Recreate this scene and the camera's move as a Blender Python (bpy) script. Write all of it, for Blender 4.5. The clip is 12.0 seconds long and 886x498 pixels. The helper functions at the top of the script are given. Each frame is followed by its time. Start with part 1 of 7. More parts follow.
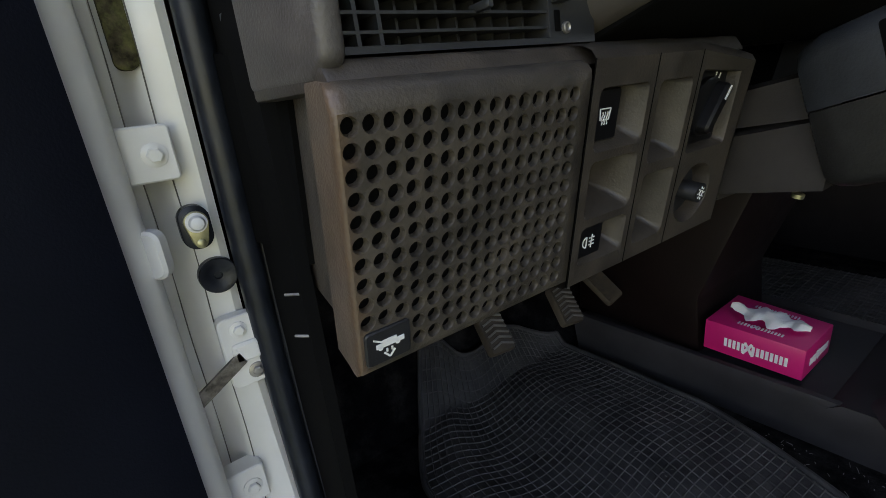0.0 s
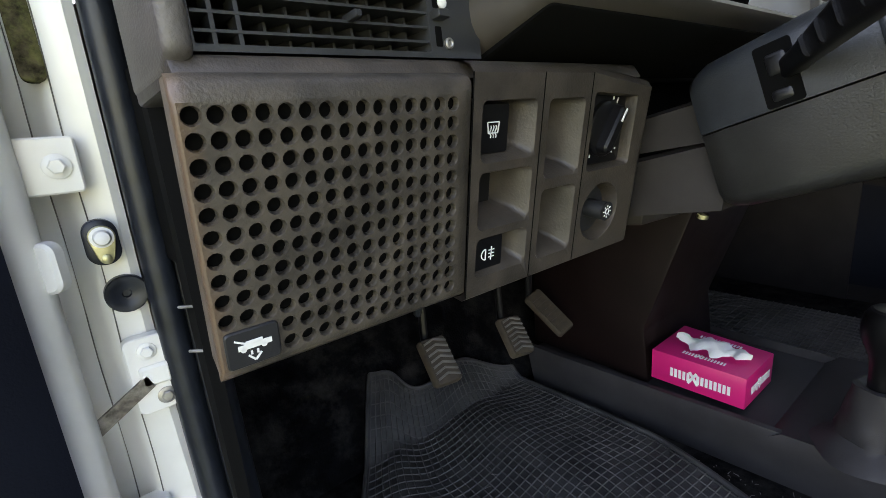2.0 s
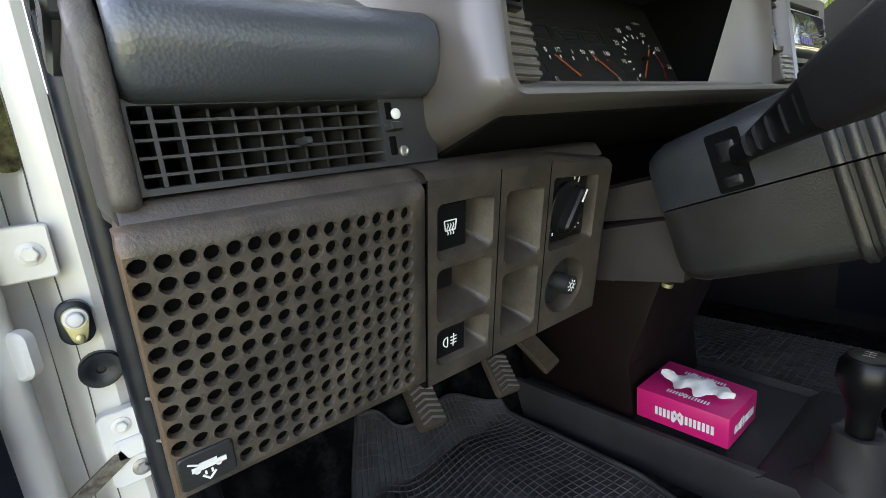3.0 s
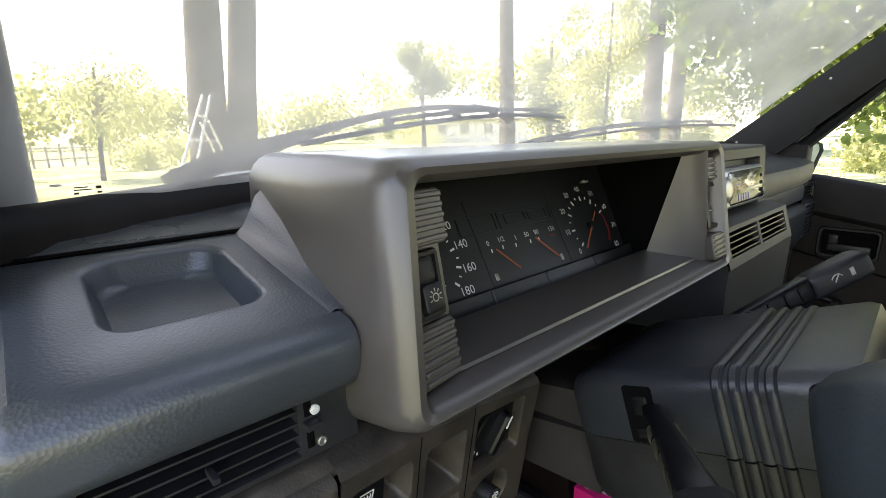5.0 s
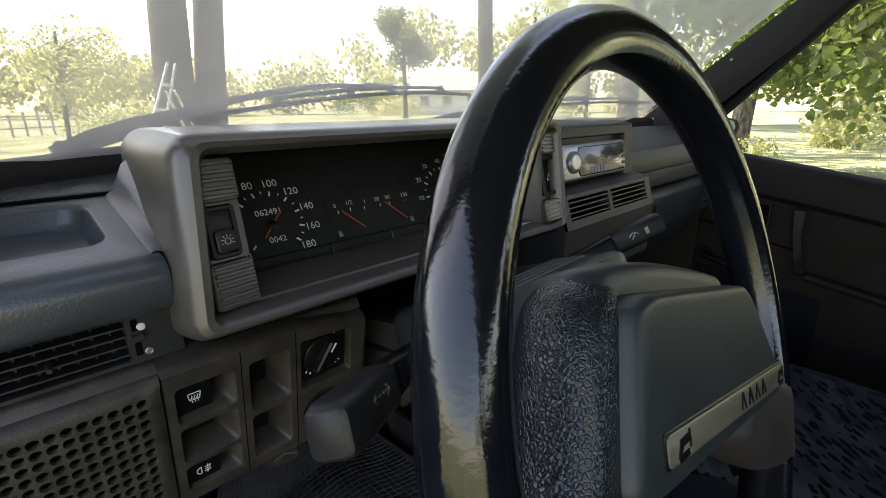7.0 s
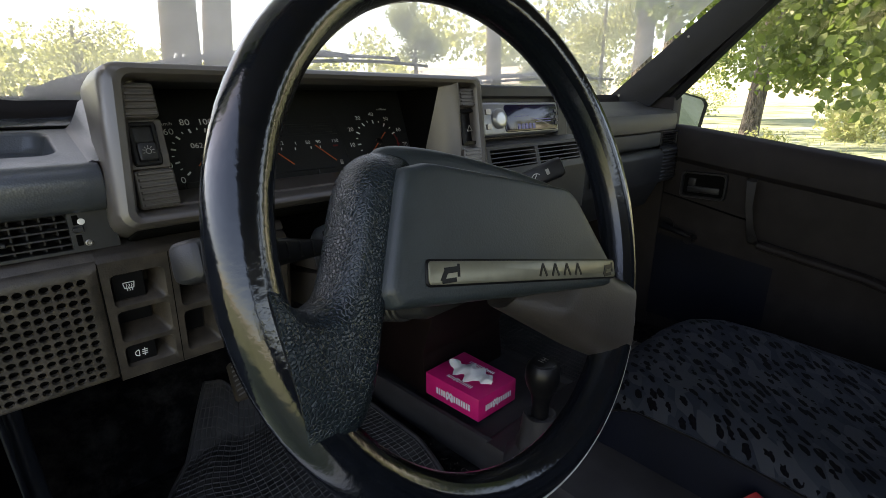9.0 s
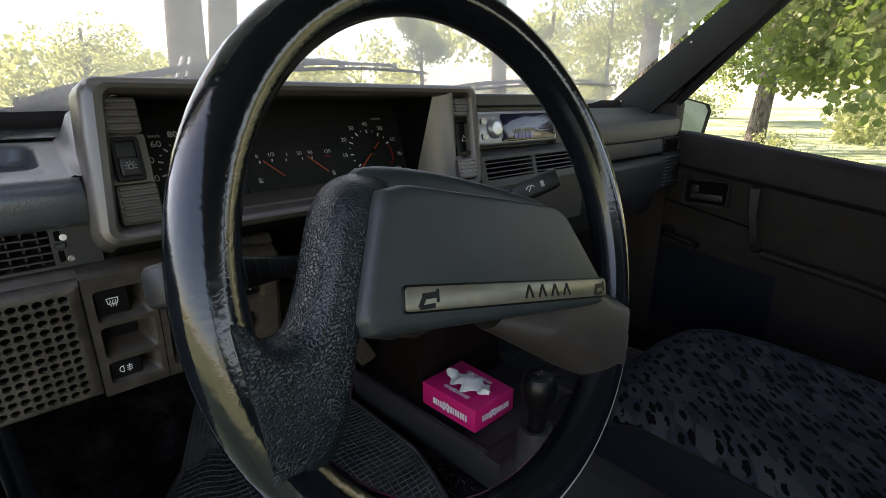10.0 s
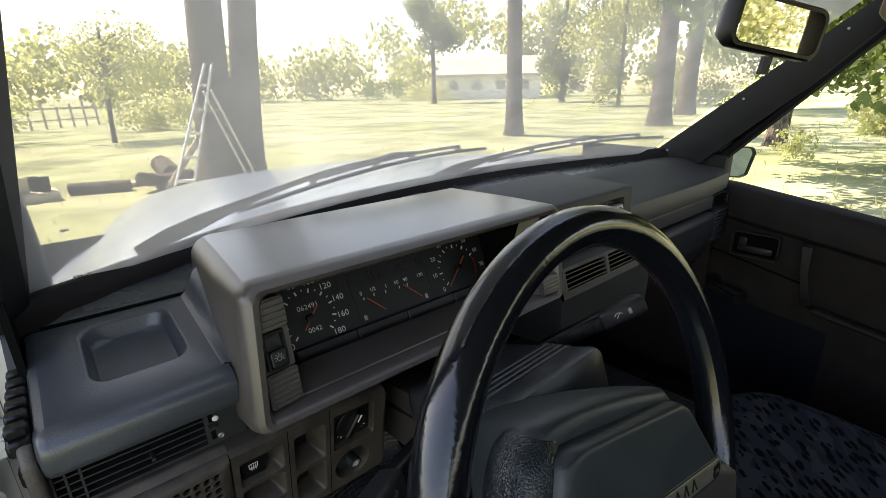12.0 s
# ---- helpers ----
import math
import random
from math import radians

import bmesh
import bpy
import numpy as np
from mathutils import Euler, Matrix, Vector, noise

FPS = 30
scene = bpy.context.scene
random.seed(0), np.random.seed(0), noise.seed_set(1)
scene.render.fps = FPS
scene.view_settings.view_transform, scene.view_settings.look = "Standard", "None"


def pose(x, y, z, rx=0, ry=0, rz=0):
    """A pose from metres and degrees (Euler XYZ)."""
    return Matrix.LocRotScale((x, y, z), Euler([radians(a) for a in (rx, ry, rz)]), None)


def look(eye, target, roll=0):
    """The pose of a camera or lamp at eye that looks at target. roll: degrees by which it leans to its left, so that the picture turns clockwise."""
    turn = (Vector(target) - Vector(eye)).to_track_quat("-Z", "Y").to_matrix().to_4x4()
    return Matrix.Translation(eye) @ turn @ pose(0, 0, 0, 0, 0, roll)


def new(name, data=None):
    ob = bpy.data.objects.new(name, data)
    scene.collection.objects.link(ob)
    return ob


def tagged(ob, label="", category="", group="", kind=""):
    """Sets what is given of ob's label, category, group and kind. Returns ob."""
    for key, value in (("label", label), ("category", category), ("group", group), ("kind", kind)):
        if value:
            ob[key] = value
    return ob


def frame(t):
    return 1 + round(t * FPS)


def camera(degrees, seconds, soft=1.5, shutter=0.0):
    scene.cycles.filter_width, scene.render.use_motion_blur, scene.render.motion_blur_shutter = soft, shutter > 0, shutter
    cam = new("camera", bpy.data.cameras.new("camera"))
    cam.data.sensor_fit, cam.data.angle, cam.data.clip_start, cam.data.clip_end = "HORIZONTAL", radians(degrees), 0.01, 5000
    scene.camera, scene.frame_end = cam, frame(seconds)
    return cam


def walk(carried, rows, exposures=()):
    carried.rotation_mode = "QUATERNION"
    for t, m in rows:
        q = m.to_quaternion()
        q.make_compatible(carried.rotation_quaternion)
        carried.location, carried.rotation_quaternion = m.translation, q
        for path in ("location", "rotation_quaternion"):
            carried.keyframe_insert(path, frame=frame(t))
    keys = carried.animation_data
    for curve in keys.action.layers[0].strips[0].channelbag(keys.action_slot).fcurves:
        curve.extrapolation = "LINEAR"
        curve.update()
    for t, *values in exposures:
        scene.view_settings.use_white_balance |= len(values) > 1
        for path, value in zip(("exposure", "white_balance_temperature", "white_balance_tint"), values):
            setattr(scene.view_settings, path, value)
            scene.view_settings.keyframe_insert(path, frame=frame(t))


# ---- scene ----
cam = camera(87.00, 12.0, soft=0.5)
# seconds, eye (metres), heading, pitch and roll (degrees)
PATH = [
    (0.0, -0.6337, -0.1652, 0.7646, -34.43, -19.46, -5.93),
    (0.5, -0.6246, -0.1693, 0.7570, -36.34, -17.60, -6.06),
    (1.0, -0.6245, -0.1776, 0.7474, -37.17, -15.83, -5.39),
    (1.5, -0.6131, -0.1873, 0.7332, -37.67, -14.99, -5.62),
    (2.0, -0.6035, -0.1947, 0.7454, -37.76, -14.77, -4.73),
    (2.5, -0.5978, -0.1980, 0.7576, -37.87, -14.00, -4.55),
    (3.0, -0.5825, -0.2067, 0.7873, -38.20, -13.29, -5.33),
    (3.5, -0.5802, -0.2026, 0.8279, -38.97, -13.23, -3.32),
    (3.7, -0.5710, -0.2002, 0.8493, -38.65, -14.43, -3.33),
    (5.3, -0.5289, -0.2122, 0.9401, -42.55, -13.71, -0.40),
    (5.5, -0.5213, -0.2272, 0.9433, -42.59, -14.43, 0.27),
    (6.0, -0.5176, -0.2563, 0.9439, -43.27, -15.08, 0.49),
    (6.5, -0.5194, -0.2810, 0.9543, -44.02, -16.02, 1.53),
    (7.0, -0.4993, -0.3478, 0.9374, -43.96, -16.97, -0.43),
    (7.5, -0.4881, -0.4224, 0.9135, -43.09, -17.47, -1.61),
    (9.3, -0.4773, -0.4796, 0.8912, -42.24, -17.47, -0.09),
    (9.5, -0.4671, -0.4751, 0.8907, -41.66, -17.15, -0.45),
    (10.0, -0.4627, -0.4805, 0.9016, -41.85, -17.36, -0.38),
    (10.5, -0.4581, -0.4786, 0.9034, -41.91, -17.51, -0.82),
    (11.0, -0.4622, -0.4674, 0.9179, -42.14, -17.71, -1.22),
    (11.5, -0.5027, -0.4313, 1.0059, -41.54, -18.52, -0.88),
    (12.0, -0.5148, -0.3965, 1.0667, -40.36, -18.76, -1.08),
]


def eye_pose(x, y, z, yaw, pitch, roll):
    return pose(x, y, z, 0, 0, yaw) @ pose(0, 0, 0, 90 + pitch) @ pose(0, 0, 0, 0, 0, roll)


EXPOSURES = [(t, 2.6 + e, 8600, 20) for t, e in ((0.0, -0.2), (0.4, 0.55), (1.0, 0.78), (2.5, 0.75), (3.5, 0.98), (5.3, 0.16), (6.0, -0.1), (6.5, -0.22), (7.0, -0.34), (9.3, -0.28), (11.0, -0.24), (12.0, -0.38))]
walk(cam, [(t, eye_pose(*row)) for t, *row in PATH], EXPOSURES)

# ---- world and light ----
world = bpy.data.worlds.new("sky")
scene.world = world
world.use_nodes = True
wn = world.node_tree
sky = wn.nodes.new("ShaderNodeTexSky")
sky.sky_type = 'NISHITA'
sky.sun_disc = False
SUN_ELEV, SUN_TURN = 55.0, -25.0
sky.sun_elevation, sky.sun_rotation = radians(SUN_ELEV), radians(SUN_TURN)
wn.links.new(sky.outputs[0], wn.nodes["Background"].inputs[0])
wn.nodes["Background"].inputs[1].default_value = 0.15
sun_data = bpy.data.lights.new("sun", 'SUN')
sun_data.energy, sun_data.angle, sun_data.color = 4.0, radians(0.6), (1.0, 0.95, 0.86)
sun = new("sun", sun_data)
sun.matrix_world = look((20 * math.sin(radians(SUN_TURN)) * math.cos(radians(SUN_ELEV)), 20 * math.cos(radians(SUN_TURN)) * math.cos(radians(SUN_ELEV)), 20 * math.sin(radians(SUN_ELEV))), (0, 0, 0))


# ---- materials ----
def material(name, color, rough=0.5, metal=0.0, grain=0.0, grain_size=0.002, vary=0.0, vary_size=0.05, dust=0.0, dust_color=(0.3, 0.27, 0.22), spec=0.5, coat=0.0, cells=False, worn=None, stretch=None):
    """A surface: base colour with slow variation and dust, and a fine relief of a given size in metres."""
    m = bpy.data.materials.new(name)
    m.use_nodes = True
    nt = m.node_tree
    b = nt.nodes["Principled BSDF"]
    b.inputs["Roughness"].default_value = rough
    b.inputs["Metallic"].default_value = metal
    b.inputs["Specular IOR Level"].default_value = spec
    b.inputs["Coat Weight"].default_value = coat
    b.inputs["Coat Roughness"].default_value = 0.1
    b.inputs["Base Color"].default_value = (*color, 1)
    co = nt.nodes.new("ShaderNodeTexCoord")
    where = co.outputs["Object"]
    if stretch:
        mapped = nt.nodes.new("ShaderNodeMapping")
        mapped.inputs["Scale"].default_value = stretch
        nt.links.new(where, mapped.inputs[0])
        where = mapped.outputs[0]
    if vary or dust:
        n1 = nt.nodes.new("ShaderNodeTexNoise")
        n1.inputs["Scale"].default_value = 1 / vary_size
        n1.inputs["Detail"].default_value = 6
        nt.links.new(where, n1.inputs["Vector"])
        ramp = nt.nodes.new("ShaderNodeMapRange")
        ramp.inputs[1].default_value, ramp.inputs[2].default_value = 0.35, 0.7
        ramp.inputs[3].default_value, ramp.inputs[4].default_value = 1 - vary, 1 + vary
        nt.links.new(n1.outputs["Fac"], ramp.inputs[0])
        mul = nt.nodes.new("ShaderNodeMix")
        mul.data_type, mul.blend_type = 'RGBA', 'MULTIPLY'
        mul.inputs[0].default_value = 1
        mul.inputs[6].default_value = (*color, 1)
        nt.links.new(ramp.outputs[0], mul.inputs[7])
        last = mul.outputs[2]
        if dust:
            n2 = nt.nodes.new("ShaderNodeTexNoise")
            n2.inputs["Scale"].default_value = 0.35 / vary_size
            n2.inputs["Detail"].default_value = 10
            n2.inputs["Roughness"].default_value = 0.7
            nt.links.new(co.outputs["Object"], n2.inputs["Vector"])
            r2 = nt.nodes.new("ShaderNodeMapRange")
            r2.inputs[1].default_value, r2.inputs[2].default_value = 0.45, 0.75
            r2.inputs[3].default_value, r2.inputs[4].default_value = 0, dust
            nt.links.new(n2.outputs["Fac"], r2.inputs[0])
            mx = nt.nodes.new("ShaderNodeMix")
            mx.data_type = 'RGBA'
            mx.inputs[7].default_value = (*dust_color, 1)
            nt.links.new(r2.outputs[0], mx.inputs[0])
            nt.links.new(last, mx.inputs[6])
            last = mx.outputs[2]
        if worn:
            # rubbed brown band beside an edge at x = worn[0], worn[1] wide
            sep = nt.nodes.new("ShaderNodeSeparateXYZ")
            nt.links.new(co.outputs["Object"], sep.inputs[0])
            jig = nt.nodes.new("ShaderNodeMath")
            jig.operation = 'MULTIPLY_ADD'
            jig.inputs[1].default_value = worn[1] * 1.6
            nt.links.new(n1.outputs["Fac"], jig.inputs[0])
            nt.links.new(sep.outputs[0], jig.inputs[2])
            r3 = nt.nodes.new("ShaderNodeMapRange")
            r3.inputs[1].default_value, r3.inputs[2].default_value = worn[0] + worn[1] * 1.9, worn[0] + worn[1] * 0.7
            r3.inputs[3].default_value, r3.inputs[4].default_value = 0, 0.75
            nt.links.new(jig.outputs[0], r3.inputs[0])
            mw = nt.nodes.new("ShaderNodeMix")
            mw.data_type = 'RGBA'
            mw.inputs[7].default_value = (0.115, 0.07, 0.042, 1)
            nt.links.new(r3.outputs[0], mw.inputs[0])
            nt.links.new(last, mw.inputs[6])
            last = mw.outputs[2]
        nt.links.new(last, b.inputs["Base Color"])
        rr = nt.nodes.new("ShaderNodeMapRange")
        rr.inputs[1].default_value, rr.inputs[2].default_value = 0.3, 0.7
        rr.inputs[3].default_value, rr.inputs[4].default_value = max(0.02, rough - 0.35 * vary * rough), min(1, rough + 0.45 * vary * rough)
        nt.links.new(n1.outputs["Fac"], rr.inputs[0])
        nt.links.new(rr.outputs[0], b.inputs["Roughness"])
    if grain:
        if cells == "net":
            g = nt.nodes.new("ShaderNodeTexVoronoi")
            g.feature = 'DISTANCE_TO_EDGE'
            g.inputs["Scale"].default_value = 1 / grain_size
            lim = nt.nodes.new("ShaderNodeMapRange")
            lim.inputs[1].default_value, lim.inputs[2].default_value = 0.0, 0.22
            nt.links.new(g.outputs["Distance"], lim.inputs[0])
            out = lim.outputs[0]
        elif cells:
            g = nt.nodes.new("ShaderNodeTexVoronoi")
            g.inputs["Scale"].default_value = 1 / grain_size
            out = g.outputs["Distance"]
        else:
            g = nt.nodes.new("ShaderNodeTexNoise")
            g.inputs["Scale"].default_value = 1 / grain_size
            g.inputs["Detail"].default_value = 3
            out = g.outputs["Fac"]
        nt.links.new(where, g.inputs["Vector"])
        bump = nt.nodes.new("ShaderNodeBump")
        bump.inputs["Strength"].default_value = grain
        bump.inputs["Distance"].default_value = grain_size * 0.35
        nt.links.new(out, bump.inputs["Height"])
        nt.links.new(bump.outputs[0], b.inputs["Normal"])
    return m


BROWN = material("grey_brown_plastic", (0.038, 0.0315, 0.026), 0.46, grain=0.5, grain_size=0.0014, vary=0.28, vary_size=0.014, dust=0.3, dust_color=(0.13, 0.098, 0.07), spec=0.4)
BINN = material("grey_plastic", (0.066, 0.057, 0.050), 0.38, grain=0.12, grain_size=0.0009, vary=0.08, vary_size=0.03, spec=0.7, coat=0.25)
BINN.node_tree.nodes["Principled BSDF"].inputs["Coat Roughness"].default_value = 0.3
# lighter copy of BINN: sky glare on the hood's top put into the colour
BINN_GLARE = material("glare_lightened_plastic", (0.105, 0.098, 0.09), 0.3, grain=0.1, grain_size=0.0009, vary=0.08, vary_size=0.03, spec=0.8, coat=0.6)
BINN_GLARE.node_tree.nodes["Principled BSDF"].inputs["Coat Roughness"].default_value = 0.22
SLATE = material("slate_vinyl", (0.042, 0.0485, 0.057), 0.33, grain=0.2, grain_size=0.0016, vary=0.08, vary_size=0.05, spec=0.75, cells=True)
CAP = material("worn_brown_grain", (0.072, 0.063, 0.057), 0.45, grain=0.55, grain_size=0.0018, vary=0.22, vary_size=0.015)
DARK = material("charcoal_plastic", (0.016, 0.0162, 0.0175), 0.45, grain=0.25, grain_size=0.0012, vary=0.18, vary_size=0.03, spec=0.35)
VENT = material("vent_plastic", (0.021, 0.022, 0.0235), 0.4, grain=0.15, grain_size=0.001, vary=0.15, vary_size=0.02, spec=0.45)
BUCKLE_RED = material("red_button_plastic", (0.4, 0.012, 0.012), 0.4, vary=0.1)
LEATHER_GRIP = material("rim_grip_vinyl", (0.0048, 0.0065, 0.0092), 0.2, grain=0.5, grain_size=0.0022, vary=0.25, vary_size=0.008, coat=0.3)
COWL = material("slate_cowl_plastic", (0.0225, 0.0252, 0.0288), 0.32, grain=0.4, grain_size=0.0012, vary=0.2, vary_size=0.02, spec=0.5)
COWL_LOW = material("olive_cowl_plastic", (0.0172, 0.0168, 0.0162), 0.38, grain=0.45, grain_size=0.0013, vary=0.2, vary_size=0.02, spec=0.45)
SHROUD = material("brown_shroud_plastic", (0.03, 0.026, 0.024), 0.5, grain=0.3, grain_size=0.0014, vary=0.2, vary_size=0.03, spec=0.3)
BLACK = material("black_plastic", (0.005, 0.005, 0.0058), 0.35, grain=0.1, grain_size=0.001, vary=0.1, spec=0.3)
SPOKE = material("spoke_vinyl", (0.0100, 0.0160, 0.0200), 0.26, grain=0.36, grain_size=0.0021, vary=0.14, vary_size=0.02, cells="net")
# the warm light on the far spoke is put into this brown
WEB = material("warm_lit_spoke_web", (0.038, 0.032, 0.029), 0.45, grain=0.3, grain_size=0.0016, vary=0.15, vary_size=0.03)
RIDGE = material("dusty_ridge", (0.15, 0.14, 0.125), 0.7, vary=0.35, vary_size=0.03)
PANEL = material("worn_speaker_plastic", (0.044, 0.0375, 0.031), 0.4, grain=0.6, grain_size=0.0015, vary=0.25, vary_size=0.015, dust=0.45, dust_color=(0.15, 0.12, 0.09), spec=0.45, worn=(-0.573, 0.006))
MAT_RIDGE = material("rubber_mat_ridge", (0.058, 0.054, 0.05), 0.6, vary=0.4, vary_size=0.03)
MOSS = material("rust_and_moss", (0.06, 0.05, 0.03), 0.9, grain=0.8, grain_size=0.004, vary=0.7, vary_size=0.006, dust=0.8, dust_color=(0.2, 0.21, 0.07), spec=0.1)
SEAM = material("pale_seam", (0.5, 0.5, 0.48), 0.4, vary=0.3, vary_size=0.004)
# flat black for openings and linings; also paints shade under hood and dash
HOLE = material("matte_black_fill", (0.0035, 0.0035, 0.0035), 0.95, spec=0.05)
RUBBER = material("black_rubber", (0.009, 0.0118, 0.0175), 0.4, grain=0.12, grain_size=0.002, vary=0.3, vary_size=0.015, dust=0.04, dust_color=(0.15, 0.15, 0.16), spec=0.4)
PAINT = material("white_car_paint", (0.82, 0.81, 0.77), 0.32, vary=0.05, vary_size=0.06, dust=0.09, dust_color=(0.45, 0.4, 0.3), coat=0.3)
TRIM = material("dark_door_trim", (0.0165, 0.0142, 0.014), 0.55, grain=0.3, grain_size=0.0015, vary=0.2, vary_size=0.05, spec=0.12)
NAVY = material("navy_door_card", (0.0024, 0.0037, 0.0082), 0.6, grain=0.3, grain_size=0.0015, vary=0.15, vary_size=0.08, spec=0.15)
LEATHER = material("rim_vinyl", (0.0048, 0.0062, 0.009), 0.12, grain=0.16, grain_size=0.0035, vary=0.25, vary_size=0.006, coat=0.3)
HUB = material("hub_vinyl", (0.0225, 0.0300, 0.0335), 0.43, grain=0.35, grain_size=0.0014, vary=0.14, vary_size=0.03, spec=0.45)
CARPET = material("black_carpet", (0.004, 0.004, 0.0046), 0.95, grain=1.0, grain_size=0.003, vary=0.6, vary_size=0.02, dust=0.5, dust_color=(0.07, 0.065, 0.06), spec=0.05)
MAT = material("rubber_mat", (0.033, 0.0325, 0.033), 0.55, grain=0.4, grain_size=0.003, vary=0.3, vary_size=0.04, dust=0.5, dust_color=(0.15, 0.137, 0.122), spec=0.4)
CONSOLE = material("console_plastic", (0.031, 0.0295, 0.031), 0.5, grain=0.25, grain_size=0.0015, vary=0.2, vary_size=0.05, dust=0.25, dust_color=(0.06, 0.055, 0.05), spec=0.2)
OXBLOOD = material("dark_brown_console", (0.0075, 0.0036, 0.0034), 0.5, grain=0.3, grain_size=0.0015, vary=0.2, vary_size=0.04, spec=0.2)
MAGENTA = material("magenta_card", (0.64, 0.014, 0.15), 0.4, vary=0.05, vary_size=0.05)
WHITE = material("white_print", (0.72, 0.72, 0.71), 0.6)
TISSUE = material("tissue_paper", (0.83, 0.82, 0.80), 0.9, grain=0.3, grain_size=0.002)
ORANGE = material("orange_needle", (0.42, 0.08, 0.025), 0.5)
PRINT = material("grey_print", (0.66, 0.66, 0.64), 0.6)
PILLAR = material("pillar_trim", (0.0125, 0.0138, 0.016), 0.5, grain=0.2, grain_size=0.0016, vary=0.15, vary_size=0.05, spec=0.22)
BOARD = material("gauge_board", (0.0115, 0.0124, 0.0126), 0.42, grain=0.2, grain_size=0.0008, vary=0.1, vary_size=0.05)
DASHTOP = material("grey_dash_vinyl", (0.037, 0.0415, 0.046), 0.27, grain=0.2, grain_size=0.0014, vary=0.1, vary_size=0.05, spec=0.8)
DASHFRONT = material("charcoal_dash_plastic", (0.033, 0.0335, 0.034), 0.5, grain=0.35, grain_size=0.0014, vary=0.15, vary_size=0.05, spec=0.35)
REDM = material("red_mark", (0.16, 0.008, 0.008), 0.5)
SILVER = material("satin_silver", (0.385, 0.392, 0.406), 0.3, metal=0.7)
PLATE = material("olive_metal_plate", (0.21, 0.203, 0.154), 0.35, metal=0.5, vary=0.15, vary_size=0.02)
STEEL = material("dull_steel", (0.42, 0.4, 0.37), 0.45, metal=0.8, vary=0.3, vary_size=0.01)
RUSTY = material("rust_flecked_steel", (0.16, 0.14, 0.12), 0.5, metal=0.6, vary=0.6, vary_size=0.006, dust=0.6, dust_color=(0.5, 0.47, 0.42))
BRASS = material("yellow_zinc", (0.44, 0.41, 0.24), 0.4, metal=0.8, vary=0.25, vary_size=0.008)
SCREEN = material("radio_screen", (0.012, 0.01, 0.03), 0.08)
PURPLE = material("purple_print", (0.056, 0.04, 0.24), 0.3)
ALU = material("aluminium", (0.6, 0.6, 0.6), 0.4, metal=0.6, vary=0.1)
BEIGE = material("beige_vinyl", (0.13, 0.095, 0.065), 0.7, grain=0.3, grain_size=0.002)
PEDAL = material("worn_pedal_rubber", (0.052, 0.039, 0.026), 0.7, grain=0.3, vary=0.3, vary_size=0.01)
BARK = material("bark", (0.095, 0.085, 0.072), 0.9, grain=1.0, grain_size=0.045, vary=0.75, vary_size=0.05, dust=0.45, dust_color=(0.24, 0.22, 0.19), cells="net", stretch=(1, 1, 0.28), spec=0.2)
GRASS = material("grass", (0.19, 0.23, 0.125), 0.95, grain=0.8, grain_size=0.08, vary=0.4, vary_size=1.2, dust=0.85, dust_color=(0.46, 0.485, 0.36), spec=0.1)
# haze is lifted into the fence's wood, the far panes and the plaster
WOOD = material("weathered_wood", (0.42, 0.38, 0.32), 0.8, grain=0.5, grain_size=0.02, vary=0.3, vary_size=0.1)
PANE = material("far_window_pane", (0.3, 0.3, 0.29), 0.1)
WALLM = material("pale_plaster", (0.74, 0.72, 0.66), 0.9, vary=0.1, vary_size=0.5)
TILE = material("grey_roof", (0.42, 0.39, 0.35), 0.8, grain=0.5, grain_size=0.1, vary=0.2, vary_size=0.5)


def leafy(name, color, trans):
    m = bpy.data.materials.new(name)
    m.use_nodes = True
    nt = m.node_tree
    b = nt.nodes["Principled BSDF"]
    b.inputs["Roughness"].default_value = 0.5
    info = nt.nodes.new("ShaderNodeNewGeometry")
    ramp = nt.nodes.new("ShaderNodeMix")
    ramp.data_type = 'RGBA'
    ramp.inputs[6].default_value = (*[c * 0.6 for c in color], 1)
    ramp.inputs[7].default_value = (color[0] * 1.5, color[1] * 1.3, color[2] * 1.1, 1)
    nt.links.new(info.outputs["Random Per Island"], ramp.inputs[0])
    nt.links.new(ramp.outputs[2], b.inputs["Base Color"])
    tr = nt.nodes.new("ShaderNodeBsdfTranslucent")
    tr.inputs[0].default_value = (color[0] * 2.0, color[1] * 2.1, color[2] * 1.5, 1)
    mix = nt.nodes.new("ShaderNodeMixShader")
    mix.inputs[0].default_value = trans
    nt.links.new(b.outputs[0], mix.inputs[1])
    nt.links.new(tr.outputs[0], mix.inputs[2])
    nt.links.new(mix.outputs[0], nt.nodes["Material Output"].inputs[0])
    return m


LEAF = leafy("linden_leaf", (0.08, 0.122, 0.038), 0.4)
# both leaf colours are lightened: haze over the distant trees is painted in
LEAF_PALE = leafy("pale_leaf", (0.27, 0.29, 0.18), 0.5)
LEAF_HAZED = leafy("hazed_leaf", (0.17, 0.2, 0.13), 0.4)


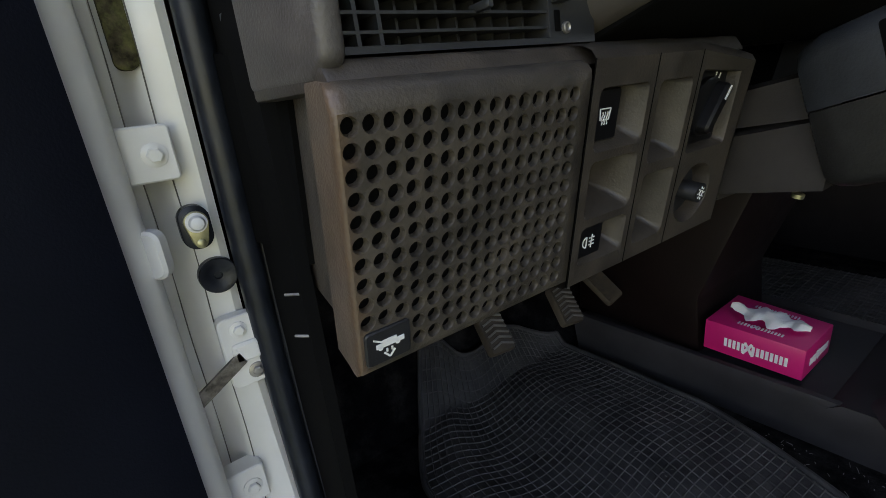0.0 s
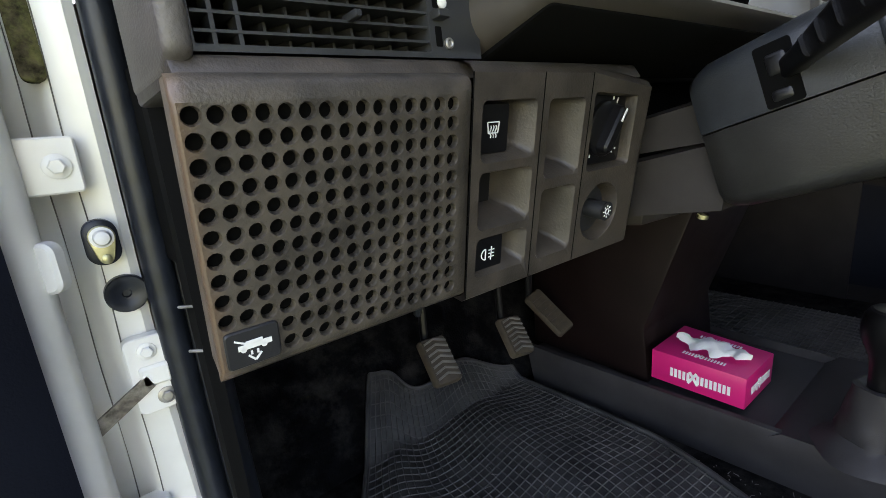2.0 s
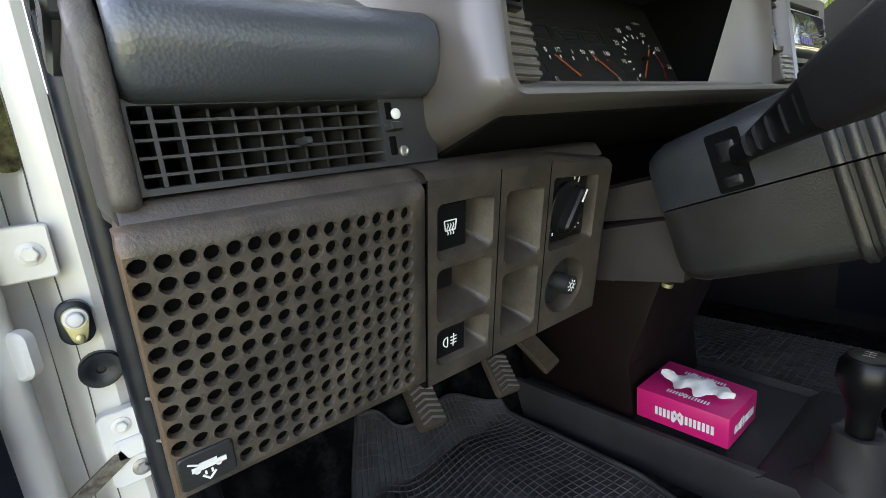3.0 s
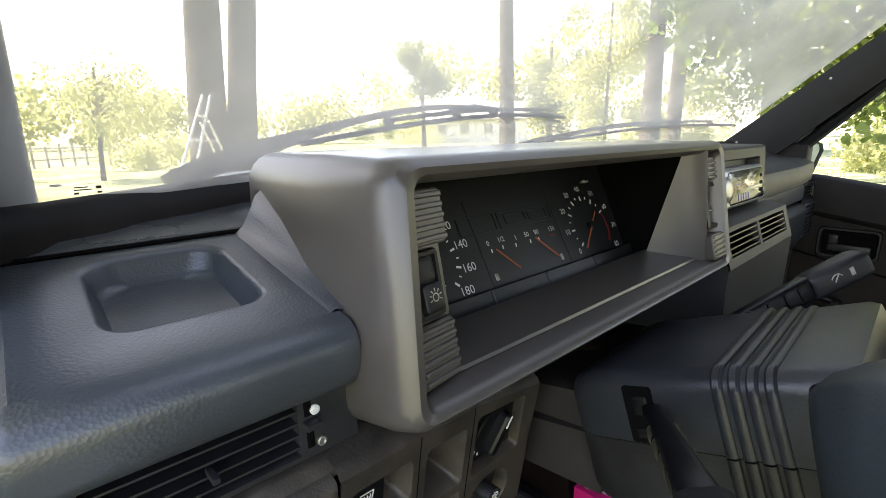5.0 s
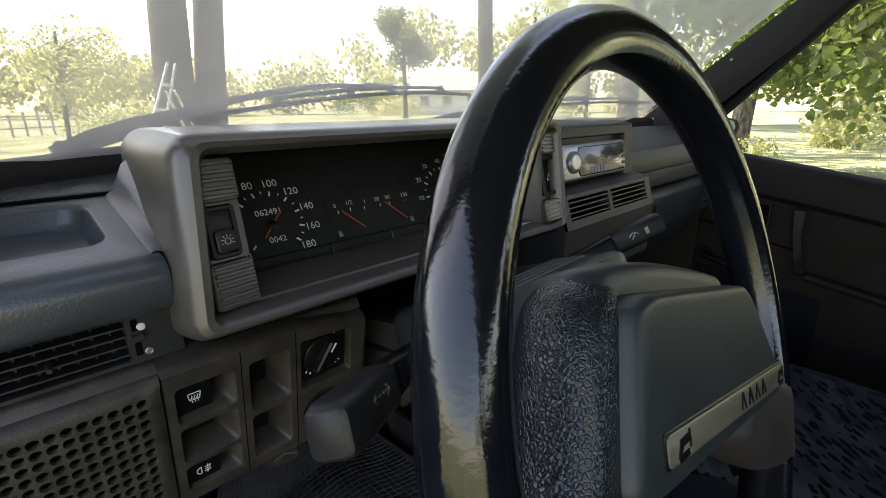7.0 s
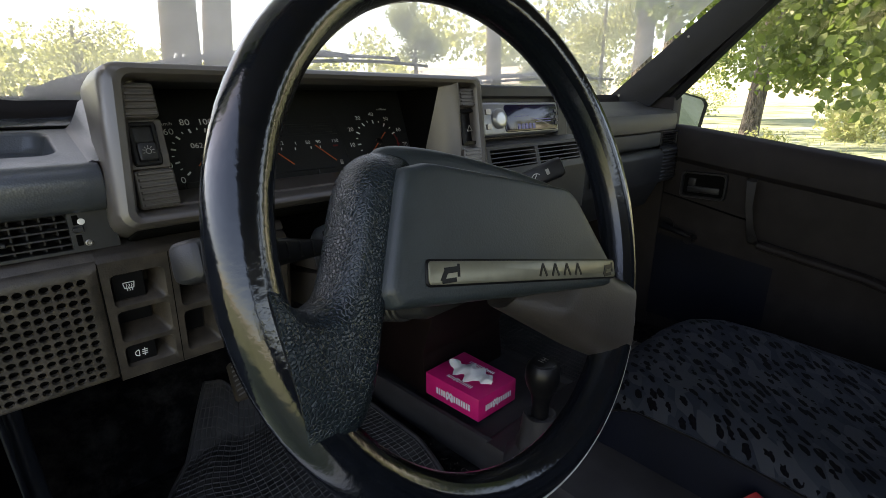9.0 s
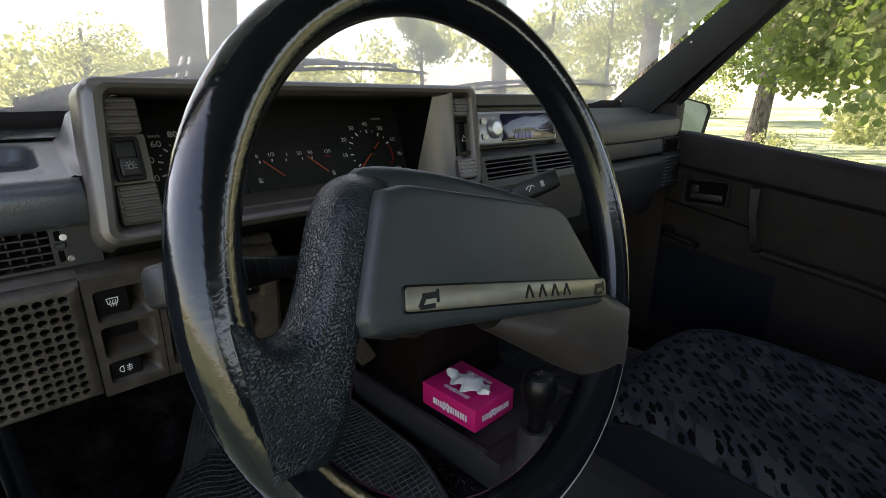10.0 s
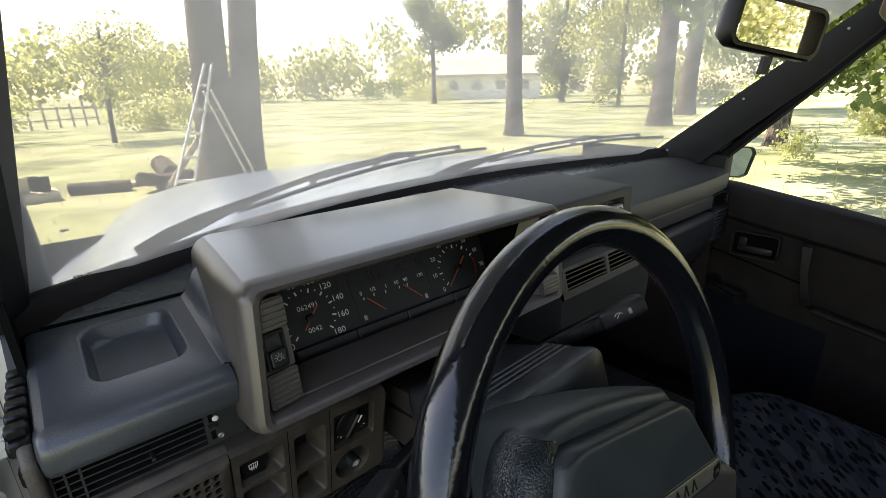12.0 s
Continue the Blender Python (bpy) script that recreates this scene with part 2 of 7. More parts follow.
def glass(name, dust, tint=(1, 1, 1)):
    """A thin pane: clear with a tint, a little gloss by Fresnel, and a pale film of dust and haze."""
    m = bpy.data.materials.new(name)
    m.use_nodes = True
    nt = m.node_tree
    nt.nodes.remove(nt.nodes["Principled BSDF"])
    clear = nt.nodes.new("ShaderNodeBsdfTransparent")
    clear.inputs[0].default_value = (*tint, 1)
    gloss = nt.nodes.new("ShaderNodeBsdfGlossy")
    gloss.inputs["Roughness"].default_value = 0.02
    film = nt.nodes.new("ShaderNodeBsdfTranslucent")
    film.inputs[0].default_value = (0.9, 0.865, 0.765, 1)
    co = nt.nodes.new("ShaderNodeTexCoord")
    no = nt.nodes.new("ShaderNodeTexNoise")
    no.inputs["Scale"].default_value = 6
    no.inputs["Detail"].default_value = 8
    nt.links.new(co.outputs["Object"], no.inputs["Vector"])
    mr = nt.nodes.new("ShaderNodeMapRange")
    mr.inputs[1].default_value, mr.inputs[2].default_value = 0.3, 0.75
    mr.inputs[3].default_value, mr.inputs[4].default_value = dust * 0.75, dust * 1.3
    nt.links.new(no.outputs["Fac"], mr.inputs[0])
    m1 = nt.nodes.new("ShaderNodeMixShader")
    nt.links.new(mr.outputs[0], m1.inputs[0])
    nt.links.new(clear.outputs[0], m1.inputs[1])
    nt.links.new(film.outputs[0], m1.inputs[2])
    m2 = nt.nodes.new("ShaderNodeMixShader")
    m2.inputs[0].default_value = 0.03
    nt.links.new(m1.outputs[0], m2.inputs[1])
    nt.links.new(gloss.outputs[0], m2.inputs[2])
    nt.links.new(m2.outputs[0], nt.nodes["Material Output"].inputs[0])
    return m


# film paints glare haze besides the dust; tint is added to dim the outdoors
SCREEN_GLASS = glass("dusty_tinted_windscreen_glass", 0.24, (0.54, 0.54, 0.515))
CLEAR = glass("clear_glass", 0.01)
MIRROR = bpy.data.materials.new("mirror")
MIRROR.use_nodes = True
MIRROR.node_tree.nodes["Principled BSDF"].inputs["Metallic"].default_value = 1
MIRROR.node_tree.nodes["Principled BSDF"].inputs["Roughness"].default_value = 0.02
MIRROR.node_tree.nodes["Principled BSDF"].inputs["Base Color"].default_value = (0.85, 0.85, 0.85, 1)


# ---- mesh helpers ----
def finish(bm, name, mat, angle=38):
    bmesh.ops.remove_doubles(bm, verts=bm.verts, dist=1e-6)
    bmesh.ops.recalc_face_normals(bm, faces=bm.faces)
    lim = radians(angle)
    for e in bm.edges:
        e.smooth = len(e.link_faces) == 2 and e.calc_face_angle(0) < lim
    for f in bm.faces:
        f.smooth = True
    me = bpy.data.meshes.new(name)
    bm.to_mesh(me)
    bm.free()
    me.materials.append(mat)
    return me


def part(name, bm, mat, parent, label="", angle=38):
    ob = new(name, finish(bm, name, mat, angle))
    ob.parent = parent
    if label:
        ob["label"] = label
    if name == "scale_mark":
        ob["kind"] = "stuff"
    return ob


def solid(name, bm, mat, label, category, group="", kind="", angle=38):
    return tagged(new(name, finish(bm, name, mat, angle)), label, category, group, kind)


def thing(name, label, category, group="", kind=""):
    ob = new(name)
    ob.empty_display_size = 0.02
    return tagged(ob, label, category, group, kind)


def V(*a):
    return Vector(a)


def plane(o, u, v):
    """A local frame: f(a, b, c) lies a along u, b along v and c along their normal from o."""
    o, u, v = Vector(o), Vector(u).normalized(), Vector(v).normalized()
    n = u.cross(v)
    return lambda a, b, c=0.0: o + u * a + v * b + n * c


def rrect(x0, x1, y0, y1, r, n=4):
    r = max(1e-5, min(r, (x1 - x0) / 2 - 1e-5, (y1 - y0) / 2 - 1e-5))
    out = []
    for cx, cy, a in ((x1 - r, y1 - r, 0), (x0 + r, y1 - r, 90), (x0 + r, y0 + r, 180), (x1 - r, y0 + r, 270)):
        for i in range(n + 1):
            t = radians(a + 90 * i / n)
            out.append((cx + r * math.cos(t), cy + r * math.sin(t)))
    return out


def loft(bm, loops, cap0=False, cap1=False, closed=True):
    rows = [[bm.verts.new(p) for p in loop] for loop in loops]
    n = len(rows[0])
    for a, b in zip(rows, rows[1:]):
        for i in range(n if closed else n - 1):
            j = (i + 1) % n
            bm.faces.new((a[i], a[j], b[j], b[i]))
    if cap0:
        bm.faces.new(rows[0])
    if cap1:
        bm.faces.new(rows[-1])
    return rows


def slab(bm, f, x0, x1, y0, y1, r, levels, n=4, cap0=True, cap1=True):
    """Rounded rectangles at (inset, height) levels, joined into one solid."""
    loft(bm, [[f(px, py, c) for px, py in rrect(x0 + i, x1 - i, y0 + i, y1 - i, r - i if r > i else r * 0.3, n)] for i, c in levels], cap0, cap1)


def cell(bm, f, cx0, cx1, cy0, cy1, x0, x1, y0, y1, r, levels, n=4, cap=True):
    """A flat plate with a rounded pocket sunk into it."""
    loops = [[f(px, py, 0) for px, py in rrect(cx0, cx1, cy0, cy1, 0, n)]]
    loops += [[f(px, py, c) for px, py in rrect(x0 + i, x1 - i, y0 + i, y1 - i, r, n)] for i, c in levels]
    loft(bm, loops, False, cap)


def box(bm, x0, x1, y0, y1, z0, z1, bevel=0.0, seg=2):
    g = bmesh.ops.create_cube(bm, size=1)
    for v in g["verts"]:
        v.co = V(x0 + (v.co.x + 0.5) * (x1 - x0), y0 + (v.co.y + 0.5) * (y1 - y0), z0 + (v.co.z + 0.5) * (z1 - z0))
    if bevel:
        es = list({e for v in g["verts"] for e in v.link_edges})
        bmesh.ops.bevel(bm, geom=es, offset=bevel, segments=seg, profile=0.5, affect='EDGES')
    return g


def prism(bm, prof, x0, x1, bevel=0.0, seg=2, axis='x', top=None):
    """A profile swept along an axis; top: the profile at the far end."""
    def at(p, w):
        return {'x': V(w, p[0], p[1]), 'y': V(p[0], w, p[1]), 'z': V(p[0], p[1], w)}[axis]
    a = [bm.verts.new(at(p, x0)) for p in prof]
    b = [bm.verts.new(at(p, x1)) for p in (top or prof)]
    n = len(prof)
    fs = [bm.faces.new(a), bm.faces.new(b[::-1])]
    for i in range(n):
        fs.append(bm.faces.new((a[i], b[i], b[(i + 1) % n], a[(i + 1) % n])))
    bmesh.ops.recalc_face_normals(bm, faces=fs)
    if bevel:
        es = list({e for f in fs for e in f.edges})
        bmesh.ops.bevel(bm, geom=es, offset=bevel, segments=seg, profile=0.5, affect='EDGES', clamp_overlap=True)


def tube(bm, pts, r, n=10, closed=False, cap=True, flat=1.0, up=None):
    pts = [Vector(p) for p in pts]
    m = len(pts)
    rs = [float(q) for q in r] if isinstance(r, (list, tuple)) else [float(r)] * m
    loops, side = [], None
    for i, p in enumerate(pts):
        d = (pts[(i + 1) % m] - pts[i - 1]) if closed else (pts[min(i + 1, m - 1)] - pts[max(i - 1, 0)])
        d.normalize()
        if up is not None:
            side = d.cross(Vector(up)).normalized()
        elif side is None:
            side = d.cross(V(0, 0, 1) if abs(d.z) < 0.9 else V(1, 0, 0)).normalized()
        else:
            side = (side - d * side.dot(d)).normalized()
        w = d.cross(side)
        loops.append([p + rs[i] * (math.cos(2 * math.pi * k / n) * side + flat * math.sin(2 * math.pi * k / n) * w) for k in range(n)])
    if closed:
        loops.append(loops[0])
    loft(bm, loops, cap and not closed, cap and not closed)


def disc(bm, f, cx, cy, profile, n=20):
    """A turned piece: (radius, height) profile about (cx, cy) of the frame f."""
    loft(bm, [[f(cx + r * math.cos(2 * math.pi * k / n), cy + r * math.sin(2 * math.pi * k / n), c) for k in range(n)] for r, c in profile], True, True)


def bar(bm, f, x0, y0, x1, y1, w, c0=0.0, c1=0.0004):
    """A thin printed stroke from one place of the frame to another."""
    d = V(x1 - x0, y1 - y0, 0).normalized() * w / 2
    q = [(x0 - d.y, y0 + d.x), (x0 + d.y, y0 - d.x), (x1 + d.y, y1 - d.x), (x1 - d.y, y1 + d.x)]
    loft(bm, [[f(*p, c0) for p in q], [f(*p, c1) for p in q]], False, True)


def arc(bm, f, cx, cy, r, a0, a1, w, n=16, c1=0.0004):
    for i in range(n):
        t, s = radians(a0 + (a1 - a0) * i / n), radians(a0 + (a1 - a0) * (i + 1) / n)
        bar(bm, f, cx + r * math.cos(t), cy + r * math.sin(t), cx + r * math.cos(s), cy + r * math.sin(s), w, 0, c1)


def lettering(name, body, f, x, y, size, mat, parent, c=0.0006, align='CENTER'):
    cu = bpy.data.curves.new(name, 'FONT')
    cu.body, cu.size, cu.align_x, cu.align_y, cu.resolution_u = body, size, align, 'CENTER', 3
    tmp = bpy.data.objects.new(name, cu)
    me = bpy.data.meshes.new_from_object(tmp)
    bpy.data.objects.remove(tmp)
    for v in me.vertices:
        v.co = f(x + v.co.x, y + v.co.y, c)
    me.materials.clear()
    me.materials.append(mat)
    ob = new(name, me)
    ob.parent = parent
    return ob


# ---- ground ----
bm = bmesh.new()
R0 = 400
bmesh.ops.create_grid(bm, x_segments=80, y_segments=80, size=R0)
for v in bm.verts:
    s = max(abs(v.co.x), abs(v.co.y)) / R0
    v.co *= s ** 1.5 if s > 0 else 1
    d = v.co.length
    v.co.z = 0.05 * noise.noise(v.co * 0.3) * min(1, d / 6)
solid("ground", bm, GRASS, "sunlit short grass with bare sandy patches", "ground", kind="structure")


# ---- car body ----
def wind_y(x):
    """How far ahead the foot of the windscreen lies."""
    return 0.325 - 0.17 * ((x - 0.17) / 0.7) ** 2


body = thing("car", "white hatchback with its driver's door open, trimmed in black inside", "car")
# floor pan and firewall
bm = bmesh.new()
prism(bm, [(-1.9, 0.26), (0.36, 0.26), (0.53, 0.43), (0.55, 0.84), (0.58, 0.84), (0.58, 0.2), (-1.9, 0.2)], -0.575, 0.83)
part("floor_pan", bm, CARPET, body, "dusty black carpeted floor")
# sill
bm = bmesh.new()
prism(bm, [(-0.66, 0.18), (-0.66, 0.30), (-0.575, 0.33), (-0.555, 0.33), (-0.555, 0.18)], -1.2, 0.2, 0.008, axis='y')
part("sill", bm, PAINT, body)
# door jamb, its outer and inner lips
def jamb_y(z):
    """The door opening's front edge: upright below, then leaning back along the pillar."""
    return 0.19 + 0.012 * math.sin((min(z, 0.84) - 0.3) * 6) - 1.15 * max(0, z - 0.925)
zs = [0.2, 0.30, 0.41, 0.5, 0.6, 0.7, 0.78, 0.84, 0.88, 0.92, 0.935, 0.96, 1.0, 1.1, 1.23]
bm = bmesh.new()
rows = []
for z in zs:
    k = -0.5765 + 0.007 * max(0, (0.6 - z) / 0.2)
    y = jamb_y(z)
    rows.append([V(-0.66, y + 0.1, z), V(-0.655, y + 0.04, z), V(-0.615, y + 0.035, z), V(-0.606, y + 0.022, z), V(-0.602, y + 0.008, z), V(-0.596, y + 0.002, z), V(k - 0.006, y, z), V(k, y + 0.004, z), V(k + 0.004, y + 0.03, z), V(k + 0.01, y + 0.1, z), V(k + 0.01, y + 0.16, z)])
loft(bm, rows, closed=False)
jamb = part("door_jamb", bm, PAINT, body, "white painted door jamb with grime in the corners")
# open cavity between wing and jamb above the hinge
bm = bmesh.new()
slab(bm, plane((0, 0.1925, 0), (1, 0, 0), (0, 0, 1)), -0.612, -0.5985, 0.791, 0.874, 0.005, [(0, -0.012), (0, -0.001), (0.0015, 0.0)])
part("jamb_cavity", bm, MOSS, body, "rusty mossy cavity above the hinge")
# weld seam along the recess, folded joint beside it
for x, dy, r, m in ((-0.6145, 0.0335, 0.0005, RIDGE), (-0.5985, 0.0035, 0.0005, RIDGE)):
    bm = bmesh.new()
    tube(bm, [V(x + 0.0006 * math.sin(z * 40), jamb_y(z) + dy, z) for z in np.linspace(0.3, 0.88, 40)], r, 6)
    part("jamb_seam", bm, m, body, "grimy seam in the jamb")
# black sealing profile along the jamb
def seal_x(z):
    return -0.573 + 0.0005 * math.sin(z * 9) + 0.03 * max(0, (0.62 - z)) ** 1.5
for name, dx, dy, r in (("weather_seal", 0.007, -0.010, 0.0105), ("seal_lip", 0.020, -0.006, 0.0065), ("seal_core", 0.031, -0.004, 0.010)):
    bm = bmesh.new()
    tube(bm, [V(seal_x(z) + dx, jamb_y(z) + dy, z) for z in np.linspace(0.22, 1.22, 40)], r, 12)
    part(name, bm, RUBBER, body, "glossy black rubber door seal")
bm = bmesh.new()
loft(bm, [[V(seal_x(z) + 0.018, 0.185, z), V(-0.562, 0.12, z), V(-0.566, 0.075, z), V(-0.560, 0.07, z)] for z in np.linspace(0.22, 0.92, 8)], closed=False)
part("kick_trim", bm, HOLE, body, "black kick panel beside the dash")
bm = bmesh.new()
box(bm, 0.80, 0.85, 0.04, 0.46, 0.2, 0.9, 0.005)
part("right_kick_panel", bm, TRIM, body)
# left and right windscreen pillars
for name, xs, xr, lean, lo, hi, lo2, hi2 in (("pillar_left", (-0.556, -0.5755), -0.568, 0.062, (0.17, 0.885), (-0.25, 1.25), (0.135, 0.868), (-0.30, 1.22)), ("pillar_right", (0.785, 0.84), 0.788, 0.0, (0.222, 0.895), (-0.215, 1.25), (0.118, 0.858), (-0.278, 1.22))):
    bm = bmesh.new()
    k = 1 if xs[1] > xs[0] else -1
    loft(bm, [[V(xs[0] + d, *p), V((xs[0] + xr) / 2 - 0.010 * k + d, (p[0] + q[0]) / 2, (p[1] + q[1]) / 2), V(xr + d, *q), V(xs[1] + d, *q), V(xs[1] + d, *p)] for p, q, d in ((lo, lo2, 0.0), (hi, hi2, lean))], True, True)
    pil = part(name, bm, PILLAR, body, "dark grey pillar trim with small screws")
    if k > 0:
        for s in (0.05, 0.42, 0.8):
            bm = bmesh.new()
            c = V(xs[0] - 0.011, *lo).lerp(V(xs[0] - 0.011, *hi), s) + V(0, -0.022, -0.009)
            disc(bm, plane(c, (0, 1, 0), (0, 0, 1)), 0, 0, [(0.0028, -0.002), (0.0025, -0.0035), (0.001, -0.004)], 10)
            part("screw", bm, STEEL, pil)
# windscreen pane and its black gasket
bm = bmesh.new()
def screen_at(k, s):
    """The pane: k across from pillar to pillar, s up; its edges curl out behind the pillars."""
    x = (-0.558 + 0.062 * s) * (1 - k) + 0.784 * k
    y = wind_y(x) * (1 - s) + (-0.20 + 0.05 * (1 - ((x - 0.13) / 0.7) ** 2)) * s
    return V(x, y + 0.05 * max(0, k - 0.93) / 0.07 * (1 - s) + 0.03 * max(0, 0.06 - k) / 0.06, 0.885 + 0.365 * s)
loft(bm, [[screen_at(k, s) for k in np.linspace(0, 1, 31)] for s in np.linspace(0, 1, 6)], closed=False)
ws = part("windscreen", bm, SCREEN_GLASS, body, "dusty windscreen glass with glare haze and a dimming tint added")
ws.visible_shadow = False
bm = bmesh.new()
rows = []
for x in np.linspace(-0.565, 0.82, 40):
    w, h = wind_y(x), 0.009 * min(1, max(0, (x + 0.54) / 0.24))
    rows.append([V(x, w + 0.012, 0.875), V(x, w + 0.012, 0.890 + h), V(x, w + 0.007, 0.8965 + h), V(x, w - 0.003, 0.8975 + h), V(x, w - 0.010, 0.8945 + h * 0.8), V(x, w - 0.016, 0.889 + h * 0.5), V(x, w - 0.019, 0.884), V(x, w - 0.020, 0.870)])
loft(bm, rows, True, True)
part("windscreen_gasket", bm, TRIM, body, "black rubber windscreen gasket")
fw = plane((-0.515, 0.150, 0.9035), V(1, 0.17, 0.0), V(0, -0.55, 0.38))
for x, y, w, h in ((0.0, 0.0, 0.009, 0.0009), (0.0, 0.003, 0.007, 0.0009), (0.011, 0.002, 0.003, 0.003), (0.0, -0.004, 0.0025, 0.002), (0.012, -0.004, 0.0025, 0.002)):
    bm = bmesh.new()
    bar(bm, fw, x, y, x + w, y, h, 0.0, 0.0003)
    part("glass_print", bm, DARK, ws)
# roof, header, rear shell
bm = bmesh.new()
box(bm, -0.60, 0.84, -1.95, -0.24, 1.235, 1.275, 0.012)
box(bm, -0.55, 0.80, -0.26, -0.195, 1.212, 1.27, 0.012)
part("roof", bm, BEIGE, body, "beige fabric headliner")
bm = bmesh.new()
box(bm, -0.605, 0.845, -1.96, -0.20, 1.276, 1.292, 0.008)
part("roof_skin", bm, PAINT, body, "white painted roof")
bm = bmesh.new()
box(bm, -0.634, -0.621, -2.0, -1.16, 0.2, 0.96, 0.006)
box(bm, 0.851, 0.864, -2.0, -1.16, 0.2, 0.96, 0.006)
box(bm, -0.62, 0.85, -2.0, -1.982, 0.2, 0.98, 0.006)
part("rear_quarter_panel", bm, PAINT, body, "white painted rear body")
# wheels under the body
for x, y in ((-0.53, 0.80), (0.78, 0.80), (-0.57, -1.62), (0.80, -1.62)):
    f = plane((x, y, 0.275), (0, 1, 0), (0, 0, 1))
    bm = bmesh.new()
    loft(bm, [[f(r * math.cos(t), r * math.sin(t), c) for t in np.linspace(0, 2 * math.pi, 33)[:-1]] for r, c in ((0.17, -0.07), (0.24, -0.08), (0.27, -0.072), (0.28, -0.05), (0.28, 0.05), (0.27, 0.072), (0.24, 0.08), (0.17, 0.07))])
    tyre = part("wheel", bm, RUBBER, body, "black rubber tyre on a steel rim")
    bm = bmesh.new()
    disc(bm, f, 0, 0, [(0.175, -0.07), (0.175, 0.06), (0.14, 0.045), (0.05, 0.05)], 28)
    part("rim", bm, STEEL, tyre)
bm = bmesh.new()
box(bm, -0.62, -0.575, -1.95, -1.15, 0.2, 0.95, 0.01)
box(bm, -0.62, -0.575, -1.25, -1.15, 0.95, 1.24, 0.01)
box(bm, 0.80, 0.85, -1.95, -1.15, 0.2, 0.95, 0.01)
box(bm, 0.80, 0.85, -1.25, -1.15, 0.95, 1.24, 0.01)
box(bm, -0.62, 0.85, -1.98, -1.93, 0.2, 1.0, 0.01)
part("rear_shell", bm, TRIM, body)
# bonnet, cowl and left wing
bm = bmesh.new()
rows = []
for x in np.linspace(-0.63, 0.88, 26):
    e = abs((x - 0.125) / 0.755)
    rows.append([V(0.125 + (x - 0.125) * (0.955 - 0.16 * y), (wind_y(x) + 0.012 if e < 0.97 or x > 0 else 0.23) + y * (1 - 0.25 * e ** 4), 0.900 - 0.07 * y ** 2 - 0.03 * y - 0.075 * e ** 8 - (0.3 if y > 0.95 else 0)) for y in (0, 0.03, 0.08, 0.2, 0.3, 0.4, 0.5, 0.6, 0.7, 0.8, 0.93, 1.0)])
loft(bm, rows, closed=False)
part("bonnet", bm, PAINT, body, "glossy white bonnet")
for side in (-1, 1):
    bm = bmesh.new()
    rows = []
    for y in (0.0, 0.1, 0.25, 0.4, 0.55, 0.7, 0.85, 0.98):
        ex = 0.125 + side * 0.755 * (0.955 - 0.16 * y)
        yy = 0.275 + y * 0.66
        ze = 0.825 - 0.07 * y ** 2 - 0.03 * y
        rows.append([V(ex - side * 0.004, yy, ze - 0.004), V(ex + side * 0.006, yy, ze - 0.02), V(ex + side * 0.022, yy, ze - 0.07), V(ex + side * 0.035, yy, 0.60), V(ex + side * 0.03, yy, 0.3)])
    loft(bm, rows, closed=False)
    part("wing", bm, PAINT, body)
for i in range(3):
    bm = bmesh.new()
    disc(bm, plane((-0.60 + 0.045 * i, 0.33 + 0.06 * i, 0.885), (1, 0, 0), (0, 1, 0)), 0, 0, [(0.006, 0.0), (0.005, 0.002)], 10)
    part("washer_nozzle", bm, BLACK, body)

# wipers
def wiper(x0, x1, lift, label):
    w = thing("windscreen_wiper", label, "wiper", "windscreen wipers")
    def on(x, up, out=0.012):
        y = wind_y(x)
        return V(x, y - up * 1.36 + out, 0.90 + up)
    bm = bmesh.new()
    pts = [on(x0 + (x1 - x0) * s * 0.62, lift * math.sin(s * 1.7), 0.022) for s in np.linspace(0, 1, 12)]
    tube(bm, pts, [0.0050, 0.0092, 0.0090, 0.0065, 0.0046, 0.0038, 0.0037, 0.0034, 0.0032, 0.003, 0.003, 0.003], 10, flat=0.35, up=(0, -1, 0.15))
    part("arm", bm, BLACK, w)
    bm = bmesh.new()
    xa, xb = x0 + (x1 - x0) * 0.19, x1
    pts = [on(xa + (xb - xa) * s, lift * (0.4 + 0.5 * math.sin(s * math.pi * 0.62)), 0.010) for s in np.linspace(0, 1, 14)]
    tube(bm, pts, 0.003, 6)
    pts2 = [p + V(0, 0.006, 0.008) for p in pts[3:12]]
    tube(bm, pts2, 0.0028, 6)
    for i in (3, 6, 8, 11):
        tube(bm, [pts[i], pts[i] + V(0, 0.006, 0.009)], 0.006, 6)
    tube(bm, [pts[5] + V(0, 0.007, 0.007), pts[7] + V(0, 0.008, 0.012), pts[9] + V(0, 0.007, 0.007)], [0.004, 0.0085, 0.004], 8, flat=0.6)
    part("blade", bm, BLACK, w)
    bm = bmesh.new()
    disc(bm, plane(on(x0 + 0.006, 0.004, 0.012), (1, 0, 0), (0, 0.3, 1)), 0, 0, [(0.006, -0.004), (0.006, 0.004), (0.004, 0.006)], 16)
    part("pivot_cap", bm, BLACK, w)

wiper(-0.455, 0.155, 0.066, "black wiper with grooved plastic arm resting on the windscreen")
wiper(0.10, 0.72, 0.050, "black passenger-side wiper resting on the windscreen")

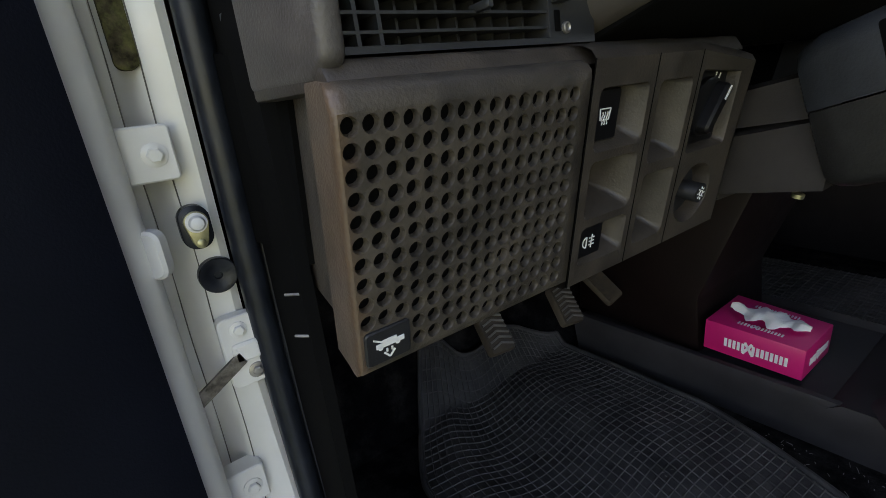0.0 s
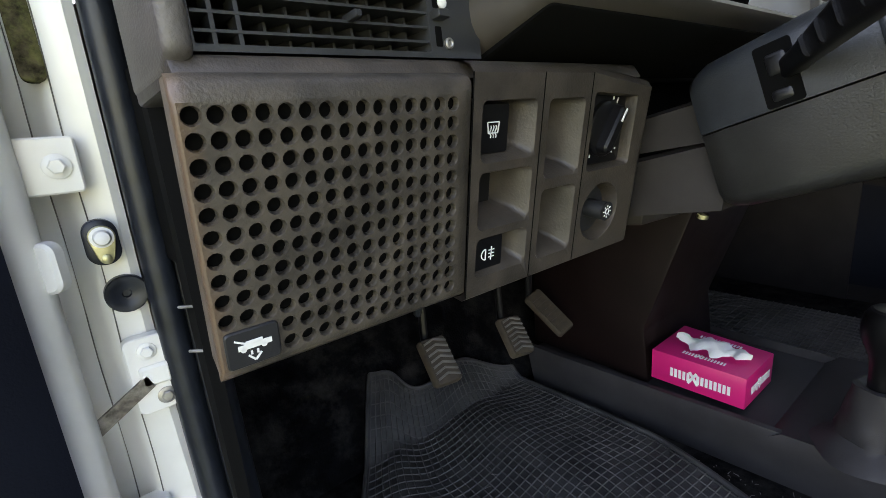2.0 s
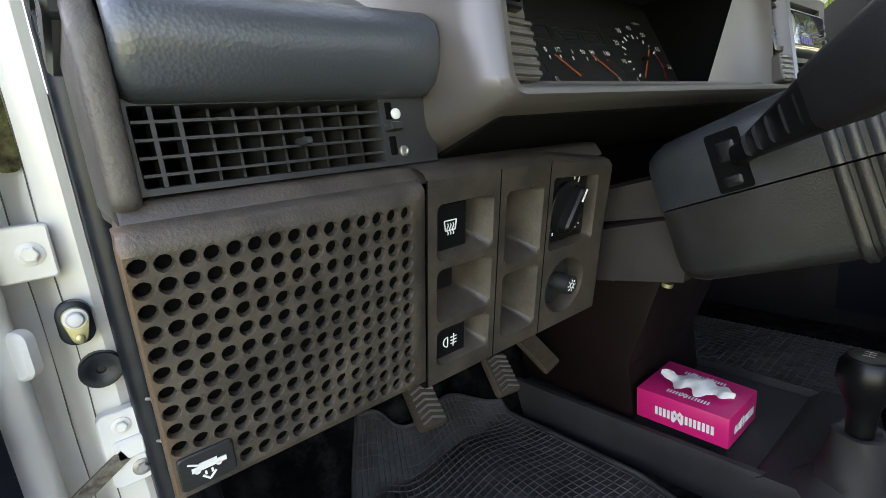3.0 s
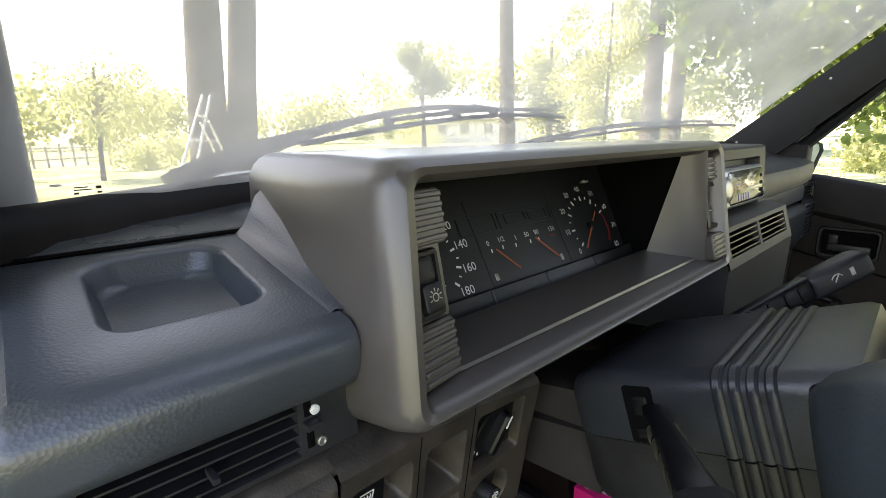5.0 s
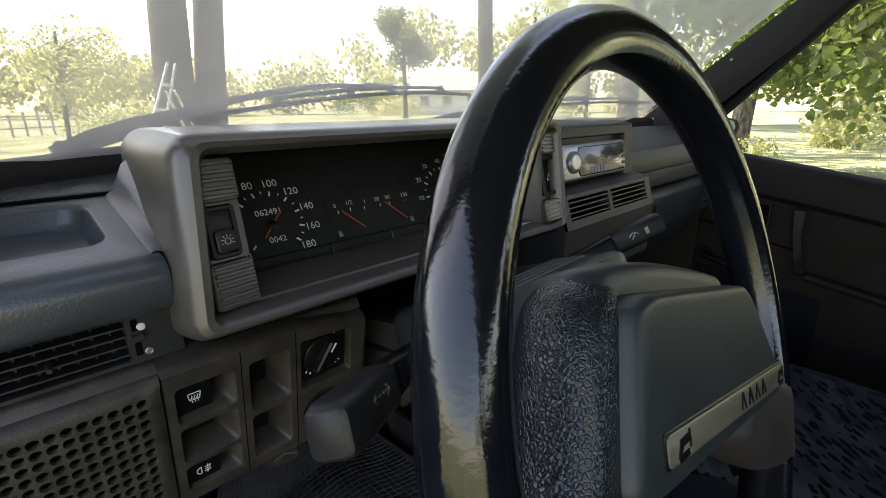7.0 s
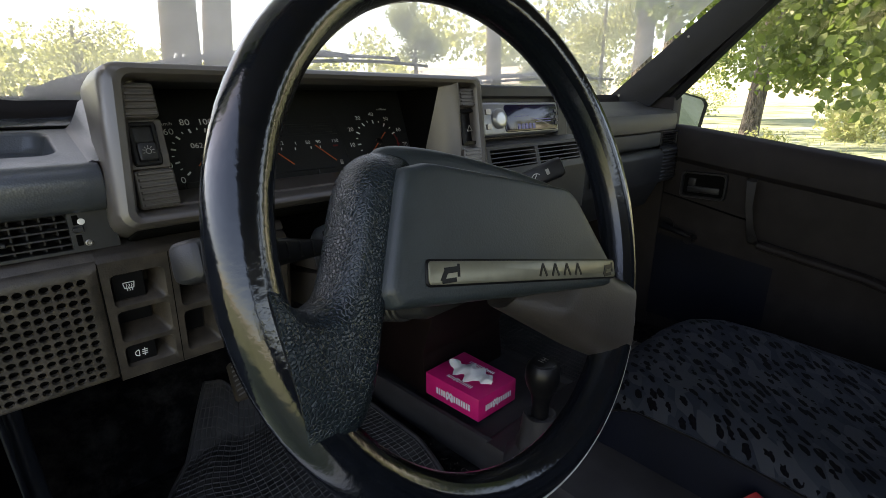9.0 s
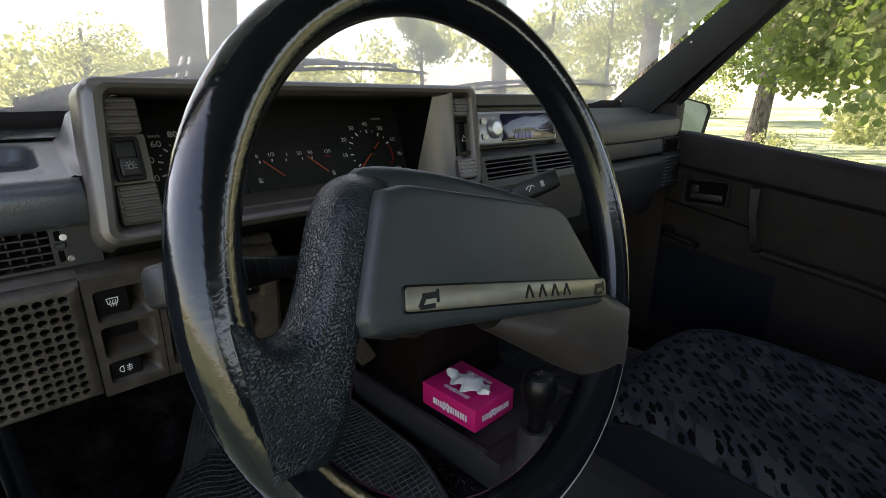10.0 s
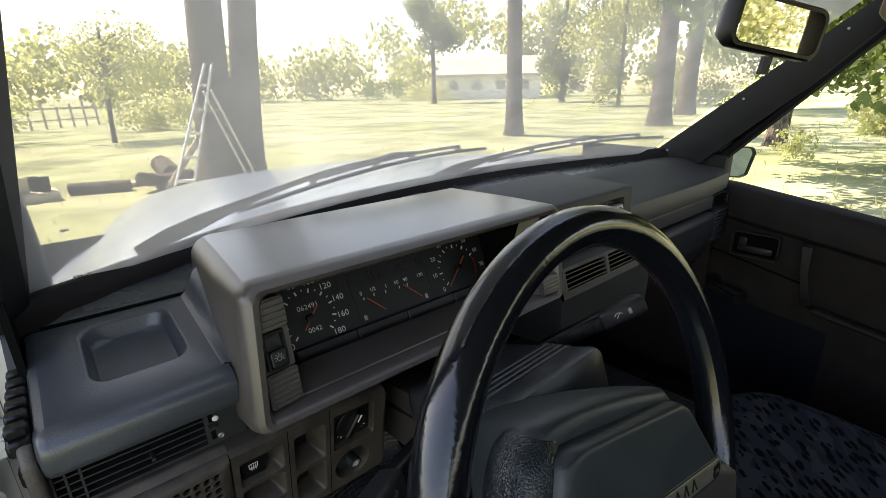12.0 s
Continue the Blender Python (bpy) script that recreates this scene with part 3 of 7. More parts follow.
# ---- open driver's door ----
DA = radians(72)
dd = V(-math.sin(DA), -math.cos(DA), 0)           # along the door from its hinges
dn = V(math.cos(DA), -math.sin(DA), 0)            # out of its inner face
def dpt(a, c, z):
    return V(-0.617, 0.162, 0) + dd * a + dn * c + V(0, 0, z)
bm = bmesh.new()
rows = []
for z in np.linspace(0.25, 0.95, 16):
    rows.append([dpt(0.012, -0.085, z), dpt(0.010, -0.045, z), dpt(0.004, -0.034, z), dpt(0.001, -0.026, z), dpt(0.001, -0.018, z), dpt(0.004, -0.011, z), dpt(0.010, -0.007, z), dpt(0.018, -0.006, z), dpt(0.026, -0.008, z), dpt(0.030, -0.014, z), dpt(0.032, -0.09, z)])
loft(bm, rows, closed=False)
door = part("door", bm, PAINT, body, "open white driver's door")
bm = bmesh.new()
f = plane(dpt(0, 0, 0), dd, (0, 0, 1))
rows = []
for z, t in ((0.36, 0.0), (0.365, 0.006), (0.5, 0.012), (0.7, 0.012), (0.86, 0.010), (0.90, 0.004), (0.905, -0.01)):
    rows.append([dpt(0.0235, -0.006, z), dpt(0.0265, t, z), dpt(0.06, t + 0.004, z), dpt(0.9, t + 0.004, z), dpt(0.9, -0.02, z)])
loft(bm, rows, closed=False)
part("door_card", bm, NAVY, door, "matte navy-black door card")
bm = bmesh.new()
rows = [[dpt(0.026, -0.01, z), dpt(0.03, 0.001 if 0.255 < z < 0.355 else -0.006, z), dpt(0.9, 0.001 if 0.255 < z < 0.355 else -0.006, z)] for z in (0.25, 0.256, 0.354, 0.362)]
loft(bm, rows, closed=False)
part("lower_card", bm, BLACK, door)
bm = bmesh.new()
loft(bm, [[dpt(0.036, -0.09, z), dpt(0.95, -0.09, z)] for z in (0.25, 0.95)], closed=False)
part("outer_skin", bm, PAINT, door)


def bolt(parent, p, r, facing, mat=PAINT, name="bolt", washer=True):
    bm = bmesh.new()
    n = Vector(facing).normalized()
    u = n.cross(V(0, 0, 1)).normalized()
    f = plane(p, u, n.cross(u) * -1)
    sgn = 1 if (f(0, 0, 1) - Vector(p)).dot(n) > 0 else -1
    if washer:
        disc(bm, f, 0, 0, [(r * 1.55, 0), (r * 1.55, sgn * r * 0.25), (r * 1.35, sgn * r * 0.35)], 18)
    disc(bm, f, 0, 0, [(r, sgn * r * 0.2), (r, sgn * r * 0.95), (r * 0.8, sgn * r * 1.1)], 6)
    return part(name, bm, mat, parent)


# hinges, door switch, plug and check strap on the jamb
for z, nm in ((0.741, "upper"), (0.463, "lower")):
    bm = bmesh.new()
    f = plane((-0.002, 0.186 if z > 0.6 else 0.196, z), (1, 0, 0), (0, 0, 1))
    slab(bm, f, -0.624, -0.5925, -0.018, 0.017, 0.003, [(0, -0.014), (0, 0.0028), (0.0012, 0.004)])
    tube(bm, [f(-0.634, -0.026, 0.006), f(-0.634, 0.03, 0.006)], 0.0075, 12)
    h = part("door_hinge", bm, PAINT, body)
    bolt(h, f(-0.6045, -0.001, 0.004), 0.0050, (0, -1, 0))
    if z > 0.6:
        bm = bmesh.new()
        box(bm, -0.648, -0.634, 0.165, 0.19, z + 0.0, z + 0.085, 0.004)
        part("bracket", bm, PAINT, h)
sw = thing("door_switch", "courtesy light switch with a white button and yellow zinc collar", "switch")
f = plane((-0.594, 0.190, 0.689), (1, 0, 0), (0, 0, 1))
bm = bmesh.new()
slab(bm, f, -0.0105, 0.0095, -0.0165, 0.0145, 0.0095, [(0, -0.006), (0, 0.002), (0.0015, 0.003)], 6)
part("rubber_boot", bm, RUBBER, sw)
bm = bmesh.new()
loft(bm, [[f(g * a, g * b + (1 - g) * -0.003, c) for a, b in ((0.0078 * math.cos(t) * (0.72 if math.sin(t) < -0.4 else 1), 0.003 + 0.0078 * math.sin(t) if math.sin(t) > -0.4 else -0.006 + 0.0095 * math.sin(t)) for t in [2 * math.pi * k / 24 for k in range(24)])] for g, c in ((1, 0.002), (1, 0.0055), (0.93, 0.006))], False, True)
part("collar", bm, BRASS, sw, "yellow zinc collar")
bm = bmesh.new()
disc(bm, f, 0, 0.003, [(0.0070, 0.0055), (0.0070, 0.0065), (0.0052, 0.0068), (0.0052, 0.009), (0.0042, 0.011), (0.002, 0.012)], 20)
part("button", bm, WHITE, sw, "white plastic button")
bm = bmesh.new()
disc(bm, f, 0.0, -0.0115, [(0.0030, 0.0055), (0.0030, 0.0068), (0.002, 0.0074)], 12)
part("screw", bm, BRASS, sw)
bm = bmesh.new()
f = plane((-0.588, 0.196, 0.648), (1, 0, 0), (0, 0, 1))
disc(bm, f, 0, 0, [(0.0135, -0.006), (0.0135, 0.001), (0.0127, 0.002), (0.0095, 0.0018), (0.0075, 0.0008), (0.003, 0.0), (0.0025, -0.002)], 26)
solid("rubber_plug", bm, RUBBER, "round black rubber plug in the white jamb", "plug")
ck = thing("door_check", "steel check strap with two bolts on the white jamb", "door check")
f = plane((-0.586, 0.194, 0.585), (1, 0, 0), (0, 0, 1))
bm = bmesh.new()
slab(bm, f, -0.014, 0.014, -0.03, 0.03, 0.006, [(0, -0.006), (0, 0.003), (0.001, 0.004)])
slab(bm, f, -0.008, 0.012, -0.008, 0.008, 0.003, [(0, 0.003), (0, 0.006), (0.002, 0.008)])
part("bracket", bm, PAINT, ck)
bolt(ck, f(0.000, 0.019, 0.004), 0.0042, (0, -1, 0))
bolt(ck, f(0.006, -0.019, 0.004), 0.0042, (0, -1, 0), STEEL)
bm = bmesh.new()
a, b = f(-0.002, -0.003, 0.008), V(-0.627, 0.186, 0.558)
loft(bm, [[p + V(-0.002, 0, 0.0048), p + V(-0.002, 0.003, 0.0048), p + V(0.002, 0.003, -0.0048), p + V(0.002, 0, -0.0048)] for p in (a, b)], True, True)
part("strap", bm, RUSTY, ck, "rusty steel strap")
clip = thing("trim_clip", "white plastic clip on the door edge", "clip")
bm = bmesh.new()
f = plane((-0.6235, 0.170, 0.681), (0.8, -0.6, 0), (0, 0, 1))
slab(bm, f, -0.008, 0.008, -0.016, 0.016, 0.007, [(0, -0.004), (0, 0.003), (0.002, 0.005)])
part("body", bm, WHITE, clip)

# ---- dashboard ----
dash = thing("dashboard", "grey-brown moulded plastic dashboard with slate vinyl pads", "dashboard")
SL = V(0, -0.0145, 0.0935)
FL = plane((0, -0.0255, 0.7545), (1, 0, 0), SL)

# pierced speaker panel
bm = bmesh.new()
NC, NR = 15, 12
px, pz = 0.109 / 14, 0.092 / 11
for i in range(NC):
    for j in range(NR):
        cx, cy = -0.5685 + px * i, -pz * j
        if j >= 10 and i < 3:
            continue
        out = []
        for t in [math.pi / 4 + math.pi * 2 * k / 12 for k in range(12)]:
            m = max(abs(math.cos(t)), abs(math.sin(t)))
            out.append((t, px / 2 * math.cos(t) / m, pz / 2 * math.sin(t) / m))
        loft(bm, [[FL(cx + a, cy + b, 0) for t, a, b in out],
                  [FL(cx + 0.00343 * math.cos(t), cy + 0.00343 * math.sin(t), 0) for t, a, b in out],
                  [FL(cx + 0.00312 * math.cos(t), cy + 0.00312 * math.sin(t), -0.0008) for t, a, b in out],
                  [FL(cx + 0.00291 * math.cos(t), cy + 0.00291 * math.sin(t), -0.0035) for t, a, b in out]])
gx0, gx1, gy0, gy1 = -0.5685 - px / 2, -0.4595 + px / 2, -0.092 - pz / 2, pz / 2
X0, X1, Y0, Y1 = -0.576, -0.4475, -0.104, 0.0135
def ring4(x0, x1, y0, y1, c, r=0.0045, m=30):
    """A rectangle's outline with m steps a side, its left corners rounded."""
    o = []
    for (ax, ay), (bx, by) in (((x0, y0), (x1, y0)), ((x1, y0), (x1, y1)), ((x1, y1), (x0, y1)), ((x0, y1), (x0, y0))):
        for k in range(m):
            a, b = ax + (bx - ax) * k / m, ay + (by - ay) * k / m
            for cy in (y0 + r, y1 - r):
                if a < x0 + r and abs(b - cy) <= r and (b - cy) * (cy - (y0 + y1) / 2) >= 0:
                    d = V(a - x0 - r, b - cy, 0)
                    if d.length > r:
                        d = d.normalized() * r
                    a, b = x0 + r + d.x, cy + d.y
            o.append(FL(a, b, c))
    return o
loft(bm, [ring4(gx0, gx1, gy0, gy1, 0, 0.0), ring4(gx0 - 0.0006, X1 - 0.001, gy0 - 0.003, gy1 + 0.002, -0.0003), ring4(gx0 - 0.0012, X1 - 0.0003, Y0 + 0.004, Y1 - 0.004, -0.0016), ring4(gx0 - 0.0013, X1 - 0.0001, Y0 + 0.0018, Y1 - 0.002, -0.004),
          ring4(gx0 - 0.0008, X1, Y0 + 0.0006, Y1 - 0.0008, -0.008), ring4(gx0 + 0.0002, X1, Y0, Y1, -0.014), ring4(gx0 + 0.0010, X1, Y0, Y1, -0.023), ring4(gx0 + 0.0014, X1, Y0, Y1, -0.028), ring4(gx0 + 0.012, X1, Y0 - 0.001, Y1 + 0.001, -0.031), ring4(gx0 + 0.016, X1, Y0 - 0.001, Y1 + 0.001, -0.09)])
q = [FL(gx0, gy0, 0), FL(gx0 + 3 * px, gy0, 0), FL(gx0 + 3 * px, gy0 + 2 * pz, 0), FL(gx0, gy0 + 2 * pz, 0)]
bm.faces.new([bm.verts.new(p) for p in q])
spk = part("speaker_panel", bm, PANEL, dash, "dusty grey-brown panel pierced with rows of round holes", 60)
bm = bmesh.new()
bm.faces.new([bm.verts.new(FL(a, b, -0.0045)) for a, b in ((X0 + 0.004, Y0 + 0.004), (X1 - 0.003, Y0 + 0.004), (X1 - 0.003, Y1 - 0.006), (X0 + 0.004, Y1 - 0.006))])
part("speaker_cloth", bm, HOLE, spk, "black cloth behind the holes")
# bonnet release key
bm = bmesh.new()
ex, ey = gx0 + 1.5 * px, gy0 + pz
slab(bm, FL, ex - 0.0105, ex + 0.0105, ey - 0.0082, ey + 0.0082, 0.002, [(0, -0.002), (0, 0.0008), (0.0006, 0.0014)])
key = part("bonnet_release", bm, DARK, spk, "dark square key with a white open-bonnet sign")
bm = bmesh.new()
bar(bm, FL, ex - 0.006, ey + 0.001, ex + 0.007, ey + 0.001, 0.0022, 0.0014, 0.0018)
bar(bm, FL, ex - 0.003, ey + 0.0026, ex + 0.0035, ey + 0.0026, 0.0014, 0.0014, 0.0018)
bar(bm, FL, ex - 0.003, ey + 0.0025, ex - 0.007, ey + 0.0048, 0.0007, 0.0014, 0.0018)
for s in (-1, 1):
    bar(bm, FL, ex + s * 0.0025, ey - 0.003, ex, ey - 0.0058, 0.0008, 0.0014, 0.0018)
    bar(bm, FL, ex + s * 0.0012, ey - 0.0013, ex + s * 0.0012, ey - 0.003, 0.0008, 0.0014, 0.0018)
    disc(bm, FL, ex + s * 0.004, ey - 0.0002, [(0.0012, 0.0015), (0.001, 0.0018)], 10)
part("sign", bm, WHITE, key)

# switch bank
bm = bmesh.new()
def pocket(cx0, cx1, cy0, cy1, x0, x1, y0, y1):
    # the right wall and the floor of each pocket slope gently
    loops = [[FL(a, b, 0) for a, b in rrect(cx0, cx1, cy0, cy1, 0, 4)]]
    for l, rr, bo, t, c, rad in ((0, 0, 0, 0, 0, 0.004), (0.0006, 0.0012, 0.0012, 0.0006, -0.0012, 0.0038), (0.001, 0.006, 0.006, 0.001, -0.012, 0.003), (0.0012, 0.010, 0.009, 0.0012, -0.024, 0.002)):
        loops.append([FL(a, b, c) for a, b in rrect(x0 + l, x1 - rr, y0 + bo, y1 - t, rad, 4)])
    loft(bm, loops, False, True)
A0, A1, B0, B1, K1 = X1, -0.396, -0.396, -0.3525, -0.287
for cy0, cy1, y0, y1 in ((-0.0325, Y1, -0.030, 0.001), (-0.068, -0.0325, -0.066, -0.0345), (Y0, -0.068, -0.0935, -0.0705)):
    pocket(A0, A1, cy0, cy1, -0.441, -0.4005, y0, y1)
for cy0, cy1, y0, y1 in ((-0.0475, Y1, -0.0445, 0.0005), (Y0, -0.0475, -0.0945, -0.0505)):
    pocket(B0, B1, cy0, cy1, -0.3905, -0.3575, y0, y1)
for x0, x1 in ((A0, A1), (B0, B1)):
    loft(bm, [[FL(x, Y1, 0) for x in (x0, x1)], [FL(x, Y1 + 0.0035, -0.003) for x in (x0, x1)], [FL(x, Y1 + 0.005, -0.008) for x in (x0, x1)], [FL(x, Y1 + 0.006, -0.13) for x in (x0, x1)]], closed=False)
    loft(bm, [[FL(x, Y0, 0) for x in (x0, x1)], [FL(x, Y0 - 0.0025, -0.003) for x in (x0, x1)], [FL(x, Y0 - 0.003, -0.1) for x in (x0, x1)]], closed=False)
bank = part("switch_bank", bm, BROWN, dash, "grey-brown bank of switch pockets, some empty")
bm = bmesh.new()
for x in (A0, B0, B1):
    bar(bm, FL, x, Y0, x, Y1 + 0.0005, 0.0007, 0.0, 0.0002)
part("joint", bm, HOLE, bank)
def rocker(x0, x1, y0, y1, c, sign):
    bm = bmesh.new()
    slab(bm, FL, x0, x1, y0, y1, 0.0015, [(0, c - 0.01), (0, c), (0.0008, c + 0.0008)])
    r = part("rocker_switch", bm, BLACK, bank, "black rocker switch with a white sign")
    bm = bmesh.new()
    sign(bm, plane(FL(0, 0, c + 0.0008), (1, 0, 0), SL), (x0 + x1) / 2, (y0 + y1) / 2)
    part("sign", bm, WHITE, r)
def defog_sign(bm, f, x, y):
    s = 0.0042
    for a, b, c, d in ((-1, 0.8, 1, 0.8), (1, 0.8, 0.8, -0.5), (0.8, -0.5, -0.8, -0.5), (-0.8, -0.5, -1, 0.8)):
        bar(bm, f, x + a * s, y + b * s, x + c * s, y + d * s, 0.0006)
    for k in (-0.45, 0, 0.45):
        for i in range(6):
            u, w = i / 6, (i + 1) / 6
            bar(bm, f, x + (k + 0.13 * math.sin(u * 9)) * s, y + (0.4 - 1.5 * u) * s, x + (k + 0.13 * math.sin(w * 9)) * s, y + (0.4 - 1.5 * w) * s, 0.0005)
def fog_sign(bm, f, x, y):
    s = 0.0042
    arc(bm, f, x - 0.5 * s, y, 0.75 * s, 90, 270, 0.0006, 10)
    bar(bm, f, x - 0.5 * s, y + 0.75 * s, x - 0.5 * s, y - 0.75 * s, 0.0006)
    for k in (-0.5, 0, 0.5):
        bar(bm, f, x + 0.05 * s, y + k * s, x + 1.1 * s, y + k * s, 0.0006)
    bar(bm, f, x + 0.6 * s, y + 0.95 * s, x + 0.5 * s, y - 0.95 * s, 0.0006)
rocker(-0.4397, -0.4160, -0.0265, -0.0010, -0.0062, defog_sign)
rocker(-0.4397, -0.4165, -0.0925, -0.0725, -0.0045, fog_sign)
for x0, x1, y0, y1 in ((-0.4397, -0.4120, -0.0590, -0.0360), (-0.3892, -0.3690, -0.0360, -0.0010), (-0.3892, -0.3690, -0.0860, -0.0520)):
    bm = bmesh.new()
    slab(bm, FL, x0, x1, y0, y1, 0.001, [(0, -0.0245), (0, -0.0215), (0.0006, -0.021)])
    part("blank", bm, BLACK, bank)

# knob block
bm = bmesh.new()
cell(bm, FL, B1, K1, -0.048, Y1, -0.3485, -0.3000, -0.0455, 0.003, 0.003, [(0, 0), (0.0008, -0.002), (0.0016, -0.007), (0.002, -0.009)])
n = 24
loops = [[FL(a, b, 0) for a, b in rrect(B1, K1, Y0, -0.048, 0, 5)]]
for r, c in ((0.0215, 0), (0.0205, -0.002), (0.0185, -0.014)):
    loops.append([FL(-0.3265 + r * math.cos(t), -0.0750 + r * 0.95 * math.sin(t), c) for t in [math.pi * 2 * (k + 0.5) / n for k in range(n)]])
loft(bm, loops, False, True)
loft(bm, [[FL(K1, b, 0) for b in (Y0, Y1)], [FL(K1 + 0.004, b, -0.003) for b in (Y0 + 0.002, Y1 - 0.002)], [FL(K1 + 0.006, b, -0.12) for b in (Y0 + 0.005, Y1 - 0.003)]], closed=False)
loft(bm, [[FL(x, Y1, 0) for x in (B1, K1)], [FL(x, Y1 + 0.0035, -0.003) for x in (B1, K1)], [FL(x, Y1 + 0.005, -0.008) for x in (B1, K1)], [FL(x, Y1 + 0.006, -0.13) for x in (B1, K1)]], closed=False)
loft(bm, [[FL(x, Y0, 0) for x in (B1, K1)], [FL(x, Y0 - 0.0025, -0.003) for x in (B1, K1)], [FL(x, Y0 - 0.003, -0.1) for x in (B1, K1)]], closed=False)
for v in bm.verts:
    # the block's top falls away to a rounded end
    k = max(0, (v.co.x - B1) / (K1 - B1))
    if v.co.z > FL(0, 0.002).z:
        v.co.z -= 0.005 * k ** 2 + (0.004 if k > 0.97 else 0)
kb = part("knob_panel", bm, BROWN, dash, "grey-brown panel with two black rotary knobs")
bm = bmesh.new()
slab(bm, FL, -0.3462, -0.3025, -0.0432, 0.0008, 0.002, [(0, -0.010), (0, -0.0072), (0.0006, -0.0068)])
kp = part("dial_plate", bm, BLACK, kb)
bm = bmesh.new()
kc = (-0.3255, -0.0205)
disc(bm, FL, *kc, [(0.0180, -0.007), (0.0178, -0.004), (0.0165, -0.003)], 28)
fk = plane(FL(*kc, -0.0035), FL(0.5, 0.86) - FL(0, 0), FL(-0.86, 0.5) - FL(0, 0))
slab(bm, fk, -0.0165, 0.0165, -0.0048, 0.0048, 0.004, [(0, 0), (0.0005, 0.006), (0.002, 0.0075)])
part("fan_knob", bm, BLACK, kp)
bm = bmesh.new()
for t, l in ((52, 0.006), (66, 0.003), (-42, 0.006), (-52, 0.004), (222, 0.0035), (235, 0.003)):
    bar(bm, FL, kc[0] + 0.0195 * math.cos(radians(t)), kc[1] + 0.0195 * math.sin(radians(t)), kc[0] + (0.0195 + l * 0.6) * math.cos(radians(t + 3)), kc[1] + (0.0195 + l * 0.6) * math.sin(radians(t + 3)), 0.0011, -0.0068, -0.0064)
bar(bm, fk, 0.006, 0.0, 0.015, 0.0, 0.0014, 0.0075, 0.008)
part("scale_mark", bm, WHITE, kp)
bm = bmesh.new()
disc(bm, FL, -0.3265, -0.0750, [(0.0165, -0.0135), (0.0165, -0.009), (0.0155, -0.0085)], 24)
fk2 = plane(FL(-0.3275, -0.0740, -0.009), V(1, 0, 0), SL)
loft(bm, [[fk2(0.007 * c + dx, 0.0065 * s, h) for c, s in [(math.cos(t * math.pi / 9), math.sin(t * math.pi / 9)) for t in range(18)]] for dx, h in ((0, 0), (0.0012, 0.007), (0.0022, 0.0125), (0.0024, 0.0138))], True, True)
lk = part("dimmer_knob", bm, DARK, kb, "dark knob with a white lamp sign")
bm = bmesh.new()
fs = plane(fk2(0.0024, 0, 0.0139), V(1, 0, 0), SL)
arc(bm, fs, 0, 0, 0.0019, 0, 360, 0.0006, 12)
for k in range(8):
    t = k * math.pi / 4
    bar(bm, fs, 0.003 * math.cos(t), 0.003 * math.sin(t), 0.0044 * math.cos(t), 0.0044 * math.sin(t), 0.0006)
part("sign", bm, WHITE, lk)

# ledge between lower panel and vent
bm = bmesh.new()
prism(bm, [(-0.020, 0.766), (-0.014, 0.775), (0.006, 0.777), (0.066, 0.777), (0.066, 0.764)], -0.5705, -0.285, 0.002)
part("ledge", bm, BROWN, dash)
# side vent
FV = plane((0, -0.0105, 0.7775), (1, 0, 0), V(0, 0.002, 0.031))
bm = bmesh.new()
cell(bm, FV, -0.5625, -0.426, -0.001, 0.033, -0.5595, -0.4575, 0.0015, 0.0305, 0.001, [(0, 0), (0.0005, -0.002), (0.0006, -0.04)])
loft(bm, [[FV(-0.426, b, 0) for b in (-0.001, 0.033)], [FV(-0.426, b, -0.03) for b in (-0.001, 0.033)]], closed=False)
vent = part("side_vent", bm, VENT, dash, "black louvred side air vent with two screws")
for k in range(4):
    bm = bmesh.new()
    b = 0.0055 + 0.0063 * k
    prism(bm, [(0, 0), (0.0, 0.0011), (0.018, 0.0022), (0.018, 0.001)], -0.559, -0.458)
    for v in bm.verts:
        v.co = FV(v.co.x, b + v.co.z, -0.0005 - v.co.y)
    part("slat", bm, VENT, vent)
for k in range(8):
    bm = bmesh.new()
    a = -0.532 + 0.0095 * k
    loft(bm, [[FV(a - s * 0.35 + w, b, -0.009 - s) for w, b in ((0, 0.002), (0.0012, 0.002), (0.0012, 0.03), (0, 0.03))] for s in (0, 0.02)], True, True)
    part("vane", bm, VENT, vent)
bm = bmesh.new()
bm.faces.new([bm.verts.new(FV(a, b, -0.036)) for a, b in ((-0.56, 0), (-0.457, 0), (-0.457, 0.032), (-0.56, 0.032))])
part("duct", bm, HOLE, vent)
bm = bmesh.new()
slab(bm, FV, -0.456, -0.4485, 0.0155, 0.0195, 0.001, [(0, 0), (0, 0.005), (0.0006, 0.006)], 2)
part("slider", bm, VENT, vent)
bm = bmesh.new()
slab(bm, FV, -0.500, -0.4965, 0.012, 0.0155, 0.001, [(0, -0.004), (0, 0.0065), (0.0006, 0.0075)], 2)
part("tab", bm, VENT, vent)
for b0, b1 in ((0.004, 0.013), (0.021, 0.029)):
    bm = bmesh.new()
    slab(bm, FV, -0.4545, -0.4505, b0, b1, 0.0006, [(0, 0.0002), (0.0004, 0.0004)], 2)
    part("slot", bm, HOLE, vent)
for a in (-0.5525, -0.5435):
    bm = bmesh.new()
    slab(bm, FV, a - 0.0008, a + 0.0008, 0.0016, 0.0304, 0.0003, [(0, -0.012), (0, -0.0008)], 1)
    part("grid_bar", bm, VENT, vent)
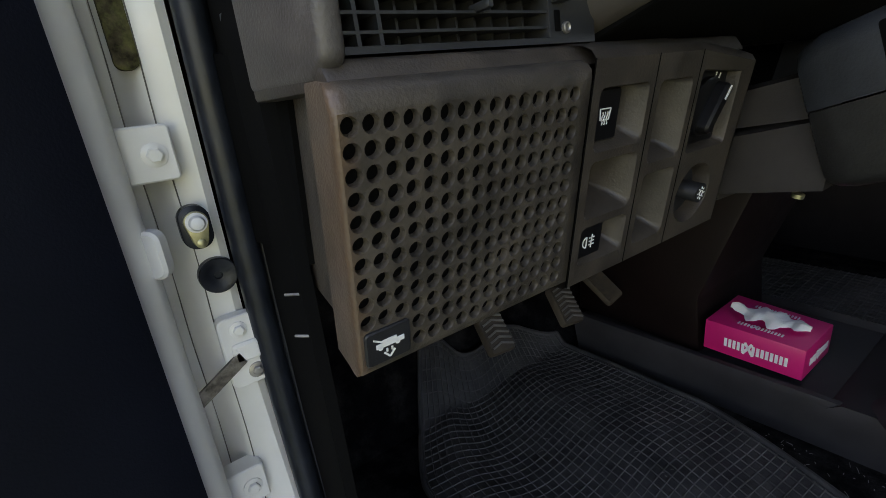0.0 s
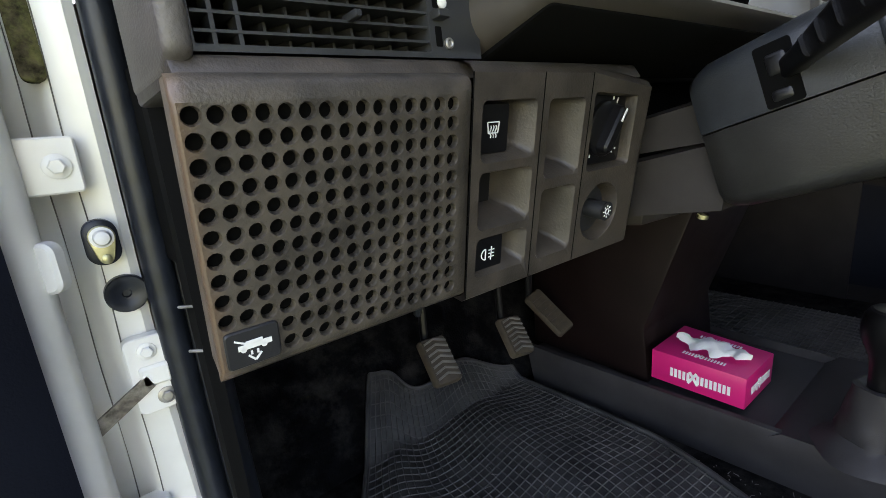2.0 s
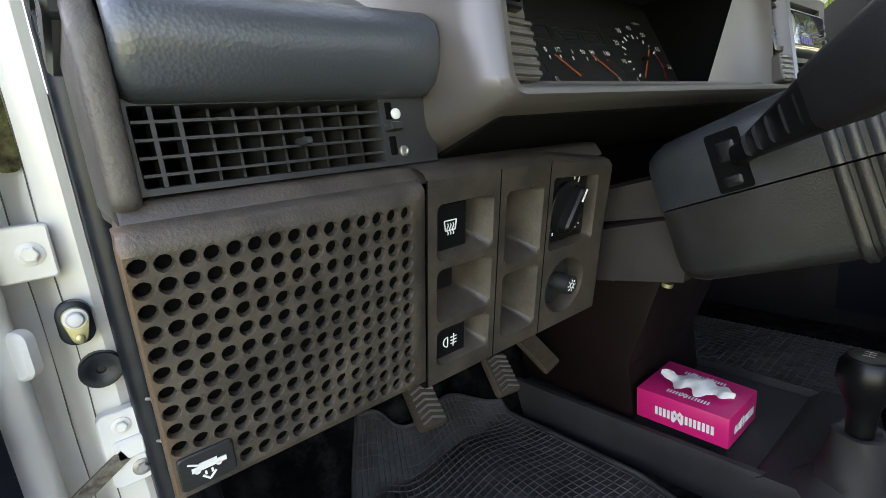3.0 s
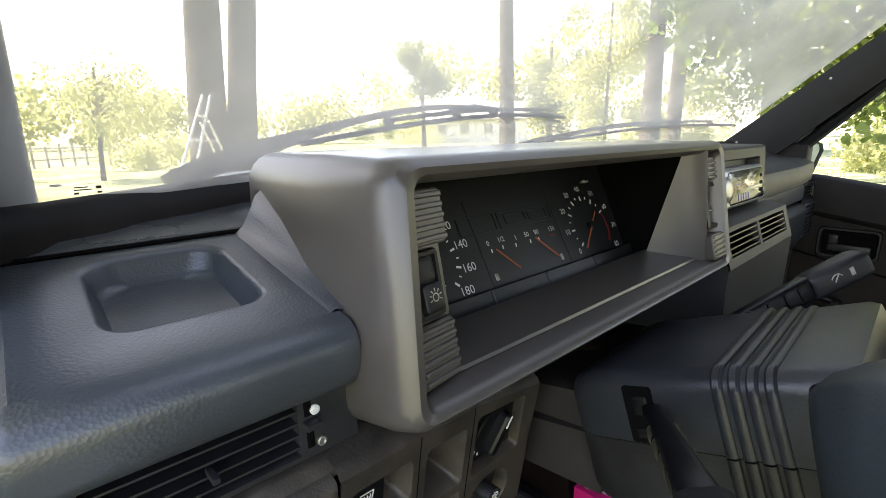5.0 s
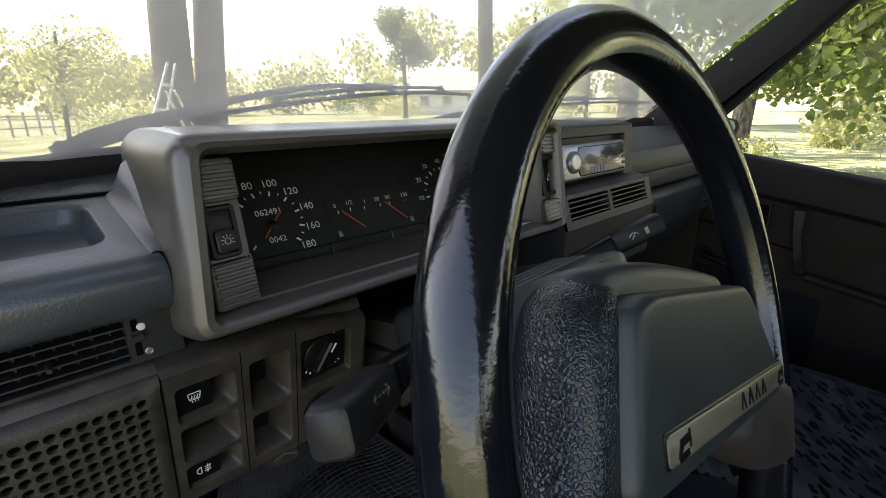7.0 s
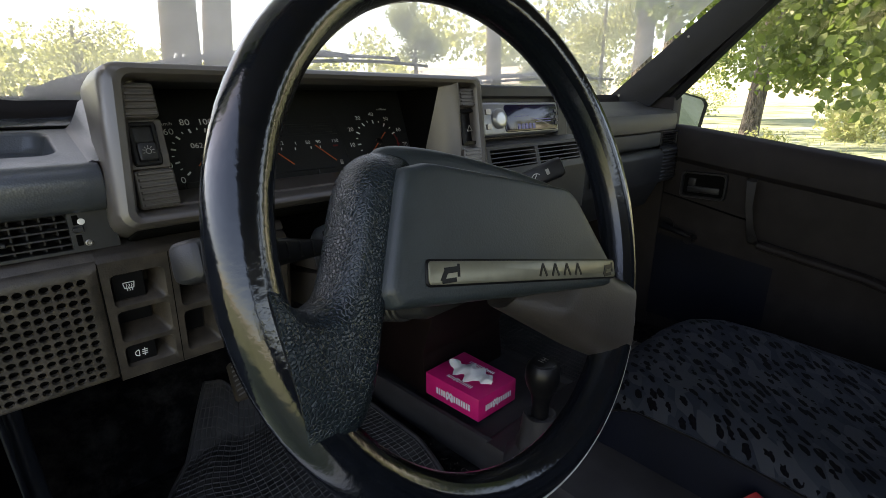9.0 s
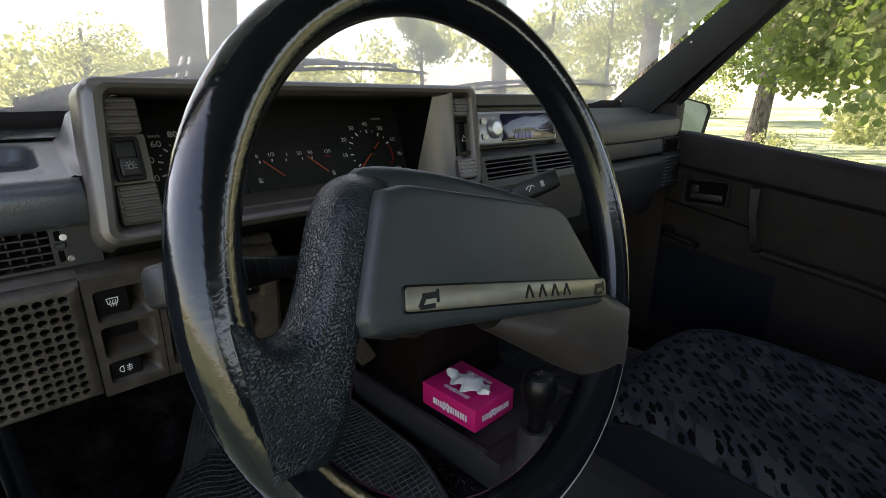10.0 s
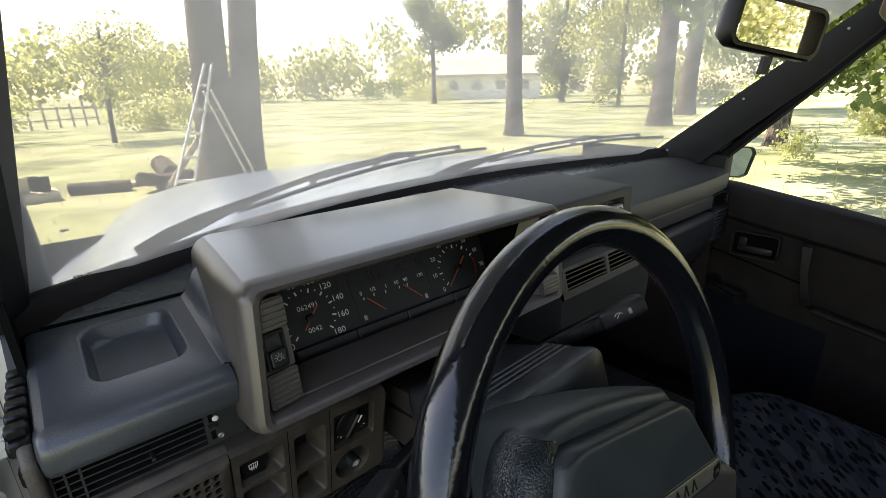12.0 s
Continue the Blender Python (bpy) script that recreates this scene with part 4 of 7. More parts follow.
for b in (0.0055, 0.0235):
    bm = bmesh.new()
    disc(bm, FV, -0.449 + (0.002 if b < 0.01 else 0.0), b, [(0.0026, 0), (0.0026, 0.0012), (0.0018, 0.0016), (0.0012, 0.001 if b < 0.01 else 0.0017)], 14)
    part("screw", bm, WHITE if b > 0.01 else STEEL, vent, "bright screw head")
# grained end cap
bm = bmesh.new()
prism(bm, [(-0.009, 0.768), (-0.019, 0.775), (-0.021, 0.83), (-0.013, 0.843), (0.02, 0.845), (0.068, 0.846), (0.068, 0.768)], -0.5712, -0.5615, 0.0035, 3)
part("end_cap", bm, CAP, dash, "worn grained brown end cap")
# defroster grille at the dash end
bm = bmesh.new()
box(bm, -0.5755, -0.5620, -0.012, 0.102, 0.834, 0.846, 0.002, 1)
for k in range(6):
    box(bm, -0.5750, -0.5623, -0.006 + 0.0178 * k, 0.0055 + 0.0178 * k, 0.845, 0.8535, 0.0015, 1)
part("defroster_grille", bm, BLACK, dash)
# padded top with oddments tray
bm = bmesh.new()
prof = [(0.14, 0.8065), (-0.001, 0.807), (-0.013, 0.809), (-0.0205, 0.814), (-0.0245, 0.8225), (-0.0255, 0.8345), (-0.0230, 0.841), (-0.017, 0.8458), (-0.007, 0.8475)]
xs = [(-0.5615, 0.006), (-0.5605, 0.003), (-0.558, 0.0008), (-0.554, 0), (-0.445, 0), (-0.432, 0.0), (-0.4295, 0.001)]
loft(bm, [[V(x, y + i * (0.037 - y) / 0.06, z + i * (0.83 - z) / 0.03) for y, z in prof] for x, i in xs], closed=False)
FT = plane((0, -0.007, 0.8475), (1, 0, 0), V(0, 0.145, 0.024))
cell(bm, FT, -0.554, -0.435, 0, 0.131, -0.5255, -0.4495, 0.028, 0.121, 0.016, [(0, 0), (0.0015, -0.0006), (0.0035, -0.0035), (0.006, -0.013), (0.0085, -0.0165), (0.013, -0.0175)], 6)
loft(bm, [[FT(-0.554 - d, b, c) for b in (0, 0.131)] for d, c in ((0, 0), (0.0055, -0.0015), (0.0075, -0.006), (0.0075, -0.03))], closed=False)
loft(bm, [[FT(-0.435, b, 0), FT(-0.432, b, 0.0012 + 0.001 * k), FT(-0.429, b, 0.007 * k), FT(-0.425, b, 0.018 * k), FT(-0.420, b, 0.034 * k), FT(-0.413, b, 0.042 * k)] for b, k in ((0.0, 0.0), (0.02, 0.15), (0.05, 0.36), (0.09, 0.6), (0.131, 0.74))], closed=False)
part("dash_pad", bm, SLATE, dash, "slate-blue grained vinyl pad with a shallow tray")
# top of the dash up to the windscreen
bm = bmesh.new()
rows = []
for x in np.linspace(-0.575, 0.80, 30):
    yb = wind_y(x)
    rows.append([V(x, 0.10, 0.842), V(x, 0.1245, 0.8665), V(x, 0.1275, 0.8705), V(x, 0.132, 0.8722), V(x, max(0.14, min(0.19, yb - 0.015)), 0.8795), V(x, yb, 0.884)])
loft(bm, rows, closed=False)
part("dash_top", bm, DASHTOP, dash, "charcoal upper dash running to the windscreen")
bm = bmesh.new()
tube(bm, [V(x, 0.1245, 0.8702) for x in np.linspace(-0.548, -0.40, 8)], 0.0016, 6)
part("joint", bm, HOLE, dash)

# ---- instrument binnacle ----
bn = thing("instrument_binnacle", "grey-brown instrument hood with black gauges under it", "instrument cluster")
bm = bmesh.new()
# hood, cheeks and lower shelf swept as one open frame: outer and inner rims joined front to back
def rim(x0, x1, z0, z1, r, y0, slope):
    """A rounded outline of the hood whose sides lean in towards the top."""
    out = []
    for a, b in rrect(x0, x1, z0, z1, r, 5):
        k = (b - z0) / (z1 - z0)
        out.append(V(a + (0.012 * k if a < -0.2 else -0.012 + 0.006 * k), y0 + slope * (b - z0), b))
    return out
S = 0.19
loops = [rim(-0.4240, -0.0100, 0.765, 0.9215, 0.02, 0.1300, 0.1), rim(-0.4320, -0.0020, 0.771, 0.9235, 0.02, 0.0200, 0.15), rim(-0.4330, 0.0000, 0.7935, 0.9225, 0.014, -0.0460, S), rim(-0.4320, -0.0010, 0.798, 0.9225, 0.013, -0.0560, S),
         rim(-0.4290, -0.0040, 0.8005, 0.921, 0.011, -0.0615, S), rim(-0.4240, -0.0090, 0.803, 0.918, 0.010, -0.0635, S), rim(-0.4190, -0.0140, 0.806, 0.9145, 0.008, -0.0615, S), rim(-0.4165, -0.0165, 0.808, 0.911, 0.007, -0.0560, S),
         rim(-0.4155, -0.0180, 0.8095, 0.909, 0.006, -0.0450, S)]
loft(bm, loops)
hood = part("hood", bm, BINN, bn, "grey-brown moulded hood with rounded lips, sky glare painted on its top")
hood.data.materials.append(BINN_GLARE)
# upward faces take the copy with the painted glare
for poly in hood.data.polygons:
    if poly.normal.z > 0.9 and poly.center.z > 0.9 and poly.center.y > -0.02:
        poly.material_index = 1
bm = bmesh.new()
loft(bm, [rim(-0.4155, -0.0180, 0.8095, 0.909, 0.007, -0.0450, S), rim(-0.4080, -0.0290, 0.809, 0.906, 0.006, 0.0000, 0.6), rim(-0.4080, -0.0290, 0.809, 0.906, 0.006, 0.0100, 0.85)])
part("hood_lining", bm, BOARD, bn, "black lining behind the lip")
bm = bmesh.new()
prism(bm, [(-0.044, 0.809), (-0.043, 0.8115), (0.0, 0.8155), (0.0, 0.809)], -0.415, -0.020)
part("shelf", bm, BINN, bn, "grey-brown lower shelf of the hood")
# added black sheet: stands in for the shade below the hood
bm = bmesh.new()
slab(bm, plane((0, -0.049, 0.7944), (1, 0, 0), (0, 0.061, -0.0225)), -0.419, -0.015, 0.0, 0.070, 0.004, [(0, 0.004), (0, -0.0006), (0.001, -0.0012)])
part("hood_underside_shade", bm, HOLE, bn, "black sheet painting the shade under the hood")
bm = bmesh.new()
prism(bm, [(-0.416, 0.125), (-0.034, 0.125), (-0.01, 0.27), (-0.36, 0.18)], 0.86, 0.8865, 0.006, axis='z')
part("hood_back", bm, DASHTOP, bn)
# gauge board
GV = V(0, 0.0293, 0.0509)
FG0 = plane((0, 0.0267, 0.8229), (1, 0, 0), GV)


def FG(a, b, c=0.0):
    return FG0(0.0233 + 1.04 * a, b, c)


bm = bmesh.new()
bm.faces.new([bm.verts.new(FG(a, b, 0)) for a, b in ((-0.410, -0.022), (-0.05, -0.022), (-0.05, 0.100), (-0.410, 0.100))])
board = part("gauge_board", bm, BOARD, bn, "matte black gauge board")
for x0, x1 in ((-0.37, -0.302), (-0.301, -0.236), (-0.235, -0.165), (-0.164, -0.09)):
    bm = bmesh.new()
    slab(bm, FG, x0, x1, -0.021, -0.008, 0.001, [(0, 0), (0, 0.006), (0.001, 0.007)], 2)
    part("lower_strip", bm, BOARD, board)
for x0, x1, y0, y1 in ((-0.305, -0.264, 0.037, 0.052), (-0.260, -0.192, 0.037, 0.052), (-0.252, -0.226, 0.040, 0.049), (-0.222, -0.197, 0.040, 0.049)):
    bm = bmesh.new()
    loft(bm, [[FG(a, b, c) for a, b in rrect(x0 + g, x1 - g, y0 + g, y1 - g, 0.001, 2)] for g, c in ((0, 0.0), (0, 0.0008), (0.0007, 0.0008), (0.0007, 0.0))])
    part("lamp_frame", bm, DARK, board)
def dial(cx, cy, r, lo, hi, step, size, sweep0=225, sweep1=-45, minor=1, red=None):
    n = int((hi - lo) / step)
    bm = bmesh.new()
    bmr = bmesh.new()
    for k in range(n * (minor + 1) + 1):
        t = radians(sweep0 + (sweep1 - sweep0) * k / (n * (minor + 1)))
        big = k % (minor + 1) == 0
        r1, r0 = r * 0.80, r * (0.68 if big else 0.74)
        val = lo + step * k / (minor + 1)
        bar(bmr if red and val > red else bm, FG, cx + r0 * math.cos(t), cy + r0 * math.sin(t), cx + r1 * math.cos(t), cy + r1 * math.sin(t), 0.0016 if big else 0.0009)
    part("scale_mark", bm, PRINT, board)
    if red:
        arc(bmr, FG, cx, cy, r * 0.73, sweep0 + (sweep1 - sweep0) * (red - lo) / (hi - lo), sweep1, 0.0016, 14)
        part("red_zone", bmr, REDM, board)
    else:
        bmr.free()
    for k in range(n + 1):
        t = radians(sweep0 + (sweep1 - sweep0) * k / n)
        lettering("numeral", str(int(lo + step * k)), FG, cx + r * math.cos(t), cy + r * math.sin(t), size, PRINT, board)
def needle(cx, cy, t, l, tail=0.0):
    bm = bmesh.new()
    bar(bm, FG, cx - tail * math.cos(radians(t)), cy - tail * math.sin(radians(t)), cx + l * math.cos(radians(t)), cy + l * math.sin(radians(t)), 0.0012, 0.003, 0.0036)
    part("needle", bm, ORANGE, board, "orange needle")
    bm = bmesh.new()
    disc(bm, FG, cx, cy, [(0.0042, 0.0), (0.0042, 0.004), (0.003, 0.0046)], 14)
    part("needle_hub", bm, BLACK, board)
dial(-0.3435, 0.0225, 0.0365, 0, 180, 20, 0.0094)
needle(-0.3435, 0.0195, 228, 0.014, 0.016)
lettering("counter", "062491", FG, -0.3425, 0.032, 0.0078, PRINT, board)
lettering("counter", "0042", FG, -0.342, 0.0068, 0.0075, PRINT, board)
lettering("caption", "km/h", FG, -0.369, 0.057, 0.005, PRINT, board)
dial(-0.138, 0.0215, 0.0395, 0, 80, 10, 0.0076, 214, -40, 1, 60)
needle(-0.139, 0.0215, 222, 0.031, 0.018)
lettering("caption", "x100/min", FG, -0.117, 0.068, 0.004, PRINT, board)
bm = bmesh.new()
for a, b, c, d in ((-0.291, -0.007, -0.291, 0.066), (-0.188, -0.007, -0.188, 0.066), (-0.291, 0.039, -0.188, 0.039), (-0.284, 0.045, -0.262, 0.045), (-0.284, 0.060, -0.262, 0.060), (-0.252, 0.045, -0.23, 0.045), (-0.252, 0.060, -0.23, 0.060), (-0.220, 0.045, -0.195, 0.045), (-0.220, 0.060, -0.195, 0.060)):
    bar(bm, FG, a, b, c, d, 0.0005)
part("frame_line", bm, DARK, board)
for s, x, y in (("0", -0.281, 0.0275), ("1/2", -0.2655, 0.0285), ("1", -0.248, 0.027), ("50", -0.2335, 0.0275), ("90", -0.2205, 0.0275), ("130", -0.199, 0.0275)):
    lettering("numeral", s, FG, x, y, 0.0062, PRINT, board)
bm = bmesh.new()
for x, y in ((-0.279, 0.0225), (-0.2655, 0.0235), (-0.250, 0.0225), (-0.231, 0.0225), (-0.2195, 0.0225)):
    bar(bm, FG, x, y, x - 0.0006, y - 0.003, 0.001)
part("scale_mark", bm, PRINT, board)
for x0, y0, x1, y1 in ((-0.277, 0.021, -0.2585, 0.001), (-0.227, 0.0225, -0.2065, 0.001)):
    bm = bmesh.new()
    bar(bm, FG, x0, y0, x1, y1, 0.0011, 0.003, 0.0036)
    part("needle", bm, ORANGE, board, "orange needle")
bm = bmesh.new()
bar(bm, FG, -0.203, 0.0215, -0.197, 0.0215, 0.002)
part("red_zone", bm, REDM, board)
for x in (-0.284, -0.199):
    bm = bmesh.new()
    slab(bm, FG, x - 0.002, x + 0.002, -0.003, 0.003, 0.0005, [(0, 0), (0.0005, 0.0004)], 2)
    part("sign", bm, STEEL, board)
S = 0.23
# left switch column, ribbed above and below a rocker
def ribs(name, x0, x1, z0, z1, y, yaw, parent, n):
    f = plane((x0, y, z0), V(math.cos(yaw), math.sin(yaw), 0), V(0, S, 1))
    bm = bmesh.new()
    slab(bm, f, 0, x1 - x0, 0, z1 - z0, 0.003, [(0, -0.02), (0, 0), (0.001, 0.001)], 3)
    insert = part(name, bm, BINN, parent, "grey ribbed insert")
    for k in range(n):
        b = (z1 - z0) * (k + 0.6) / (n + 0.2)
        bm = bmesh.new()
        slab(bm, f, 0.002, x1 - x0 - 0.001, b - 0.0016, b + 0.0016, 0.0008, [(0, 0), (0.0003, 0.0022), (0.0008, 0.0027)], 2)
        part("rib", bm, BINN, insert)
    return insert
ribs("ribbed_insert", -0.415, -0.385, 0.881, 0.908, -0.043, 0.14, bn, 5)
ribs("ribbed_insert", -0.412, -0.382, 0.811, 0.842, -0.050, 0.14, bn, 6)
FR = plane((-0.4125, -0.044, 0.842), V(math.cos(0.14), math.sin(0.14), 0), V(0, S, 1))
bm = bmesh.new()
slab(bm, FR, 0, 0.030, 0, 0.039, 0.002, [(0, -0.02), (0, -0.002), (0.0006, -0.0015)], 3)
part("switch_column", bm, BINN, bn)
bm = bmesh.new()
slab(bm, FR, 0.003, 0.0235, 0.002, 0.0365, 0.003, [(0, -0.003), (0, 0.002), (0.001, 0.003), (0.003, 0.003), (0.0035, 0.001)], 3)
ls = part("light_switch", bm, BLACK, bn, "black rocker light switch with a lamp sign")
bm = bmesh.new()
f2 = plane(FR(0.0065, 0.006, 0.002), FR(1, 0) - FR(0, 0), FR(0, 1, -0.05) - FR(0, 0, 0))
slab(bm, f2, 0, 0.0135, 0, 0.0135, 0.002, [(0, -0.002), (0, 0.0035), (0.001, 0.0042)], 3)
slab(bm, f2, 0, 0.0135, 0.0145, 0.027, 0.002, [(0, -0.002), (0, 0.0005), (0.001, 0.001)], 3)
part("rocker", bm, DARK, ls)
bm = bmesh.new()
f3 = plane(f2(0.0067, 0.0068, 0.0043), FR(1, 0) - FR(0, 0), FR(0, 1, -0.05) - FR(0, 0, 0))
arc(bm, f3, 0, 0, 0.002, 0, 360, 0.0005, 10)
for k in range(7):
    t = radians(-20 + k * 220 / 6)
    bar(bm, f3, 0.0029 * math.cos(t), 0.0029 * math.sin(t), 0.0045 * math.cos(t), 0.0045 * math.sin(t), 0.0005)
part("sign", bm, STEEL, ls)
# right cheek and hazard switch column
bm = bmesh.new()
cheek = [(0.808 + 0.107 * q, -0.050 + 0.010 * q, -0.081 + 0.011 * q, -0.002 - 0.024 * q) for q in (0, 0.25, 0.5, 0.75, 1)]
loft(bm, [[V(-0.049, y0 + 0.012, z), V(-0.050, y0 + 0.001, z), V(-0.0525, y0 - 0.001, z), V(-0.056, y0 + 0.001, z), V(-0.056 + (xe + 0.056) * 0.6, y0 + (ye - y0) * 0.5, z), V(xe, ye, z)] for z, y0, xe, ye in cheek], closed=False)
part("cheek", bm, BINN, bn, "brown sloping inner cheek")
bm = bmesh.new()
loft(bm, [[V(xe, ye, z), V(xe + 0.002, ye + 0.002, z), V(xe + 0.012, 0.09, z)] for z, y0, xe, ye in cheek], closed=False)
part("cheek_lining", bm, HOLE, bn)
bm = bmesh.new()
slab(bm, plane((0, -0.0475, 0.808), (1, 0, 0), V(0, S, 1)), -0.0505, -0.0135, 0.0, 0.106, 0.001, [(0, -0.012), (0, 0.0), (0.0005, 0.0005)], 2)
part("hazard_column", bm, BINN, bn)
ribs("ribbed_insert", -0.048, -0.016, 0.885, 0.908, -0.040, 0.0, bn, 5)
ribs("ribbed_insert", -0.054, -0.014, 0.81, 0.835, -0.058, 0.0, bn, 5)
bm = bmesh.new()
fh = plane((-0.050, -0.047, 0.838), (1, 0, 0), V(0, S, 1))
slab(bm, fh, 0, 0.034, 0, 0.045, 0.003, [(0, -0.004), (0, 0.002), (0.004, 0.003), (0.005, -0.004)], 3)
hz = part("hazard_switch", bm, BLACK, bn, "black hazard switch with a triangle sign")
bm = bmesh.new()
for k in range(3):
    a, b = radians(90 + 120 * k), radians(210 + 120 * k)
    bar(bm, fh, 0.017 + 0.005 * math.cos(a), 0.02 + 0.005 * math.sin(a), 0.017 + 0.005 * math.cos(b), 0.02 + 0.005 * math.sin(b), 0.0008, 0.0, 0.0005)
part("sign", bm, STEEL, hz)

# ---- centre stack with radio ----
st = thing("centre_stack", "charcoal centre stack holding the radio slot and twin vents", "dashboard")
bm = bmesh.new()
FS = plane((0, -0.027, 0.835), (1, 0, 0), V(0, 0.006, 0.07))
cell(bm, FS, -0.014, 0.216, -0.008, 0.075, -0.007, 0.193, 0.001, 0.064, 0.003, [(0, 0), (0.0015, -0.002), (0.0025, -0.014)])
loft(bm, [[FS(a, b, c) for a, b in rrect(-0.014 - g, 0.216 + g * 1.5, -0.008 - g, 0.075 + g, 0.001 + g, 4)] for g, c in ((0, 0), (0.002, -0.001), (0.004, -0.005))] + [[V(a, 0.14, b) for a, b in rrect(-0.02, 0.235, 0.80, 0.915, 0.01, 4)]])
part("radio_surround", bm, DASHFRONT, st)
bm = bmesh.new()
FC = plane((0, -0.064, 0.789), (1, 0, 0), V(0, 0.012, 0.04))
cell(bm, FC, -0.016, 0.098, 0.004, 0.046, -0.004, 0.095, 0.014, 0.041, 0.001, [(0, 0), (0.0006, -0.002), (0.001, -0.03)])
cell(bm, FC, 0.098, 0.226, 0.004, 0.046, 0.103, 0.2105, 0.014, 0.041, 0.001, [(0, 0), (0.0006, -0.002), (0.001, -0.03)])
loft(bm, [[FC(a, 0.046, 0) for a in (-0.022, 0.226)], [V(a, -0.03, 0.838) for a in (-0.022, 0.226)], [V(a, 0.1, 0.840) for a in (-0.022, 0.226)]], closed=False)
loft(bm, [[FC(a, 0.004, 0) for a in (-0.022, 0.226)], [V(a, -0.062, 0.72) for a in (-0.02, 0.224)], [V(a, 0.1, 0.70) for a in (-0.02, 0.224)]], closed=False)
for a in (-0.022, 0.226):
    bm.faces.new([bm.verts.new(p) for p in (FC(a, 0.046, 0), FC(a, 0.004, 0), V(a, -0.062, 0.72), V(a, 0.1, 0.70), V(a, 0.1, 0.840), V(a, -0.03, 0.838))])
cv = part("vent_housing", bm, DASHFRONT, st)
for a0, a1 in ((-0.004, 0.095), (0.103, 0.2105)):
    for k in range(4):
        bm = bmesh.new()
        b = 0.0165 + 0.0064 * k
        prism(bm, [(0, 0), (0, 0.0013), (0.014, 0.003), (0.014, 0.0018)], a0, a1)
        for v in bm.verts:
            v.co = FC(v.co.x, b + v.co.z, -0.0005 - v.co.y)
        part("slat", bm, BLACK, cv)
    bm = bmesh.new()
    bm.faces.new([bm.verts.new(FC(a, b, -0.028)) for a, b in ((a0, 0.012), (a1, 0.012), (a1, 0.042), (a0, 0.042))])
    part("duct", bm, HOLE, cv)

radio = thing("car_radio", "silver car radio with a dark display and round knob", "car radio")
FD0 = plane((0.0025, -0.0275, 0.843), (1, 0, 0), V(0, 0.012, 0.07))


def FD(a, b, c=0.0):
    return FD0(0.97 * a, 0.92 * b, c)


bm = bmesh.new()
slab(bm, FD, 0, 0.184, 0, 0.051, 0.004, [(0, -0.03), (0, 0.004), (0.002, 0.008), (0.004, 0.009)])
part("faceplate", bm, SILVER, radio)
bm = bmesh.new()
slab(bm, FD, 0.047, 0.178, 0.0045, 0.0465, 0.005, [(0, 0.008), (0.0006, 0.0098), (0.002, 0.0102)])
part("display", bm, SCREEN, radio, "dark glossy display with purple lines")
bm = bmesh.new()
disc(bm, FD, 0.034, 0.026, [(0.0155, 0.008), (0.0155, 0.012), (0.013, 0.014), (0.008, 0.0145)], 24)
part("knob", bm, SILVER, radio, "round silver knob")
for k in range(5):
    bm = bmesh.new()
    slab(bm, FD, 0.075 + 0.009 * k, 0.082 + 0.009 * k, 0.008, 0.017, 0.0008, [(0, 0.0098), (0.0004, 0.0108)], 2)
    part("button", bm, PURPLE, radio)
for y in (0.012, 0.022, 0.032):
    bm = bmesh.new()
    slab(bm, FD, 0.170, 0.180, y, y + 0.006, 0.001, [(0, 0.008), (0.0006, 0.011)], 2)
    part("button", bm, BLACK, radio)
for y in (0.010, 0.032):
    bm = bmesh.new()
    slab(bm, FD, 0.006, 0.017, y, y + 0.009, 0.002, [(0, 0.008), (0.0006, 0.0115)], 2)
    part("button", bm, STEEL, radio)
bm = bmesh.new()
for y, x0, x1 in ((0.023, 0.112, 0.16), (0.019, 0.12, 0.16), (0.0285, 0.07, 0.1)):
    bar(bm, FD, x0, y, x1, y, 0.001, 0.0102, 0.0105)
part("print", bm, PURPLE, radio)

# ---- passenger side of the dash ----
pd = thing("passenger_dash", "charcoal passenger dash with shelf, end vent and glovebox", "dashboard")
bm = bmesh.new()
xs = [0.236, 0.30, 0.45, 0.60, 0.70, 0.76, 0.785]
rows = []
for x in xs:
    e = max(0, (x - 0.62) / 0.165)
    rows.append([V(x, 0.20, 0.884), V(x, 0.13, 0.888), V(x, 0.10, 0.874), V(x, 0.03 + 0.01 * e, 0.868), V(x, 0.012 + 0.012 * e, 0.860), V(x, 0.006 + 0.015 * e, 0.845), V(x, 0.008 + 0.015 * e, 0.822), V(x, 0.02 + 0.01 * e, 0.818)])
loft(bm, rows, closed=False)
part("upper_pad", bm, DASHFRONT, pd)
bm = bmesh.new()
prism(bm, [(0.022, 0.782), (0.016, 0.788), (0.016, 0.816), (0.022, 0.821), (0.12, 0.821), (0.12, 0.78)], 0.236, 0.69, 0.002)
part("shelf_strip", bm, DASHFRONT, pd)
FE = plane((0, 0.016, 0.782), (1, 0, 0), (0, 0, 1))
bm = bmesh.new()
cell(bm, FE, 0.69, 0.792, -0.002, 0.038, 0.698, 0.785, 0.003, 0.034, 0.001, [(0, 0), (0.0006, -0.002), (0.001, -0.03)])
ev = part("end_vent", bm, BLACK, pd, "black louvred end vent")
for k in range(5):
    bm = bmesh.new()
    box(bm, 0.698, 0.785, 0.018, 0.03, 0.788 + 0.006 * k, 0.7895 + 0.006 * k)
    part("slat", bm, BLACK, ev)
bm = bmesh.new()
